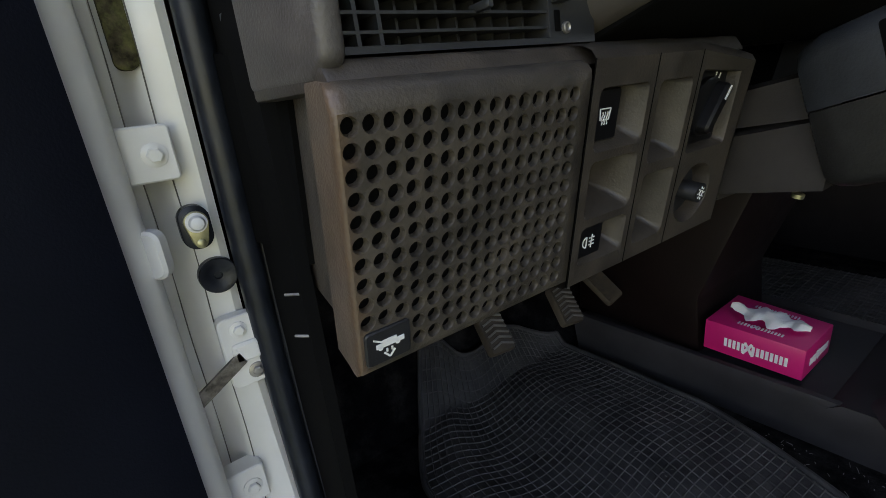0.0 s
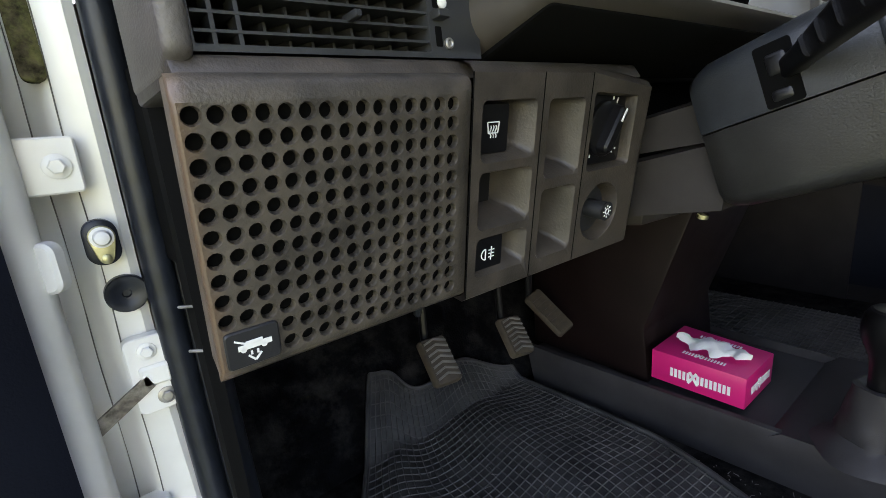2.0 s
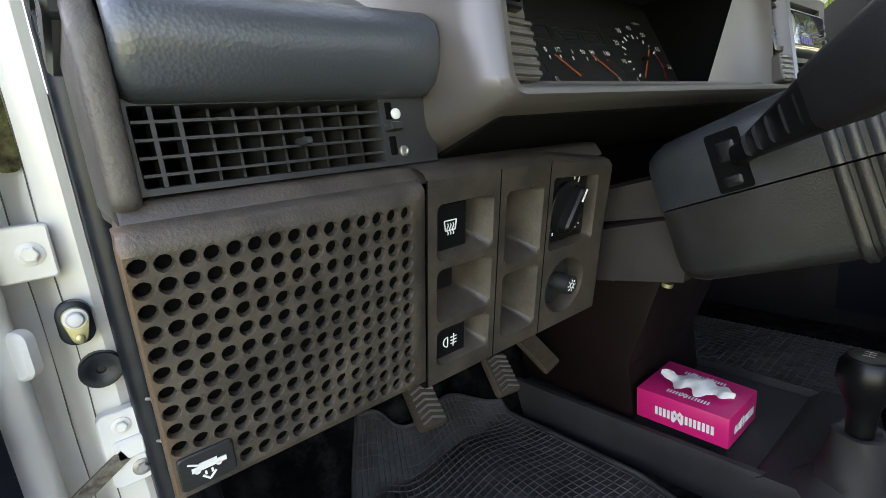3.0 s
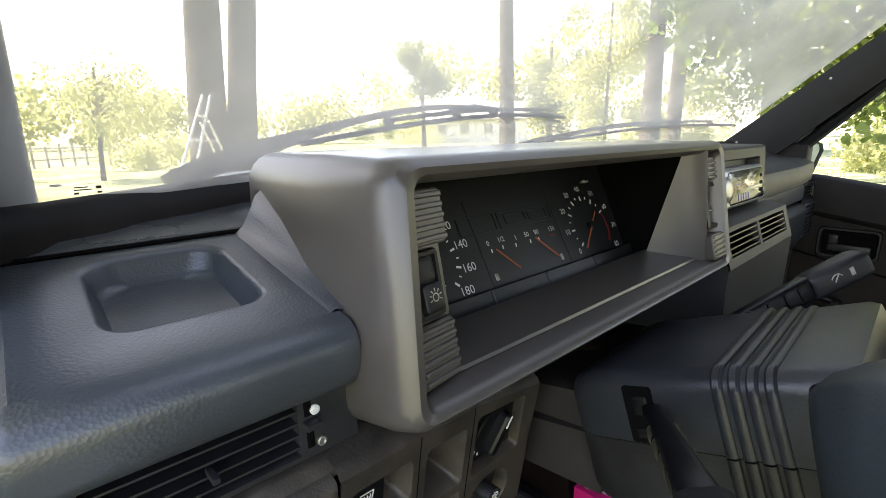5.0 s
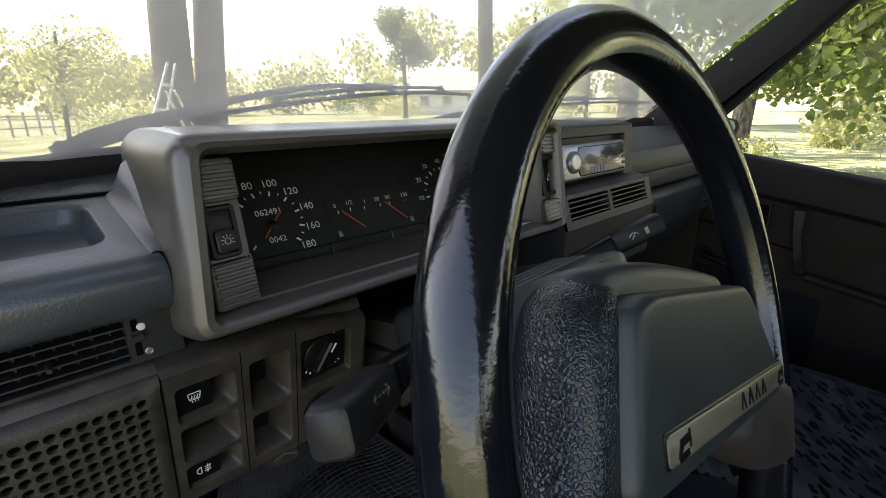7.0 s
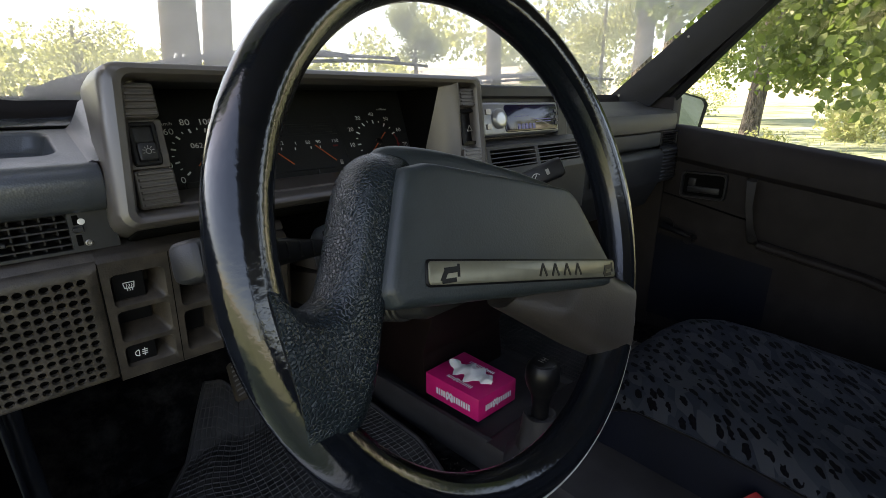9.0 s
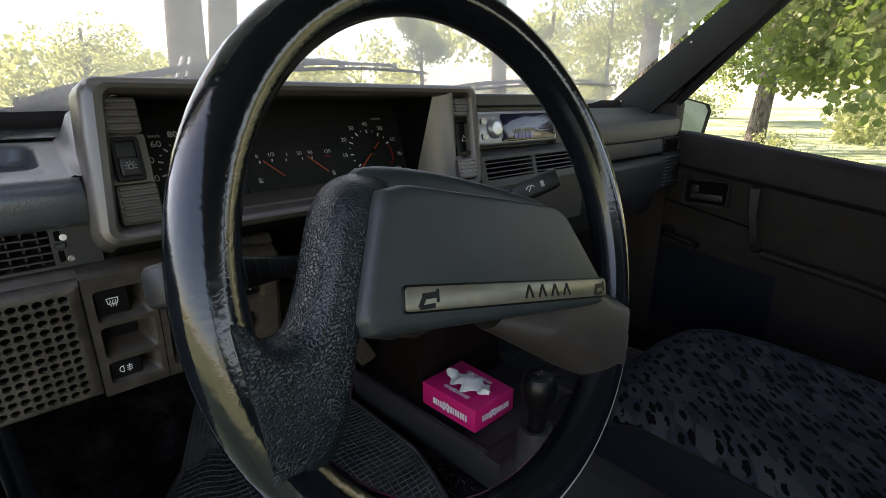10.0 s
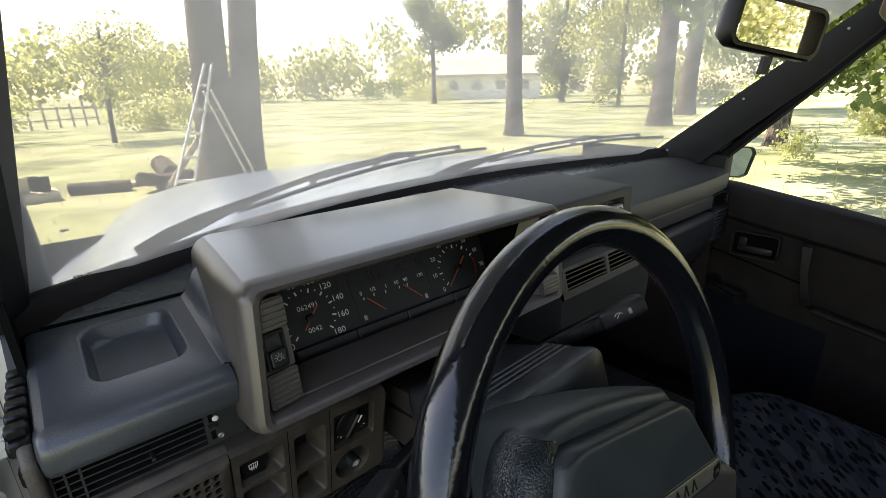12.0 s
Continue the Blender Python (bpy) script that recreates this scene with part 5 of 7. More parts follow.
prism(bm, [(0.012, 0.775), (0.006, 0.765), (0.01, 0.70), (0.04, 0.635), (0.12, 0.63), (0.12, 0.778), (0.02, 0.779)], 0.236, 0.70, 0.004)
gb = part("glovebox", bm, DARK, pd)
bm = bmesh.new()
f = plane((0.36, 0.0065, 0.733), (1, 0, 0), V(0, -0.004, 0.065))
for a in (0, 0.03):
    slab(bm, f, a, a + 0.022, -0.012, 0.022, 0.003, [(0, 0.002), (0.001, 0.003), (0.003, -0.001)], 3)
part("blank_switch", bm, BLACK, gb)
bm = bmesh.new()
prism(bm, [(0.014, 0.695), (0.014, 0.78), (0.08, 0.78), (0.08, 0.695)], 0.70, 0.79)
ribbed = part("ribbed_end", bm, DARK, pd, "ribbed dark end piece")
for k in range(9):
    z = 0.70 + 0.0085 * k
    bm = bmesh.new()
    prism(bm, [(0.012, z), (0.009, z + 0.003), (0.012, z + 0.006), (0.06, z + 0.006), (0.06, z)], 0.70, 0.79, 0.0008, 1)
    part("rib", bm, DARK, ribbed)
# solid black block: the deep shade under the dash put in as colour
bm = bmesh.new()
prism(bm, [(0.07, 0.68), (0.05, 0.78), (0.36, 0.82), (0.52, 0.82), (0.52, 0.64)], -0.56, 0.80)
part("under_dash", bm, HOLE, pd, "black block painting the dark space under the dash")

# ---- steering column ----
WC, TILTW, YAWW = V(-0.240, -0.270, 0.806), radians(18.5), radians(2.2)
AX = V(-math.sin(YAWW) * math.cos(TILTW), math.cos(YAWW) * math.cos(TILTW), -math.sin(TILTW))          # down the column, away from the driver
UX = V(math.cos(YAWW), math.sin(YAWW), 0)
UV = UX.cross(AX)
def WP(a, b, c):
    """A place in the wheel's own frame: right, up along the wheel, towards the driver."""
    return WC + UX * a + UV * b - AX * c
CC = WC + V(-0.0105, -0.0195, -0.012)
def CP(a, b, c):
    """The same for the column's cowl, which is set off a little from the wheel's axis."""
    return CC + UX * a + UV * b - AX * ((c + 0.194) * 1.4 - 0.196)
col = thing("steering_column", "dark grey ribbed steering column cowl", "steering column")
SEAM_B = 0.009
def cowl(c, w, t, b, r, upper):
    """One half of the cowl's section, above or below the seam."""
    k = 1 if upper else -1
    end = t if upper else -b
    r = min(r, abs(end - SEAM_B) * 0.8)
    out = [(-w, SEAM_B + 0.0006 * k)]
    out += [(-w + r - r * math.cos(q), end - k * (r - r * math.sin(q))) for q in np.linspace(0, math.pi / 2, 6)]
    out += [(w - r + r * math.cos(q), end - k * (r - r * math.sin(q))) for q in np.linspace(math.pi / 2, 0, 6)]
    out.append((w, SEAM_B + 0.0006 * k))
    return [CP(a + 0.055, h, c) for a, h in out]
COWL_ROWS = [(-0.2315, 0.058, 0.042, 0.032), (-0.230, 0.064, 0.047, 0.039), (-0.226, 0.067, 0.050, 0.042), (-0.220, 0.069, 0.053, 0.0435), (-0.185, 0.070, 0.056, 0.044), (-0.140, 0.0705, 0.058, 0.044), (-0.120, 0.071, 0.060, 0.044), (-0.116, 0.0695, 0.0585, 0.0425), (-0.114, 0.062, 0.05, 0.034)]
halves = []
for upper, m, label in ((True, COWL, "slate upper cowl"), (False, COWL_LOW, "grey-brown lower cowl")):
    bm = bmesh.new()
    loft(bm, [cowl(c, w - (0 if upper else 0.0013), t, b, 0.012, upper) for c, w, t, b in COWL_ROWS], True, True)
    half = part("cowl", bm, m, col, label)
    halves.append(half)
    for k in range(4):
        bm = bmesh.new()
        c = -0.160 + 0.0062 * k
        loft(bm, [cowl(c + d, 0.0702 + g, 0.0572 + g, 0.044 + g, 0.013, upper) for d, g in ((-0.0025, -0.003), (-0.0021, 0.0012), (-0.0011, 0.0022), (0.0011, 0.0022), (0.0021, 0.0012), (0.0025, -0.003))])
        part("rib", bm, m, half)
cw = halves[0]
# mouth for the left stalk in the cowl's side
fm = plane(CP(0.055 - 0.0698, 0, -0.194), -AX, UV)
bm = bmesh.new()
slab(bm, fm, -0.0095, 0.0095, 0.0102, 0.047, 0.002, [(0, -0.004), (0, 0.0006)], 4)
part("stalk_mouth", bm, HOLE, cw, "dark opening for the stalk")
bm = bmesh.new()
slab(bm, fm, -0.005, 0.006, 0.028, 0.041, 0.002, [(0, 0.0), (0.0005, 0.001), (0.002, 0.0015)], 3)
slab(bm, fm, -0.006, 0.005, 0.013, 0.020, 0.002, [(0, 0.0), (0.0005, 0.001), (0.002, 0.0015)], 3)
part("stalk_mount", bm, BLACK, cw)
bm = bmesh.new()
disc(bm, plane(CP(-0.0155, 0.050, -0.126), AX, UV), 0, 0, [(0.0055, -0.002), (0.0055, -0.003), (0.004, -0.006)], 14)
part("screw_cap", bm, BLACK, cw)
# shroud towards the dash
for z0, z1, w in ((0.674, 0.7212, 0.018), (0.722, 0.752, 0.020)):
    bm = bmesh.new()
    loft(bm, [[V(-0.279 + w, -0.066, z0), V(-0.2775 + w, -0.07, z1), V(-0.27 + w, -0.07, z1 + 0.0035), V(-0.16, -0.07, z1 + 0.0035), V(-0.155, -0.066, z0)], [V(-0.276 + w, 0.06, z0 - 0.02), V(-0.274 + w, 0.06, z1 - 0.03), V(-0.266 + w, 0.06, z1 - 0.027), V(-0.2, 0.06, z1 - 0.027), V(-0.195, 0.06, z0 - 0.02)]], True, True)
    part("shroud", bm, SHROUD, col)
bm = bmesh.new()
disc(bm, plane((-0.250, -0.05, 0.668), (1, 0, 0), (0, 0.9, 0.2)), 0, 0, [(0.004, 0.0), (0.004, -0.003)], 10)
part("screw", bm, BRASS, col)
bm = bmesh.new()
prism(bm, [(0.026, 0.640), (0.024, 0.664), (0.030, 0.668), (0.08, 0.664), (0.08, 0.634)], -0.195, 0.10, 0.003, top=[(0.026, 0.628), (0.024, 0.650), (0.030, 0.654), (0.08, 0.650), (0.08, 0.622)])
part("knee_strip", bm, SHROUD, col, "olive-brown strip under the column shroud")
# stalks
def stalk(root, tip, w0, w1, label, signs):
    s = thing("column_stalk", label, "stalk", "column stalks")
    bm = bmesh.new()
    d = (tip - root).normalized()
    up = (UV - d * UV.dot(d)).normalized()
    sd = d.cross(up)
    L = (tip - root).length
    def sec(t, w, h):
        return [root + d * L * t + sd * a + up * b for a, b in rrect(-w, w, -h, h, min(w, h) * 0.5, 3)]
    loft(bm, [sec(-0.05, 0.006, w0), sec(0.1, 0.006, w0), sec(0.4, 0.007, w0 * 1.5), sec(0.66, 0.008, w1 * 0.95), sec(0.68, 0.006, w1 * 0.8)], True, True)
    part("lever", bm, BLACK, s)
    bm = bmesh.new()
    loft(bm, [sec(0.655, 0.009, w1 * 0.9), sec(0.67, 0.011, w1), sec(0.96, 0.0115, w1 * 1.05), sec(0.99, 0.0105, w1 * 0.95), sec(1.0, 0.008, w1 * 0.8)], True, True)
    part("grip", bm, DARK, s)
    for q in (0.2, 0.3, 0.4, 0.5, 0.58):
        bm = bmesh.new()
        loft(bm, [sec(q, 0.0085, w0 * (0.8 + q)), sec(q + 0.012, 0.0085, w0 * (0.8 + q))], True, True)
        part("web", bm, BLACK, s)
    bm = bmesh.new()
    f = plane(root + d * L * 0.8 - sd * 0.0112, d, up) if sd.y > 0 else plane(root + d * L * 0.8 + sd * 0.0112, d, up)
    signs(bm, f)
    part("sign", bm, STEEL, s)
    bm = bmesh.new()
    c = root - d * 0.004
    loft(bm, [[c + up * a - AX * b + d * e for a, b in rrect(-0.016, 0.014, -0.009, 0.009, 0.001, 2)] for e in (-0.004, 0.0035)], True, True)
    part("slot", bm, HOLE, s)
def arrows(bm, f):
    for s in (1, -1):
        bar(bm, f, s * 0.002, 0.003, s * 0.010, 0.003, 0.001, -0.0003, 0.0005)
        bar(bm, f, s * 0.010, 0.003, s * 0.007, 0.0055, 0.001, -0.0003, 0.0005)
        bar(bm, f, s * 0.010, 0.003, s * 0.007, 0.0005, 0.001, -0.0003, 0.0005)
def wipes(bm, f):
    bar(bm, f, -0.006, -0.002, 0.0, 0.004, 0.001, -0.0003, 0.0005)
    arc(bm, f, -0.003, -0.002, 0.006, 30, 150, 0.001, 8)
    bar(bm, f, 0.012, -0.003, 0.012, 0.004, 0.004, -0.0003, 0.0005)
stalk(V(-0.2685, -0.0995, 0.7620), V(-0.421, -0.196, 0.806), 0.006, 0.0125, "black indicator stalk with arrow signs", arrows)
stalk(WP(0.125, 0.01, -0.20), V(0.008, -0.158, 0.817), 0.006, 0.0115, "black wiper stalk with wiper sign", wipes)

# ---- steering wheel ----
RW, TR = 0.1745, 0.0157
wheel = thing("steering_wheel", "two-spoke steering wheel in glossy grained black vinyl, turned slightly", "steering wheel")
ROLL = radians(-13.5)
def WR(a, b, c):
    return WP(a * math.cos(ROLL) - b * math.sin(ROLL), a * math.sin(ROLL) + b * math.cos(ROLL), c)
bm = bmesh.new()
N, K = 96, 18
loops = []
for i in range(N):
    t = 2 * math.pi * i / N
    loops.append([WR((RW + TR * math.cos(2 * math.pi * k / K)) * math.cos(t), (RW + TR * math.cos(2 * math.pi * k / K)) * math.sin(t), TR * 1.05 * math.sin(2 * math.pi * k / K)) for k in range(K)])
loops.append(loops[0])
# worn smooth outside, still grained within
loft(bm, [row[13:] + row[:8] for row in loops], closed=False)
part("rim", bm, LEATHER, wheel, "rim worn smooth and glossy outside")
bm = bmesh.new()
loft(bm, [row[7:14] for row in loops], closed=False)
part("rim_grip", bm, LEATHER_GRIP, wheel, "coarse grain left on the rim's inner side")
bm = bmesh.new()
pts = []
for k in range(40):
    t = radians(-24 - 62 * k / 39)
    q = radians(48)
    pts.append(WR((RW + TR * math.cos(q)) * math.cos(t), (RW + TR * math.cos(q)) * math.sin(t), TR * 1.05 * math.sin(q)))
tube(bm, pts, 0.0007, 6)
part("seam", bm, SEAM, wheel, "pale seam line on the lower rim")
# spokes sweep from the hub's flanks down to the rim
def smooth_ring(pts, n=4):
    """A closed curve through rough corner points."""
    m, out = len(pts), []
    for i in range(m):
        p0, p1, p2, p3 = [V(*pts[(i + k) % m], 0) for k in (-1, 0, 1, 2)]
        for k in range(n):
            t = k / n
            q = 0.5 * (2 * p1 + (p2 - p0) * t + (2 * p0 - 5 * p1 + 4 * p2 - p3) * t * t + (3 * p1 - p0 - 3 * p2 + p3) * t ** 3)
            out.append((q.x, q.y))
    return out
def edge_curve(pts, count):
    """A smooth open curve through rough points, in even steps."""
    ext = [V(*p, 0) for p in [pts[0]] + pts + [pts[-1]]]
    fine = []
    for i in range(len(pts) - 1):
        p0, p1, p2, p3 = ext[i:i + 4]
        for k in range(10):
            t = k / 10
            fine.append(0.5 * (2 * p1 + (p2 - p0) * t + (2 * p0 - 5 * p1 + 4 * p2 - p3) * t * t + (3 * p1 - p0 - 3 * p2 + p3) * t ** 3))
    fine.append(ext[-1])
    run = [0.0]
    for a, b in zip(fine, fine[1:]):
        run.append(run[-1] + (b - a).length)
    out = []
    for k in range(count):
        d = run[-1] * k / (count - 1)
        out.append(V(np.interp(d, run, [p.x for p in fine]), np.interp(d, run, [p.y for p in fine]), 0))
    return out
def spoke(side):
    outer = edge_curve([(-0.070, 0.0475), (-0.084, 0.0455), (-0.098, 0.0415), (-0.1075, 0.036), (-0.114, 0.028), (-0.118, 0.0186), (-0.121, 0.008), (-0.1245, -0.010), (-0.129, -0.026), (-0.1355, -0.0395), (-0.146, -0.0455), (-0.156, -0.041), (-0.163, -0.032), (-0.171, -0.026)], 44)
    inner = edge_curve([(-0.058, 0.036), (-0.066, 0.026), (-0.075, 0.010), (-0.084, -0.012), (-0.092, -0.034), (-0.097, -0.0485), (-0.102, -0.065), (-0.106, -0.085), (-0.111, -0.101), (-0.120, -0.113), (-0.133, -0.119), (-0.148, -0.114)], 44)
    if side > 0:
        # the far spoke is a plain web running down to the rim's joint
        outer = edge_curve([(-0.095, 0.004), (-0.118, -0.016), (-0.138, -0.030), (-0.152, -0.036), (-0.163, -0.039), (-0.171, -0.040)], 30)
        inner = edge_curve([(-0.0135, -0.0560), (-0.045, -0.070), (-0.078, -0.085), (-0.105, -0.097), (-0.130, -0.107), (-0.146, -0.110)], 30)
    bm = bmesh.new()
    loops = []
    for i, (p, q) in enumerate(zip(outer, inner)):
        rise = min(1, 0.3 + i / 12)
        wide = (q - p).length
        edge = min(0.018, wide * 0.45)
        us = [0.0, 0.04, 0.14, 0.3, 0.5, 0.75, 1.0]
        prof = [(u * edge / wide, math.sqrt(max(0, 1 - (1 - u) ** 2))) for u in us]
        top = prof + [(1 - u, h) for u, h in prof[::-1]]
        row = [(u, -0.1 + 1.1 * h) for u, h in top] + [(1 - u, -0.1 - 0.9 * h) for u, h in top][1:-1]
        line = []
        for u, h in row:
            w = p.lerp(q, u)
            s = min(1, max(0, (-w.x - 0.10) / 0.06))
            line.append(WR(-side * w.x, w.y, -0.010 * (1 - s) + (0.024 - 0.006 * s) * h * (rise if h > 0 else 1)))
        loops.append(line)
    loft(bm, loops, True, True)
    part("spoke", bm, SPOKE if side < 0 else WEB, wheel, "broad grained spoke flaring into the rim", 70)
spoke(-1)
spoke(1)
# hub and pad
def hub_loop(g, c):
    pts = [(-0.104, -0.051), (0.122, -0.046), (0.131, -0.034), (0.080, 0.026), (0.066, 0.033), (-0.078, 0.034), (-0.0965, 0.028), (-0.111, -0.042)]
    out = []
    m = len(pts)
    for i in range(m):
        (ax, ay), (bx, by), (cx, cy) = pts[i - 1], pts[i], pts[(i + 1) % m]
        for s in (0.25, 0.12, 0.0, 0.12, 0.25)[:2]:
            out.append((bx + (ax - bx) * s, by + (ay - by) * s))
        out.append((bx * 0.94 + (ax + cx) * 0.03, by * 0.94 + (ay + cy) * 0.03))
        for s in (0.12, 0.25):
            out.append((bx + (cx - bx) * s, by + (cy - by) * s))
    return [WR(x * g, y * g, c) for x, y in out]
def hub_body(g, c):
    ring = smooth_ring([(-0.098, -0.047), (0.0, -0.049), (0.112, -0.049), (0.126, -0.036), (0.104, 0.004), (0.080, 0.034), (0.060, 0.042), (-0.02, 0.0490), (-0.078, 0.0480), (-0.098, 0.039), (-0.106, 0.004), (-0.106, -0.034)], 5)
    return [WR(x * g, y * g, c) for x, y in ring]
bm = bmesh.new()
loft(bm, [hub_body(0.60, -0.088), hub_body(0.70, -0.082), hub_body(0.80, -0.066), hub_body(0.93, -0.036), hub_body(0.985, -0.016), hub_body(1.0, -0.008), hub_body(0.985, -0.001), hub_body(0.95, 0.003), hub_body(0.91, 0.005), hub_body(0.8, 0.0055)], True, True)
part("hub", bm, HUB, wheel, "", 60)
bm = bmesh.new()
loft(bm, [hub_loop(0.985, 0.0), hub_loop(0.987, 0.009), hub_loop(0.982, 0.013), hub_loop(0.972, 0.0163), hub_loop(0.958, 0.0187), hub_loop(0.94, 0.0203), hub_loop(0.91, 0.0212), hub_loop(0.87, 0.0215), hub_loop(0.8, 0.0216)], True, True)
pad = part("horn_pad", bm, HUB, wheel, "slate grained horn pad", 85)
FP = plane(WR(0.0165, -0.0310, 0.0215), WR(1, 0, 0) - WR(0, 0, 0), WR(0, 1, 0) - WR(0, 0, 0))
bm = bmesh.new()
slab(bm, FP, -0.1005, 0.1045, -0.0078, 0.0078, 0.003, [(0, -0.002), (0, 0.0005), (0.0008, 0.001)])
part("plate_seat", bm, BLACK, pad)
bm = bmesh.new()
slab(bm, FP, -0.0990, 0.1030, -0.0066, 0.0066, 0.0025, [(0, 0.0005), (0, 0.0016), (0.0006, 0.002)])
pl = part("badge_plate", bm, PLATE, pad, "olive metal badge strip with dark marks")
# plain dark marks of the badge and two horn signs
for k in range(4):
    bm = bmesh.new()
    x = 0.000 + 0.0145 * k
    bar(bm, FP, x, -0.004, x + 0.004, 0.0045, 0.0018, 0.002, 0.0024)
    bar(bm, FP, x + 0.004, 0.0045, x + 0.008, -0.004, 0.0018, 0.002, 0.0024)
    part("badge_mark", bm, BLACK, pl)
for x in (-0.083, 0.092):
    bm = bmesh.new()
    bar(bm, FP, x - 0.007, -0.005, x + 0.004, -0.004, 0.0026, 0.002, 0.0024)
    bar(bm, FP, x - 0.007, -0.005, x - 0.003, 0.002, 0.003, 0.002, 0.00245)
    bar(bm, FP, x - 0.005, 0.001, x + 0.006, 0.002, 0.0035, 0.002, 0.0025)
    bar(bm, FP, x + 0.006, -0.0025, x + 0.006, 0.005, 0.0018, 0.002, 0.0024)
    part("horn_sign", bm, BLACK, pl)

# ---- tunnel, console and gear lever ----
con = thing("centre_console", "dark plastic tunnel console with an open tray", "console")
def edge_x(y):
    return 0.006 - 0.07 * (y - 0.1)
bm = bmesh.new()
rows = []
for y in np.linspace(-0.75, 0.34, 16):
    x = edge_x(min(y, 0.3))
    rows.append([V(x + 0.014, y, 0.255), V(x + 0.004, y, 0.30), V(x - 0.003, y, 0.332), V(x, y, 0.342), V(x + 0.008, y, 0.343), V(x + 0.012, y, 0.338), V(x + 0.014, y, 0.331), V(0.27, y, 0.331), V(0.275, y, 0.343), V(0.30, y, 0.33), V(0.33, y, 0.262)])
loft(bm, rows, closed=False)
part("tunnel_cover", bm, CONSOLE, con)
bm = bmesh.new()
prism(bm, [(0.13, 0.33), (0.14, 0.42), (0.06, 0.66), (0.36, 0.66), (0.36, 0.33)], 0.03, 0.26, 0.006)
part("stack_foot", bm, OXBLOOD, con, "dark brown lower centre stack")
bm = bmesh.new()
loft(bm, [[V(0.012, -0.035, 0.332), V(0.012, -0.05, 0.344), V(0.012, -0.20, 0.352), V(0.012, -0.6, 0.352)], [V(0.15, -0.035, 0.332), V(0.15, -0.05, 0.344), V(0.15, -0.20, 0.352), V(0.15, -0.6, 0.352)], [V(0.28, -0.035, 0.332), V(0.28, -0.05, 0.344), V(0.28, -0.2, 0.352), V(0.28, -0.6, 0.352)]], closed=False)
part("rear_cover", bm, CONSOLE, con)
gl = thing("gear_lever", "black gear lever with round knob and leatherette boot", "gear lever")
G = V(0.042, -0.128, 0)
bm = bmesh.new()
f = plane(G + V(0, 0, 0.34), (1, 0, 0), (0, 1, 0))
prof = [(0.056, 0.004), (0.050, 0.012), (0.040, 0.020), (0.034, 0.027), (0.035, 0.036), (0.031, 0.048), (0.0285, 0.066), (0.026, 0.082), (0.0245, 0.090), (0.020, 0.091), (0.014, 0.088)]
loops = []
for i, (r, c) in enumerate(prof):
    loops.append([f(r * (1 + 0.05 * math.sin(5 * t + i * 1.3)) * math.cos(t), r * (1 + 0.05 * math.sin(5 * t + i * 1.3)) * math.sin(t), c) for t in [2 * math.pi * k / 30 for k in range(30)]])
loft(bm, loops, False, True)
part("boot", bm, CONSOLE, gl, "black leatherette boot with folds")
bm = bmesh.new()
disc(bm, f, 0, 0, [(0.0125, 0.075), (0.0135, 0.105), (0.0150, 0.122), (0.0190, 0.132), (0.0235, 0.142), (0.0262, 0.153), (0.0262, 0.162), (0.0245, 0.172), (0.0205, 0.179), (0.0190, 0.1795), (0.0180, 0.181), (0.010, 0.1825)], 28)
kn = part("knob", bm, BLACK, gl, "glossy black knob")
bm = bmesh.new()
fkn = plane(f(0, 0, 0.1832), (1, 0, 0), (0, 1, 0))
for k in (-0.006, 0, 0.006):
    bar(bm, fkn, k, -0.005, k, 0.005, 0.0008)
bar(bm, fkn, -0.006, 0, 0.006, 0, 0.0008)
part("mark", bm, STEEL, kn)

# ---- tissue box ----
tb = thing("tissue_box", "magenta cardboard tissue box in the console tray, tissue pulled up", "tissue box")
c0, c1, c2, c3 = V(0.022, 0.122, 0.350), V(0.042, 0.001, 0.339), V(0.148, 0.002, 0.336), V(0.128, 0.123, 0.352)
H = V(0, 0, 0.0470)
bm = bmesh.new()
vs = [bm.verts.new(p) for p in (c0, c1, c2, c3)]
wt = [bm.verts.new(p + H) for p in (c0, c1, c2, c3)]
for i in range(4):
    bm.faces.new((vs[i], vs[(i + 1) % 4], wt[(i + 1) % 4], wt[i]))
bm.faces.new(vs[::-1])
bm.faces.new(wt)
bmesh.ops.bevel(bm, geom=list(bm.edges), offset=0.0015, segments=2, profile=0.5, affect='EDGES')
part("carton", bm, MAGENTA, tb)
def wordmark(f, w, h):
    """A printed name as plain upright strokes of its size."""
    x = -w / 2
    for k, lean in enumerate((0, 0, 0, 0, 0, 0.5, -0.5, 0, 0, 0, 0, 0, 0, 0, 0)):
        bm = bmesh.new()
        tall = 0.42 if lean else 0.30
        bar(bm, f, x - lean * h * 0.5, -h * tall, x + lean * h * 0.5, h * tall, h * 0.17)
        part("printed_mark", bm, WHITE, tb)
        x += w / 14 * (0.35 if lean > 0 else 1.08)
wordmark(plane((c0 + c1) / 2 + H * 0.45 + (c1 - c0) * 0.03 + V(-0.0008, 0, 0), c1 - c0, H), 0.072, 0.022)
wordmark(plane((c1 + c2) / 2 + H * 0.48 + V(0, -0.0008, 0), c2 - c1, H), 0.067, 0.020)
ctop = (c0 + c1 + c2 + c3) / 4 + H + V(0, 0, 0.0006)
wordmark(plane(ctop + (c0 - c3) * 0.30, c1 - c0, c3 - c0), 0.052, 0.013)
wordmark(plane(ctop + (c3 - c0) * 0.30, c0 - c1, c0 - c3), 0.052, 0.013)
bm = bmesh.new()
f = plane(ctop, c1 - c0, c3 - c0)
nU, nV = 26, 9
grid = []
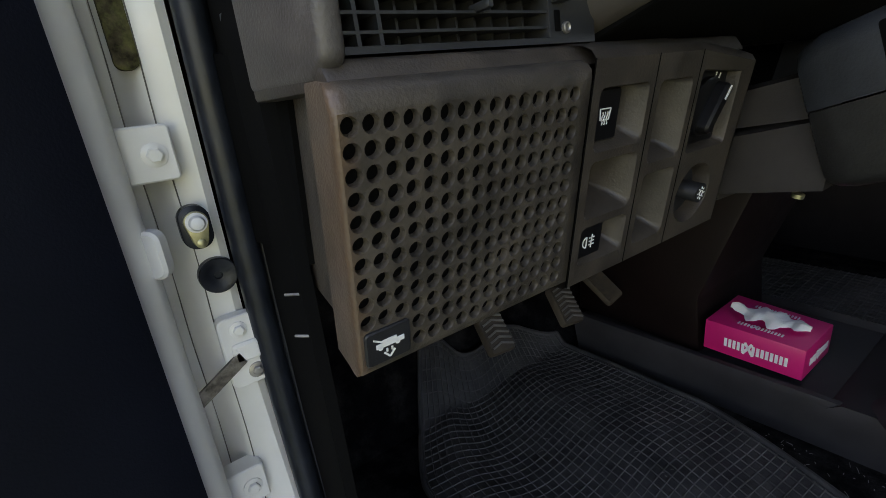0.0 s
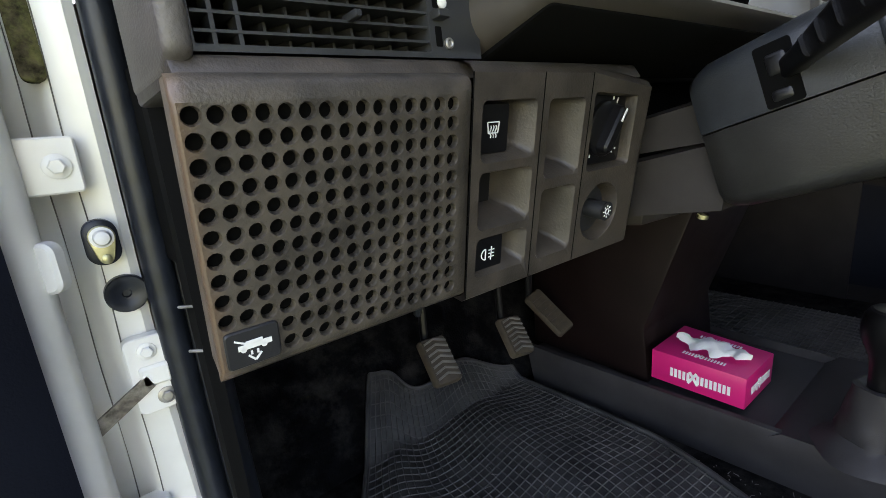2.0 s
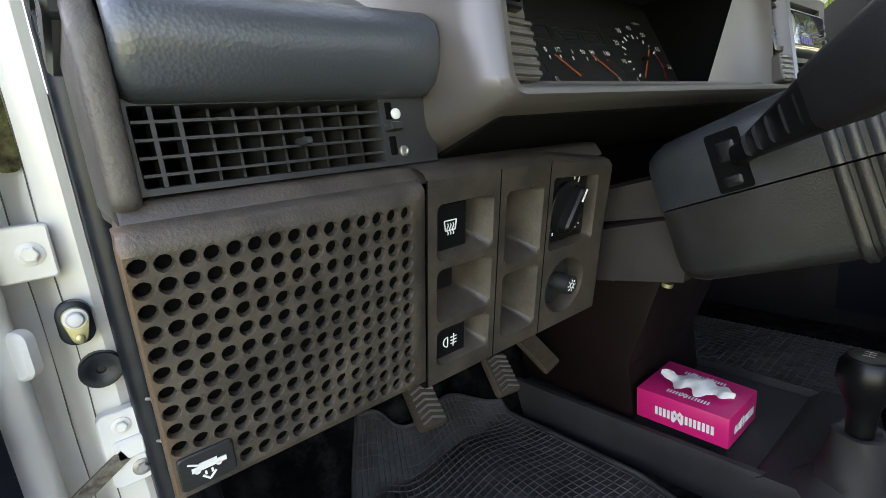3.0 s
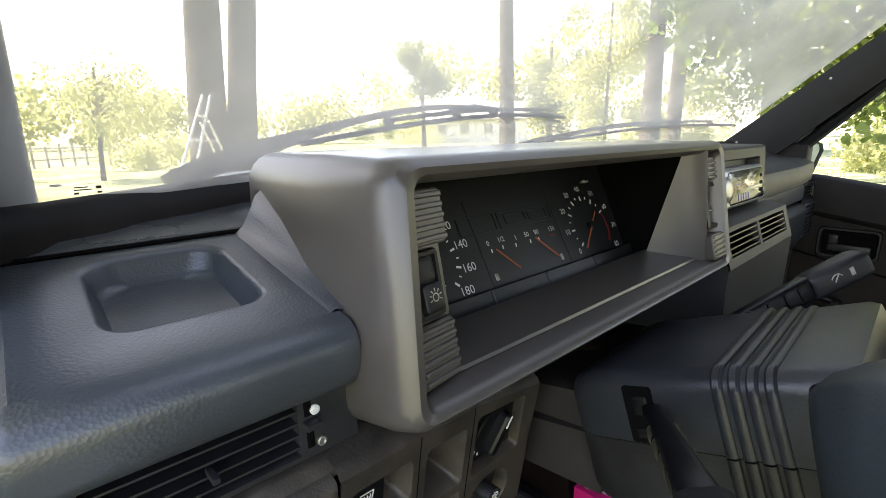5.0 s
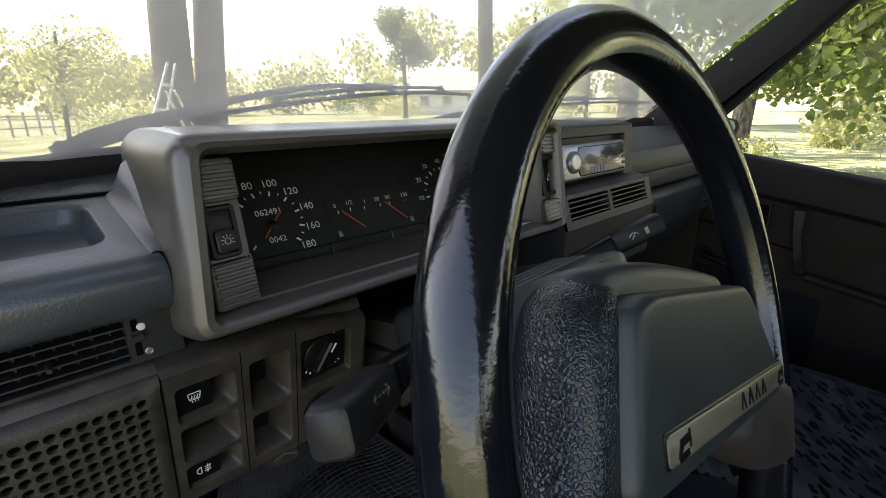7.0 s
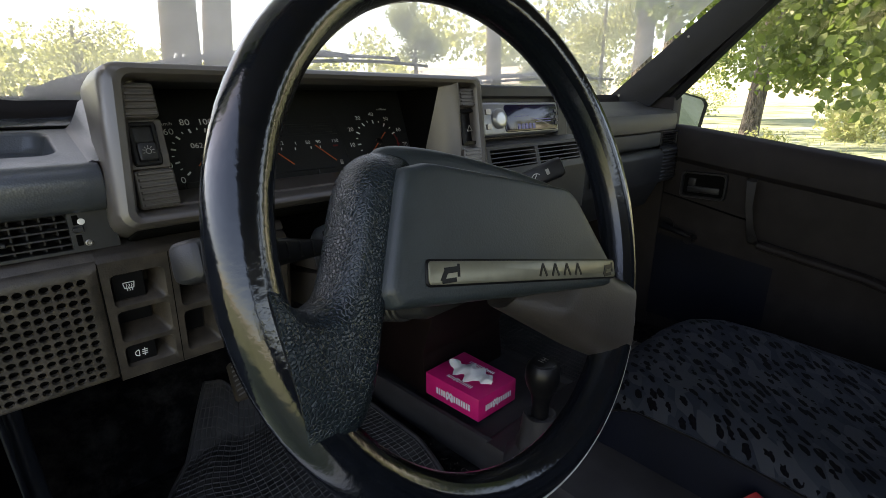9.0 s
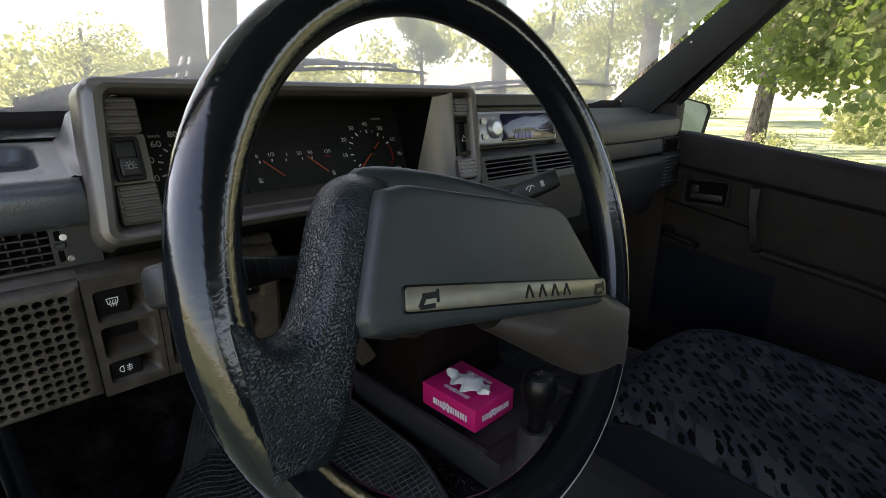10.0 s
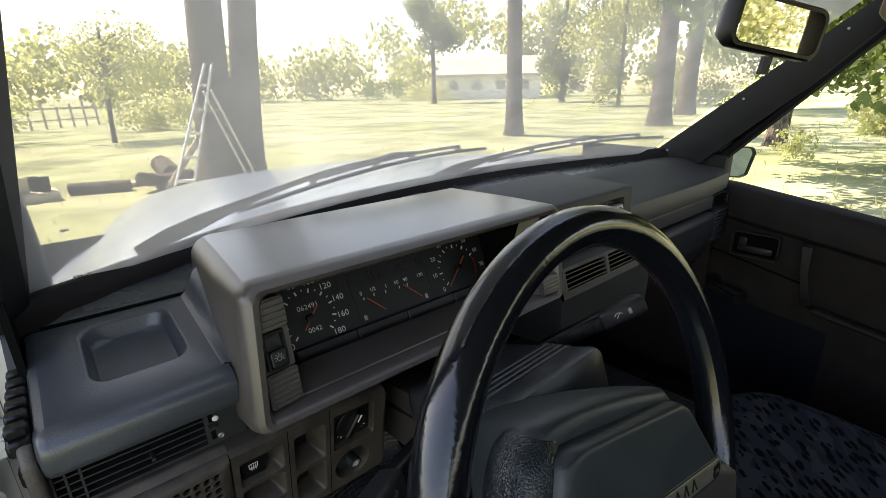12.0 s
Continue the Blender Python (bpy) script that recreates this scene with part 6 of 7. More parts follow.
for i in range(nU + 1):
    row = []
    for j in range(nV + 1):
        a = -0.050 + 0.100 * i / nU
        b = (-0.5 + j / nV)
        wdt = 0.062 * (0.8 + 0.25 * math.sin(i * 0.9)) * math.sin(math.pi * (i + 1.5) / (nU + 3))
        hgt = 0.009 * math.exp(-(b * 2.2) ** 2) * (0.85 + 0.3 * math.sin(i * 0.55 + 1)) + 0.003 * noise.noise(V(i * 0.6, j * 0.9, 3)) + 0.0025
        row.append(f(a + 0.003 * noise.noise(V(i, j, 1)), b * wdt + 0.003 * math.sin(i * 0.7), max(0.0004, hgt)))
    grid.append(row)
loft(bm, grid, closed=False)
part("tissue", bm, TISSUE, tb, "crumpled white tissue pulled from the slot", 60)

# ---- floor mat and pedals ----
def mat_at(u, v):
    """The driver's mat: u across (0 to 1), v from the seat towards the toe board (0 to 1)."""
    top = 0.44 - 0.05 * u - 0.025 * math.sin(u * math.pi * 1.4) ** 2
    y = -0.25 + (top + 0.25) * v
    q = max(0, (y - 0.25) / 0.19)
    xl = -0.414 - 0.06 * max(0, 0.25 - y) / 0.5 + 0.127 * q ** 1.2
    xr = -0.022 - 0.025 * max(0, (0.1 - y) / 0.1) ** 1.3 - 0.008 * q
    x = xl + (max(xr, xl + 0.2) - xl) * u
    z = 0.270 + 0.006 * math.sin(u * 7 + v * 4) + max(0, y - 0.35) * 1.0 + 0.018 * math.exp(-((u - 0.16) / 0.09) ** 2) * v ** 2
    z += 0.012 * (max(0, u - 0.8) / 0.2) ** 2
    return V(x, y, z)
bm = bmesh.new()
loft(bm, [[mat_at(i / 40, j / 60) for i in range(41)] for j in range(61)], closed=False)
mt = solid("floor_mat", bm, MAT, "dusty black rubber floor mat with a moulded grid", "floor mat")
bm = bmesh.new()
lift = V(0, 0, 0.0022)
for k in range(31):
    u = (k + 0.5) / 31
    tube(bm, [mat_at(u, v) + lift * 0.4 for v in np.linspace(0.0, 1, 61)], 0.0012, 4, cap=False)
for k in range(56):
    v = (k + 0.5) / 56
    tube(bm, [mat_at(u, v) + lift * 0.4 for u in np.linspace(0.0, 1, 41)], 0.0011, 4, cap=False)
part("grid_ridge", bm, MAT_RIDGE, mt)["kind"] = "stuff"
bm = bmesh.new()
edge = [mat_at(0, v) for v in np.linspace(0, 1, 61)] + [mat_at(u, 1) for u in np.linspace(0, 1, 41)] + [mat_at(1, v) for v in np.linspace(1, 0, 61)]
tube(bm, [p + lift for p in edge], 0.004, 6)
part("border", bm, MAT, mt)
def side_mat_at(u, v):
    """The passenger's mat, as mat_at."""
    y = -0.16 + 0.60 * v
    return V(0.205 + 0.47 * u - 0.02 * math.sin(v * 3), y, 0.268 + 0.004 * math.sin(u * 6 + v * 5) + max(0, y - 0.34) * 0.9)
bm = bmesh.new()
loft(bm, [[side_mat_at(i / 24, j / 32) for i in range(25)] for j in range(33)], closed=False)
mt = solid("floor_mat", bm, MAT, "dusty rubber mat with a moulded grid before the passenger seat", "floor mat")
bm = bmesh.new()
for k in range(30):
    tube(bm, [side_mat_at((k + 0.5) / 30, v) + lift * 0.4 for v in np.linspace(0.0, 1, 33)], 0.0013, 4, cap=False)
for k in range(40):
    tube(bm, [side_mat_at(u, (k + 0.5) / 40) + lift * 0.4 for u in np.linspace(0.0, 1, 25)], 0.0013, 4, cap=False)
part("grid_ridge", bm, MAT_RIDGE, mt)["kind"] = "stuff"
def pedal(c, w, h, tilt, lean, label, mat=PEDAL, arm=True):
    p = thing("pedal", label, "pedal", "foot pedals")
    f = plane(c, (math.cos(lean), 0, math.sin(lean)), V(-math.sin(lean) * math.cos(tilt), math.sin(tilt), math.cos(lean) * math.cos(tilt)))
    bm = bmesh.new()
    slab(bm, f, -w, w, -h, h, 0.006, [(0, -0.008), (0, 0.0), (0.002, 0.003)])
    pad_ = part("pad", bm, mat, p, "worn rubber pad")
    n = 7
    for k in range(n):
        b = -h * 0.8 + 1.5 * h * k / (n - 1)
        bm = bmesh.new()
        if arm:
            loft(bm, [[f(x, b + dy + h * 0.2 * (1 - abs(x) / w), c) for x in (-w * 0.85, 0, w * 0.85)] for dy, c in ((-0.0015, 0.003), (-0.0012, 0.0055), (0.0012, 0.0055), (0.0015, 0.003))], closed=False)
        else:
            bar(bm, f, -w * 0.8, b, w * 0.8, b, 0.004, 0.003, 0.005)
        part("ridge", bm, RIDGE if arm else mat, pad_)
    bm = bmesh.new()
    tube(bm, [f(0, 0, -0.006), f(0, h * 0.9, -0.02), V(c[0] + 0.01, c[1] + 0.05, c[2] + 0.12), V(c[0] + 0.015, c[1] + 0.04, c[2] + 0.28)], 0.006, 8)
    part("arm", bm, BLACK, p)
pedal((-0.258, 0.278, 0.433), 0.0225, 0.034, 0.75, -0.12, "worn clutch pedal with a chevron rubber pad")
pedal((-0.109, 0.275, 0.4175), 0.0235, 0.032, 0.7, -0.15, "worn brake pedal with a chevron rubber pad")
pedal((-0.02, 0.28, 0.428), 0.018, 0.043, 0.85, 0.25, "long narrow accelerator pedal with cross ribs", arm=False)
# brackets and wires under the dash
bm = bmesh.new()
for x, z in ((-0.50, 0.60), (-0.40, 0.56), (-0.15, 0.60)):
    tube(bm, [V(x, 0.10, z + 0.12), V(x + 0.02, 0.14, z + 0.02), V(x + 0.06, 0.2, z), V(x + 0.12, 0.26, z + 0.05)], 0.004, 6)
solid("wiring", bm, RUBBER, "black cables hanging under the dash", "cable")
for z, y in ((0.660, 0.09), (0.634, 0.088)):
    bm = bmesh.new()
    tube(bm, [V(-0.571, y, z), V(-0.5635, y - 0.01, z + 0.001)], 0.0009, 6)
    solid("wire_clip", bm, STEEL, "thin bright wire end by the door seal", "wire clip", "wire clips")

# ---- passenger door ----
DX = 0.802
FDR = plane((DX, 0, 0), (0, -1, 0), (0, 0, 1))
def sill_z(y):
    return 0.822 + 0.15 * min(0.07, y)
bm = bmesh.new()
loft(bm, [[V(DX + 0.006, y, 0.26), V(DX + 0.006, y, sill_z(max(y, -0.9)) - 0.080)] for y in np.linspace(0.06, -1.15, 8)], closed=False)
pdoor = part("door", bm, TRIM, body, "closed passenger door with dark brown vinyl card")
bm = bmesh.new()
rows = []
for y in np.linspace(0.11, -1.15, 14):
    s = sill_z(max(y, -0.9))
    rows.append([V(DX + 0.05, y, s + 0.004), V(DX + 0.012, y, s + 0.004), V(DX + 0.003, y, s - 0.002), V(DX - 0.006, y, s - 0.020), V(DX - 0.008, y, s - 0.072), V(DX, y, s - 0.083), V(DX + 0.012, y, s - 0.087)])
loft(bm, rows, closed=False)
part("sill_trim", bm, TRIM, pdoor, "padded dark trim below the window")
bm = bmesh.new()
loft(bm, [[V(DX + 0.001, y, 0.30), V(DX + 0.001, y, 0.535 + 0.12 * y)] for y in (0.06, -0.24)], closed=False)
part("lower_card", bm, NAVY, pdoor)
bm = bmesh.new()
tube(bm, [V(DX + 0.005, 0.05, 0.655), V(DX + 0.005, -0.15, 0.615), V(DX + 0.005, -0.175, 0.61)], 0.0022, 6)
part("seam", bm, HOLE, pdoor)
bm = bmesh.new()
loft(bm, [[FDR(a, b, c) for a, b in rrect(0.004 + g, 0.112 - g, 0.650 + g, 0.716 - g, 0.009, 4)] for g, c in ((-0.001, -0.007), (0.0, 0.003), (0.001, 0.0045), (0.004, 0.0045), (0.005, 0.003), (0.0055, -0.012))])
bezel = part("handle_bezel", bm, DARK, pdoor, "black door release bezel")
bm = bmesh.new()
bm.faces.new([bm.verts.new(FDR(a, b, -0.0055)) for a, b in rrect(0.009, 0.107, 0.655, 0.711, 0.004, 4)])
part("handle_recess", bm, HOLE, bezel)
bm = bmesh.new()
box(bm, DX - 0.004, DX + 0.003, -0.098, -0.022, 0.664, 0.680, 0.003)
box(bm, DX - 0.002, DX + 0.003, -0.040, -0.022, 0.680, 0.700, 0.002)
part("release_lever", bm, DARK, pdoor)
bm = bmesh.new()
loft(bm, [[V(DX - d, y - w, z), V(DX - d, y + w, z)] for d, y, z, w in ((-0.002, -0.166, 0.714, 0.009), (0.016, -0.167, 0.708, 0.010), (0.022, -0.172, 0.65, 0.0075), (0.020, -0.182, 0.60, 0.0078), (0.013, -0.190, 0.568, 0.0125), (-0.002, -0.193, 0.555, 0.013))], closed=False)
bmesh.ops.solidify(bm, geom=list(bm.faces), thickness=0.006)
part("pull_strap", bm, DARK, pdoor, "dark vinyl pull strap")
bm = bmesh.new()
disc(bm, plane((DX - 0.02, -0.190, 0.574), (0, -1, 0), (0, 0, 1)), 0, 0, [(0.009, 0.001), (0.008, -0.002), (0.004, -0.003)], 16)
part("strap_button", bm, BLACK, pdoor)
bm = bmesh.new()
tube(bm, [V(DX - 0.012, -0.203, 0.560), V(DX - 0.014, -0.40, 0.530), V(DX - 0.016, -0.6, 0.475), V(DX - 0.016, -0.95, 0.43)], 0.014, 10, flat=0.7)
part("armrest", bm, TRIM, pdoor)
bm = bmesh.new()
disc(bm, plane((DX, 0.02, 0.568), (0, -1, 0), (0, 0, 1)), 0, 0, [(0.02, 0.0), (0.018, -0.015)], 18)
tube(bm, [V(DX - 0.02, 0.02, 0.568), V(DX - 0.03, -0.04, 0.558), V(DX - 0.03, -0.062, 0.552)], 0.008, 8)
tube(bm, [V(DX - 0.025, -0.062, 0.552), V(DX - 0.06, -0.062, 0.552)], [0.010, 0.011], 12)
part("window_crank", bm, BLACK, pdoor, "black window crank")
bm = bmesh.new()
tube(bm, [V(DX + 0.016, 0.10, 0.846), V(DX - 0.012, -0.25, 1.213), V(DX - 0.012, -1.12, 1.21), V(DX, -1.15, 0.75)], 0.014, 8)
part("window_frame", bm, BLACK, pdoor)
bm = bmesh.new()
bm.faces.new([bm.verts.new(p) for p in (V(DX + 0.02, 0.10, 0.840), V(DX + 0.02, -1.15, 0.72), V(DX + 0.0, -1.13, 1.215), V(DX + 0.0, -0.255, 1.21))])
pane = part("window_pane", bm, CLEAR, pdoor, "clear side window")
pane.visible_shadow = False
# mirror corner and outside mirror
om = thing("side_mirror", "outside mirror in a dark housing beyond the passenger window", "side mirror")
bm = bmesh.new()
prism(bm, [(0.085, 0.834), (0.12, 0.85), (0.10, 0.872), (0.085, 0.868), (0.078, 0.834)], DX - 0.005, DX + 0.03, 0.004)
part("mirror_base", bm, BLACK, om)
MM = [V(0.865, 0.110, 0.836), V(1.120, 0.090, 0.798), V(1.080, 0.062, 0.888), V(0.832, 0.082, 0.920)]
bm = bmesh.new()
cm = (MM[0] + MM[2]) / 2
def mloop(g, dy):
    pts = []
    for i in range(4):
        p, a, b = MM[i], MM[i - 1], MM[(i + 1) % 4]
        for q in (p + (a - p) * 0.16, p + (a - p) * 0.06 + (b - p) * 0.06, p + (b - p) * 0.12):
            pts.append(cm + (q - cm) * g + V(0.15, 1, 0) * dy)
    return pts
loft(bm, [mloop(1.0, 0.0), mloop(1.09, -0.004), mloop(1.12, 0.01), mloop(1.05, 0.07), mloop(0.6, 0.095)], False, True)
part("housing", bm, BLACK, om)
bm = bmesh.new()
bm.faces.new([bm.verts.new(p) for p in mloop(1.01, 0.001)])
part("mirror_glass", bm, MIRROR, om, "bright mirror glass")
bm = bmesh.new()
tube(bm, [V(DX + 0.02, 0.10, 0.85), V(0.95, 0.10, 0.85)], 0.012, 8)
part("arm", bm, BLACK, om)

# ---- inside mirror and sun visor ----
im = thing("rear_view_mirror", "black rear-view mirror reflecting greenery", "mirror")
mc = V(0.1220, -0.2120, 1.1250)
mn = V(-0.368, -0.928, -0.06).normalized()
mu = V(0.925, -0.358, -0.129)
mv = V(0.098, -0.103, 0.99)
fmm = plane(mc, mu, mv)
sgn = 1 if (fmm(0, 0, 1) - mc).dot(mn) > 0 else -1
bm = bmesh.new()
slab(bm, fmm, -0.066, 0.074, -0.027, 0.028, 0.014, [(0.012, sgn * -0.028), (0.0, sgn * -0.012), (0.0, sgn * 0.0), (0.002, sgn * 0.003), (0.006, sgn * 0.003)], 6)
part("shell", bm, BLACK, im)
bm = bmesh.new()
slab(bm, fmm, -0.059, 0.067, -0.0215, 0.0225, 0.010, [(0, sgn * 0.0032), (0.0005, sgn * 0.0036)], 6)
part("mirror_glass", bm, MIRROR, im)
bm = bmesh.new()
tube(bm, [mc - mn * 0.02, mc - mn * 0.05 + V(0, 0.02, 0.05), V(mc.x + 0.05, mc.y + 0.02, 1.24)], 0.007, 8)
tube(bm, [fmm(0.0, -0.03, 0.0), fmm(0.0, -0.048, 0.0)], 0.006, 8)
part("stem", bm, BLACK, im)
vis = thing("sun_visor", "folded beige vinyl sun visor under the roof edge", "sun visor")
bm = bmesh.new()
prism(bm, [(-0.215, 1.175), (-0.22, 1.215), (-0.45, 1.225), (-0.46, 1.13), (-0.33, 1.115), (-0.26, 1.13)], 0.60, 0.775, 0.008)
part("flap", bm, BEIGE, vis)

# ---- passenger seat ----
FAB = bpy.data.materials.new("patterned_seat_cloth")
FAB.use_nodes = True
nt = FAB.node_tree
b = nt.nodes["Principled BSDF"]
b.inputs["Roughness"].default_value = 0.9
b.inputs["Specular IOR Level"].default_value = 0.1
co = nt.nodes.new("ShaderNodeTexCoord")
turn = nt.nodes.new("ShaderNodeVectorRotate")
turn.rotation_type = 'Z_AXIS'
turn.inputs["Angle"].default_value = radians(47)
mp = nt.nodes.new("ShaderNodeMapping")
mp.inputs["Scale"].default_value = (78, 32, 32)
vo = nt.nodes.new("ShaderNodeTexVoronoi")
vo.inputs["Scale"].default_value = 1.0
vo.inputs["Randomness"].default_value = 0.75
wob = nt.nodes.new("ShaderNodeTexNoise")
wob.inputs["Scale"].default_value = 160
wob.inputs["Detail"].default_value = 1
edge = nt.nodes.new("ShaderNodeMath")
edge.operation = 'MULTIPLY_ADD'
edge.inputs[1].default_value = 0.35
nt.links.new(wob.outputs["Fac"], edge.inputs[0])
nt.links.new(vo.outputs["Distance"], edge.inputs[2])
rp = nt.nodes.new("ShaderNodeValToRGB")
rp.color_ramp.interpolation = 'CONSTANT'
rp.color_ramp.elements[0].color = (0, 0, 0, 1)
rp.color_ramp.elements[1].position = 0.52
rp.color_ramp.elements[1].color = (1, 1, 1, 1)
vb = nt.nodes.new("ShaderNodeTexVoronoi")
vb.inputs["Scale"].default_value = 0.8
sep = nt.nodes.new("ShaderNodeSeparateColor")
nt.links.new(vb.outputs["Color"], sep.inputs[0])
base = nt.nodes.new("ShaderNodeValToRGB")
base.color_ramp.interpolation = 'CONSTANT'
base.color_ramp.elements[0].color = (0.0147, 0.0182, 0.0245, 1)
base.color_ramp.elements[1].position = 0.4
base.color_ramp.elements[1].color = (0.0210, 0.0249, 0.0311, 1)
e = base.color_ramp.elements.new(0.75)
e.color = (0.0294, 0.0329, 0.0385, 1)
nt.links.new(sep.outputs[0], base.inputs[0])
fleck = nt.nodes.new("ShaderNodeMix")
fleck.data_type = 'RGBA'
fleck.inputs[6].default_value = (0.0012, 0.0012, 0.0022, 1)
nt.links.new(rp.outputs[0], fleck.inputs[0])
nt.links.new(base.outputs[0], fleck.inputs[7])
nz = nt.nodes.new("ShaderNodeTexNoise")
nz.inputs["Scale"].default_value = 900
bp = nt.nodes.new("ShaderNodeBump")
bp.inputs["Strength"].default_value = 0.4
bp.inputs["Distance"].default_value = 0.001
nt.links.new(co.outputs["Object"], turn.inputs["Vector"])
nt.links.new(turn.outputs[0], mp.inputs[0])
nt.links.new(mp.outputs[0], vo.inputs["Vector"])
nt.links.new(mp.outputs[0], vb.inputs["Vector"])
nt.links.new(co.outputs["Object"], wob.inputs["Vector"])
nt.links.new(edge.outputs[0], rp.inputs[0])
nt.links.new(fleck.outputs[2], b.inputs["Base Color"])
nt.links.new(co.outputs["Object"], nz.inputs["Vector"])
nt.links.new(nz.outputs["Fac"], bp.inputs["Height"])
nt.links.new(bp.outputs[0], b.inputs["Normal"])
seat = thing("front_seat", "front passenger seat in blue-grey patterned cloth", "seat")
cols = ((0.145, -0.17), (0.143, -0.08), (0.150, -0.024), (0.172, -0.003), (0.21, 0.004), (0.26, 0.0), (0.36, -0.002), (0.46, 0.0), (0.51, 0.004), (0.548, -0.003), (0.568, -0.024), (0.576, -0.08), (0.575, -0.17))
def cushion_at(i, c):
    y = (-0.112, -0.115, -0.128, -0.155, -0.21, -0.30, -0.40, -0.52, -0.66)[i]
    dz = (-0.16, -0.07, -0.03, -0.010, 0.0, 0.002, -0.004, -0.012, -0.02)[i]
    x, d = c
    return V(x, y - 0.05 * abs((x - 0.36) / 0.215) ** 3 * (1 if i < 4 else 0.4), max(0.285, 0.455 + dz + d))
bm = bmesh.new()
loft(bm, [[cushion_at(i, c) for c in cols[2:11]] for i in range(1, 9)], closed=False)
part("cushion", bm, FAB, seat, "blue-grey cloth cushion with dark flecks", 80)
bm = bmesh.new()
loft(bm, [[cushion_at(i, c) + V(-0.001, 0, 0) for c in cols[:3]] for i in range(9)], closed=False)
loft(bm, [[cushion_at(i, c) + V(0.001, 0, 0) for c in cols[10:]] for i in range(9)], closed=False)
loft(bm, [[cushion_at(i, c) for c in cols[2:11]] for i in range(2)], closed=False)
part("side_skirt", bm, NAVY, seat, "plain black cloth skirt")
bm = bmesh.new()
tube(bm, [cushion_at(i, cols[2]) for i in range(1, 9)], 0.0022, 6)
part("piping", bm, BLACK, seat)
bm = bmesh.new()
rows = []
for z, y in ((0.42, -0.62), (0.55, -0.67), (0.75, -0.74), (0.92, -0.80), (0.96, -0.83)):
    rows.append([V(0.14, y - 0.1, z), V(0.15, y, z), V(0.19, y + 0.03, z), V(0.36, y + 0.0, z), V(0.53, y + 0.03, z), V(0.57, y, z), V(0.58, y - 0.1, z)])
loft(bm, rows, closed=False)
part("backrest", bm, FAB, seat)
bm = bmesh.new()
box(bm, 0.17, 0.55, -0.62, -0.2, 0.262, 0.30, 0.01)
part("base", bm, BLACK, seat)

# seat belt buckle between the seats
bk = thing("belt_buckle", "black seat belt buckle with a red button beside the seat", "seat belt buckle")
f = plane((0.118, -0.400, 0.392), (0.94, -0.34, 0), (0, -0.1, 1))
bm = bmesh.new()
slab(bm, f, -0.017, 0.017, -0.06, 0.012, 0.005, [(0, -0.012), (0, 0.008), (0.003, 0.011)])
part("body", bm, BLACK, bk)
bm = bmesh.new()
slab(bm, f, -0.0155, 0.0155, 0.012, 0.0195, 0.002, [(0, -0.009), (0, 0.006), (0.002, 0.008)])
part("button", bm, BUCKLE_RED, bk, "red release button")
bm = bmesh.new()
tube(bm, [f(0, -0.055, 0), f(0.004, -0.10, 0.0), f(0.01, -0.14, -0.01)], 0.006, 8)
part("stem", bm, BLACK, bk)

# straw, lint and sand trodden into the carpet
rng = random.Random(11)
bm = bmesh.new()
for k in range(170):
    y = rng.uniform(-0.12, 0.30)
    x = rng.uniform(-0.40, 0.0) if k % 3 == 0 else edge_x(y) - abs(rng.gauss(0, 0.022)) - 0.004
    z = 0.2755 if k % 3 == 0 else 0.2625
    a, l = rng.uniform(0, 6.28), rng.choice((0.0012, 0.002, 0.004, 0.009))
    d = V(math.cos(a), math.sin(a), rng.uniform(-0.1, 0.25)) * l
    tube(bm, [V(x, y, z), V(x, y, z) + d * 0.5 + V(0, 0, 0.0006), V(x, y, z) + d], 0.0004 if l > 0.003 else 0.0006, 4)
solid("floor_debris", bm, RIDGE, "pale straw and lint scattered on carpet and mat", "debris", kind="stuff")


# ---- outdoors: trees, ladder, bushes, house ----
indoors = set(scene.collection.objects)


def leaves_mesh(name, centres, size, mat, count, rng, flat=0.6):
    """Many small pointed leaves scattered about the clump centres (x, y, z, radius)."""
    c = np.array(centres, float)
    w = c[:, 3] ** 2
    pick = rng.choice(len(c), count, p=w / w.sum())
    d = rng.normal(size=(count, 3))
    d /= np.linalg.norm(d, axis=1)[:, None]
    p = c[pick, :3] + d * (c[pick, 3] * rng.random(count) ** 0.45)[:, None]
    u = rng.normal(size=(count, 3))
    u[:, 2] -= 0.8
    u /= np.linalg.norm(u, axis=1)[:, None]
    v = np.cross(u, rng.normal(size=(count, 3)))
    v /= np.linalg.norm(v, axis=1)[:, None]
    s = size * (0.6 + 0.8 * rng.random(count))[:, None]
    n = np.cross(u, v)
    pts = np.stack([p - u * s * 0.5, p - u * s * 0.2 + v * s * 0.42 * flat / 0.6, p + u * s * 0.15 + v * s * 0.36 * flat / 0.6 + n * s * 0.06, p + u * s * 0.55,
                    p + u * s * 0.15 - v * s * 0.36 * flat / 0.6 + n * s * 0.06, p - u * s * 0.2 - v * s * 0.42 * flat / 0.6], 1).reshape(-1, 3)
    faces = [tuple(range(6 * i, 6 * i + 6)) for i in range(count)]
    me = bpy.data.meshes.new(name)
    me.from_pydata(pts.tolist(), [], faces)
    me.materials.append(mat)
    return me


def clumps(c, r, n, size, rng):
    out = []
    for _ in range(n):
        d = rng.normal(size=3)
        d /= np.linalg.norm(d)
        k = rng.random() ** 0.4
        out.append((c[0] + d[0] * r[0] * k, c[1] + d[1] * r[1] * k, c[2] + d[2] * r[2] * k, size * (0.6 + 0.8 * rng.random())))
    return out


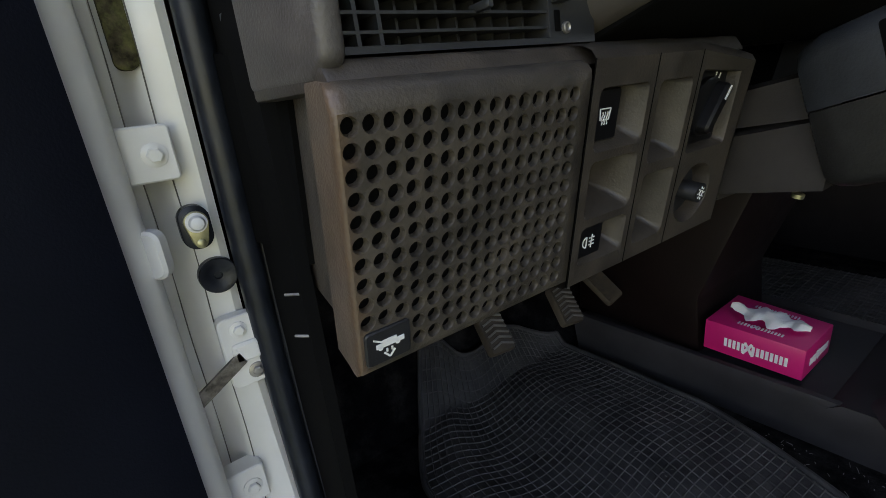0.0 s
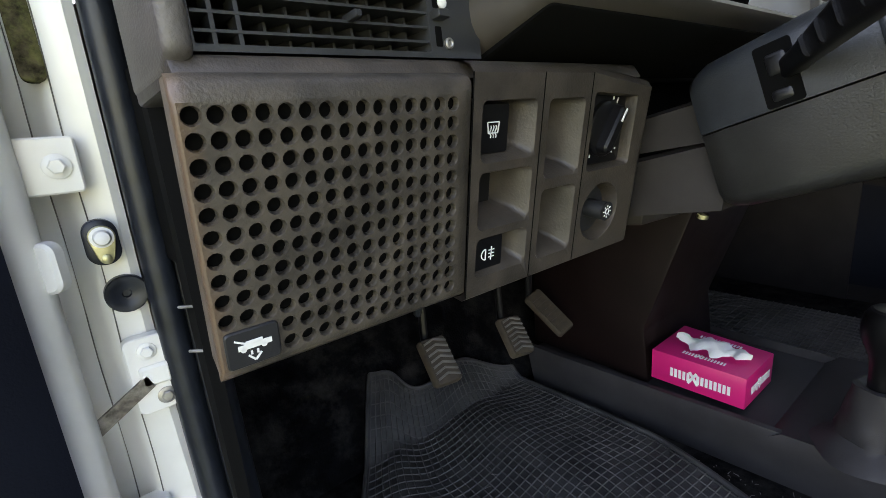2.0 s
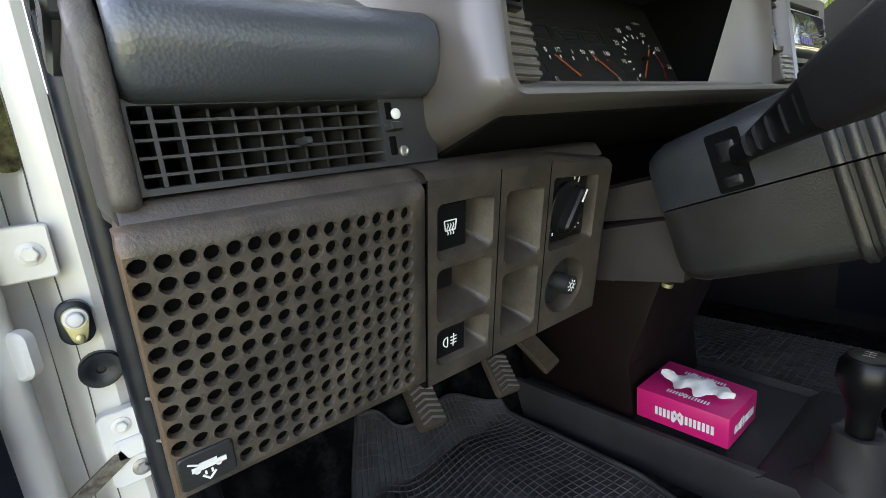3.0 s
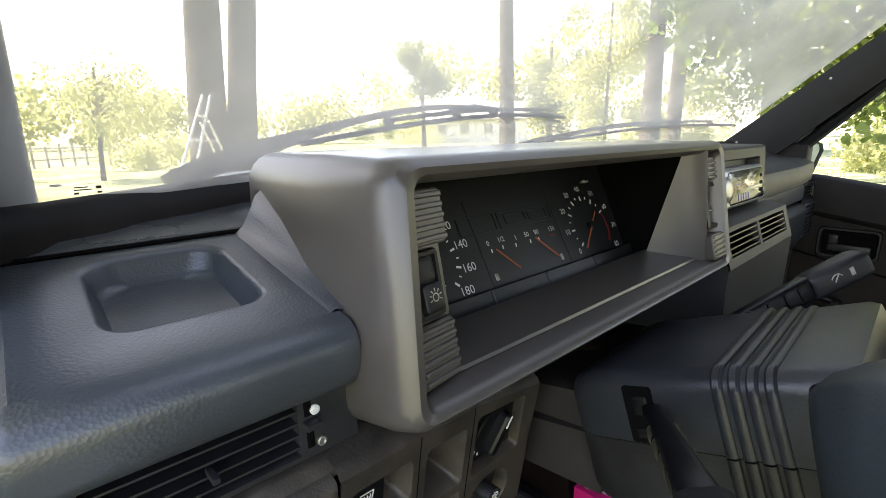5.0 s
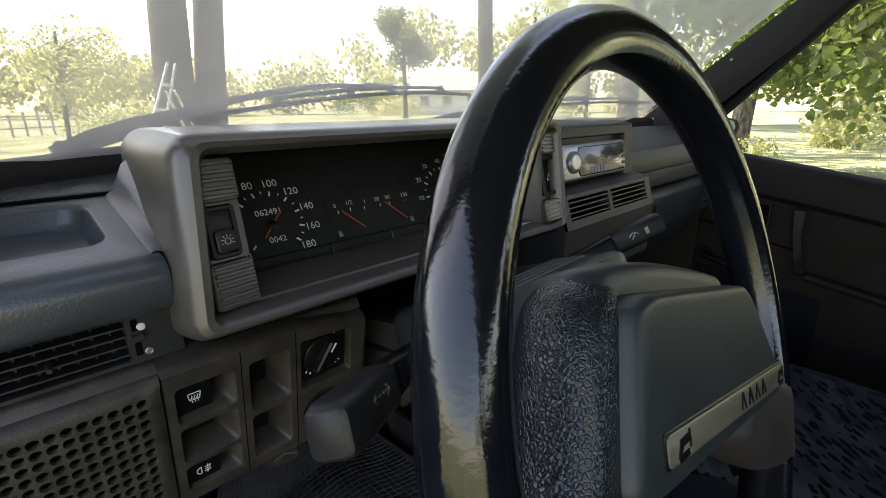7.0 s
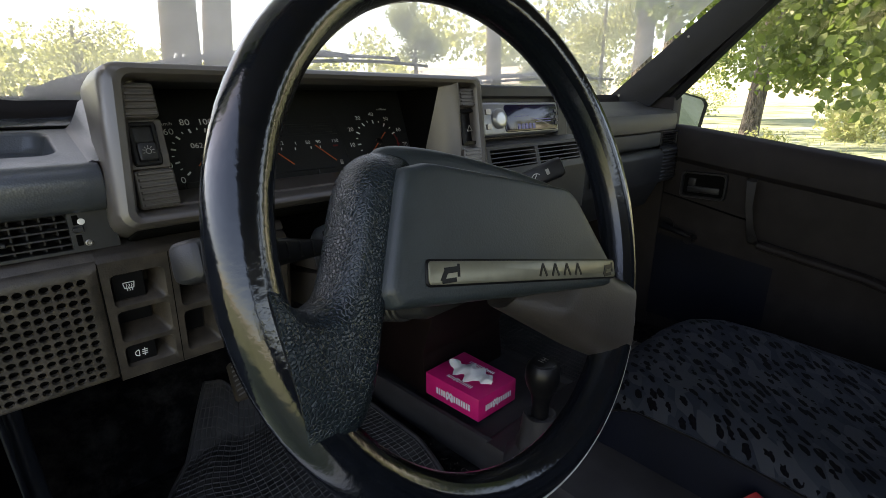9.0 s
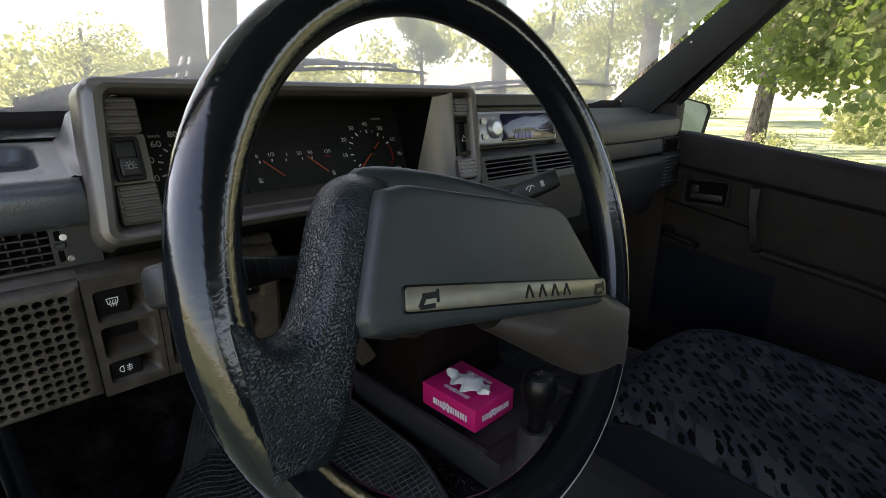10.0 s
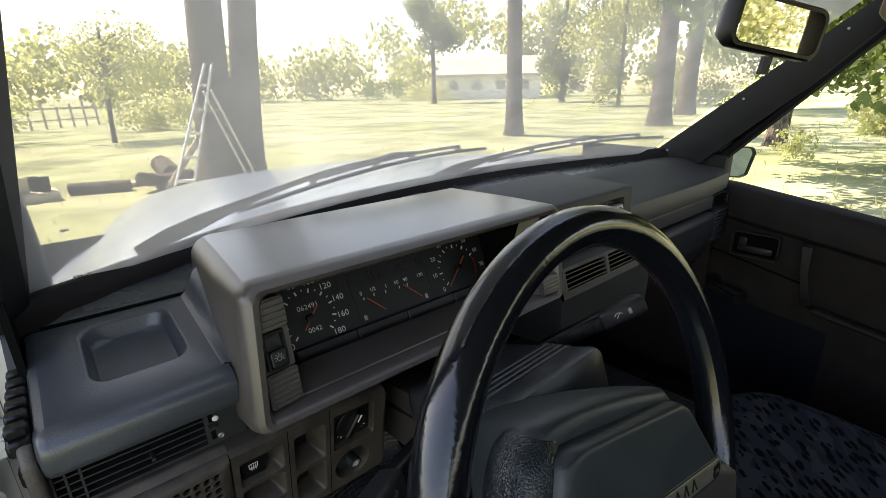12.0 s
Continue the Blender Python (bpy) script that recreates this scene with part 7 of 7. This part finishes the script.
def tree(label, trunks, crown=None, mat=LEAF, leaf=0.12, count=2500, seed=1, limbs=4, clump=0.8, nclump=30):
    """trunks: (foot x, y, top x, y, height, foot radius); crown: (centre, radii)."""
    rng = np.random.default_rng(seed)
    t = thing("tree", label, "tree", "trees in the yard")
    for fx, fy, tx, ty, h, r in trunks:
        bm = bmesh.new()
        m = 26
        loops = []
        for i in range(m):
            s = i / (m - 1)
            c = V(fx + (tx - fx) * s + 0.06 * r * math.sin(s * 9 + seed), fy + (ty - fy) * s, -0.1 + (h + 0.1) * s)
            rr = r * (1 - 0.45 * s) * (1 + 0.5 * math.exp(-s * 28))
            loops.append([c + V(math.cos(a), math.sin(a), 0) * rr * (1 + 0.10 * noise.noise(V(math.cos(a) * 2.2, math.sin(a) * 2.2, s * 5 + seed)) + 0.035 * math.sin(11 * a + 4 * s)) for a in [2 * math.pi * k / 36 for k in range(36)]])
        loft(bm, loops, False, True)
        part("trunk", bm, BARK, t, angle=70)
    if crown:
        c, rad = crown
        for k in range(limbs):
            bm = bmesh.new()
            fx, fy, tx, ty, h, r = trunks[k % len(trunks)]
            s = 0.45 + 0.5 * k / max(1, limbs)
            a = V(fx + (tx - fx) * s, fy + (ty - fy) * s, h * s)
            q = rng.normal(size=3)
            q /= np.linalg.norm(q)
            e = V(c[0] + q[0] * rad[0] * 0.8, c[1] + q[1] * rad[1] * 0.8, c[2] + q[2] * rad[2] * 0.7)
            tube(bm, [a.lerp(e, w) + V(0, 0, 0.25 * math.sin(w * 3)) for w in (0, 0.25, 0.5, 0.75, 1)], [r * 0.4, r * 0.3, r * 0.22, r * 0.13, r * 0.05], 8)
            part("limb", bm, BARK, t)
        ob = new("crown", leaves_mesh("crown", clumps(c, rad, nclump, clump, rng), leaf, mat, count, rng))
        ob.parent = t
    return t


# the twin tree's unseen crown is set over the car to block the sun
tree("thick twin-trunked tree with rough grey-brown bark", [(1.53, 5.42, 2.19, 5.5, 9, 0.205), (1.86, 5.42, 2.89, 5.4, 9, 0.17)], ((-0.6, 3.4, 6.0), (3.4, 2.6, 1.6)), LEAF, 0.2, 26000, 2, 5, 0.95, 130)
tree("slim straight tree trunk on the lawn", [(8.95, 6.6, 8.8, 6.75, 11, 0.18)], ((8.8, 7.0, 9.5), (2.5, 2.5, 2)), LEAF, 0.16, 1800, 3)
tree("tall straight tree trunk at the lawn's edge", [(13.6, 4.95, 13.5, 5.1, 12, 0.26)], ((13.5, 5.5, 8.3), (2.6, 2.6, 2.6)), LEAF, 0.16, 2600, 4)
tree("tall tree trunk beside another at the lawn's edge", [(19.6, 6.3, 19.9, 6.3, 13, 0.30)], ((20, 6.3, 9.5), (3, 3, 3)), LEAF, 0.2, 2200, 5)
# linden whose low branches hang beside the passenger window
tree("linden with low hanging heart-shaped leaves beside the car", [(9.9, 1.45, 10.9, 1.3, 7.5, 0.15)], ((6.4, -0.9, 2.75), (3.4, 2.9, 1.95)), LEAF, 0.095, 30000, 6, 6, 0.5, 140)
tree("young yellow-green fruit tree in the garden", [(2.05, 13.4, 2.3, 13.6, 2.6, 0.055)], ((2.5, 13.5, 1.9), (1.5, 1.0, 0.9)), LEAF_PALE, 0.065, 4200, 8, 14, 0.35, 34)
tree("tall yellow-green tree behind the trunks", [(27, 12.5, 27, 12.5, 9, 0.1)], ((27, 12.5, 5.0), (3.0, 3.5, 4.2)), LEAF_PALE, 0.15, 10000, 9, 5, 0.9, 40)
tree("conifer far across the lawn, haze painted into its colour", [(34, 20.5, 34, 20.5, 8, 0.2)], ((34, 20.5, 4.0), (1.8, 1.8, 3.6)), LEAF_HAZED, 0.17, 7000, 10, 4, 0.8, 26)
tree("hazy broad-leaved tree far across the lawn", [(29, 30, 29, 30, 7, 0.2)], ((29, 30, 6.0), (2.6, 2.6, 2.2)), LEAF_HAZED, 0.17, 6500, 11, 4, 0.9, 24)
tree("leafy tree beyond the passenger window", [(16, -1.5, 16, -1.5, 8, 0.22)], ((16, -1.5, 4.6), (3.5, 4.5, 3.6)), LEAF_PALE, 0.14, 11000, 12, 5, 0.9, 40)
tree("tall leafy tree behind the lawn trunks", [(24, 4.0, 24, 4.0, 9, 0.22)], ((24, 4.5, 5.5), (3.2, 4.0, 4.0)), LEAF, 0.15, 10000, 13, 5, 0.9, 40)
# low bushes and far hedge
rng = np.random.default_rng(21)
for x, y, r, h, m, lab in ((7.75, 0.8, 0.28, 0.5, LEAF_PALE, "small bright shrub on the grass"), (4.2, 17.5, 1.3, 0.9, LEAF_PALE, "pale shrub by the garden fence"), (-0.3, 15.5, 1.3, 1.3, LEAF_PALE, "overgrown pale shrub in the garden"), (6.5, 19.5, 1.5, 1.0, LEAF_PALE, "low green shrub by the fence"),
                        (26, 33, 2.0, 1.8, LEAF, "round green bush far across the lawn"), (36, 38, 3.0, 1.6, LEAF_PALE, "wide low bush by the far house"), (30, 8.5, 2.2, 2.0, LEAF_PALE, "yellow-green undergrowth behind the trunks"), (13.5, 0.2, 1.3, 0.9, LEAF_PALE, "low shrub beyond the passenger window"), (-1.2, 7.6, 0.8, 1.2, LEAF, "dark garden shrub near the wing")):
    me = leaves_mesh("bush", clumps((x, y, h * 0.55), (r, r, h * 0.5), 16, r * 0.35, rng), 0.045 + 0.035 * r, m, 2200 if r > 0.5 else 420, rng, 0.35 if r < 0.4 else 0.6)
    tagged(new("bush", me), lab, "bush", "bushes")
# far woods take the pale leaf with its painted haze
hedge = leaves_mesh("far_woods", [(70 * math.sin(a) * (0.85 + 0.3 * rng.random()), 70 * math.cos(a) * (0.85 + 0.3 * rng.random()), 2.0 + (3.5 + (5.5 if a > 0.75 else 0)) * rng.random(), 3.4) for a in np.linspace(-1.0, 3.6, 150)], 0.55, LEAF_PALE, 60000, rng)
tagged(new("far_woods", hedge), "distant woods round the lawn, pale with painted haze", "woods", kind="stuff")
bm = bmesh.new()
for k in range(2600):
    r = 3.5 + 14 * rng.random() ** 1.3
    a = rng.uniform(-0.3, 1.75)
    x, y = r * math.sin(a), r * math.cos(a)
    h = 0.05 + 0.07 * rng.random()
    q = rng.uniform(0, 6.28)
    d = V(math.cos(q), math.sin(q), 0) * 0.012
    b0 = V(x, y, -0.02)
    lean = V(rng.normal() * 0.03, rng.normal() * 0.03, h + 0.02)
    vs = [bm.verts.new(b0 - d), bm.verts.new(b0 + d), bm.verts.new(b0 + lean)]
    bm.faces.new(vs)
tagged(new("grass_tufts", finish(bm, "grass_tufts", LEAF_PALE)), "scattered grass blades on the lawn", "grass", kind="stuff")

# step ladder against the twin tree
lad = thing("step_ladder", "aluminium step ladder standing by the twin tree", "ladder")
def rail(name, a, b, r=0.022):
    bm = bmesh.new()
    tube(bm, [a, b], r, 8, flat=0.6)
    return part(name, bm, ALU, lad)
f1, f2 = V(0.82, 4.88, 0.0), V(0.99, 4.80, 0.0)
t1, t2 = V(1.405, 4.93, 1.37), V(1.465, 4.90, 1.36)
rail("rail", f1, t1)
rail("rail", f2, t2)
for k in range(5):
    s = 0.16 + 0.17 * k
    bm = bmesh.new()
    a, b = f1.lerp(t1, s), f2.lerp(t2, s)
    loft(bm, [[p + V(0, -0.03, 0), p + V(0, 0.04, 0), p + V(0, 0.04, 0.025), p + V(0, -0.03, 0.025)] for p in (a, b)], True, True)
    part("step", bm, ALU, lad)
rail("leg", V(1.345, 4.93, 1.10), V(1.745, 4.97, 0.0), 0.02)
rail("leg", V(1.415, 4.90, 1.11), V(1.835, 4.95, 0.0), 0.02)
rail("brace", V(1.20, 4.9, 0.91), V(1.485, 4.9, 0.91), 0.014)
lad.location.x, lad.scale.z = -0.10, 1.1
# firewood, planks and pots near the tree
for k, (x, y, r, l) in enumerate(((1.0, 5.9, 0.09, 0.5), (1.25, 6.2, 0.12, 0.4), (0.75, 6.1, 0.07, 0.6), (1.15, 6.0, 0.08, 0.45))):
    bm = bmesh.new()
    q = 0.5 + 1.1 * k
    tube(bm, [V(x, y, r), V(x + l * math.cos(q), y + l * math.sin(q), r + 0.1 * (k % 2))], r, 10)
    solid("log", bm, BARK, "cut log lying by the tree", "log", "logs by the tree")
bm = bmesh.new()
box(bm, 0.35, 1.7, 6.35, 6.5, 0.02, 0.06, 0.005)
solid("plank", bm, WOOD, "grey weathered plank on the ground", "plank")
bm = bmesh.new()
tube(bm, [V(1.05, 5.8, 0.0), V(1.45, 5.55, 0.62)], 0.035, 8)
solid("post", bm, WOOD, "leaning wooden post by the tree", "post")
for x, y, s, m, lab in ((-0.02, 6.2, 0.065, BLACK, "dark plastic garden bucket"), (-0.20, 6.22, 0.07, WOOD, "pale round garden tub"), (-0.10, 6.32, 0.05, DARK, "small dark garden pot")):
    bm = bmesh.new()
    disc(bm, plane((x, y, 0.11), (1, 0, 0), (0, 1, 0)), 0, 0, [(s * 0.8, 0.0), (s, 0.15), (s * 0.9, 0.15), (s * 0.75, 0.04)], 16)
    tagged(new("garden_pot", finish(bm, "garden_pot", m)), lab, "pot", "garden pots")
bm = bmesh.new()
box(bm, -0.32, 0.09, 6.08, 6.42, 0.0, 0.11, 0.015)
solid("raised_bed", bm, WOOD, "low wooden bed edge under garden pots", "garden bed")
fence = thing("garden_fence", "thin wooden garden fence far behind the tree", "fence")
for k in range(26):
    bm = bmesh.new()
    x = -1.5 + 0.45 * k
    box(bm, x, x + 0.07, 19.2 + 0.35 * k, 19.25 + 0.35 * k, -0.05, 0.85 + 0.1 * math.sin(k * 2.1))
    part("post", bm, WOOD, fence)
for z in (0.3, 0.7):
    bm = bmesh.new()
    tube(bm, [V(-1.5, 19.2, z), V(9.8, 28.0, z)], 0.03, 6)
    part("fence_rail", bm, WOOD, fence)
# far house
hs = thing("house", "pale plastered house far across the lawn", "house")
HX = pose(46, 38, 0, 0, 0, -52)
def hbox(name, mat, *dims, prof=None):
    bm = bmesh.new()
    if prof:
        prism(bm, prof, *dims)
    else:
        box(bm, *dims)
    bmesh.ops.transform(bm, matrix=HX, verts=bm.verts)
    return part(name, bm, mat, hs)
hbox("wall", WALLM, -6, 6, -3, 3, 0, 2.8)
hbox("roof", TILE, -6.5, 6.5, prof=[(-3.6, 2.6), (0, 4.6), (3.6, 2.6), (3.6, 2.75), (0, 4.8), (-3.6, 2.75)])
for x in (-4, -1.3, 1.5, 4.2):
    w = hbox("window", WALLM, x - 0.6, x + 0.6, -3.06, -2.98, 1.0, 2.2)
    bm = bmesh.new()
    box(bm, x - 0.5, x + 0.5, -3.08, -3.05, 1.1, 2.1)
    bmesh.ops.transform(bm, matrix=HX, verts=bm.verts)
    part("pane", bm, PANE, w)

# the yard lies turned a little about the driver's door
YARD = pose(-0.5, -0.4, 0) @ pose(0, 0, 0, 0, 0, 4.5) @ pose(0.5, 0.4, 0)
for ob in set(scene.collection.objects) - indoors:
    if ob.parent is None:
        ob.matrix_world = YARD @ ob.matrix_world
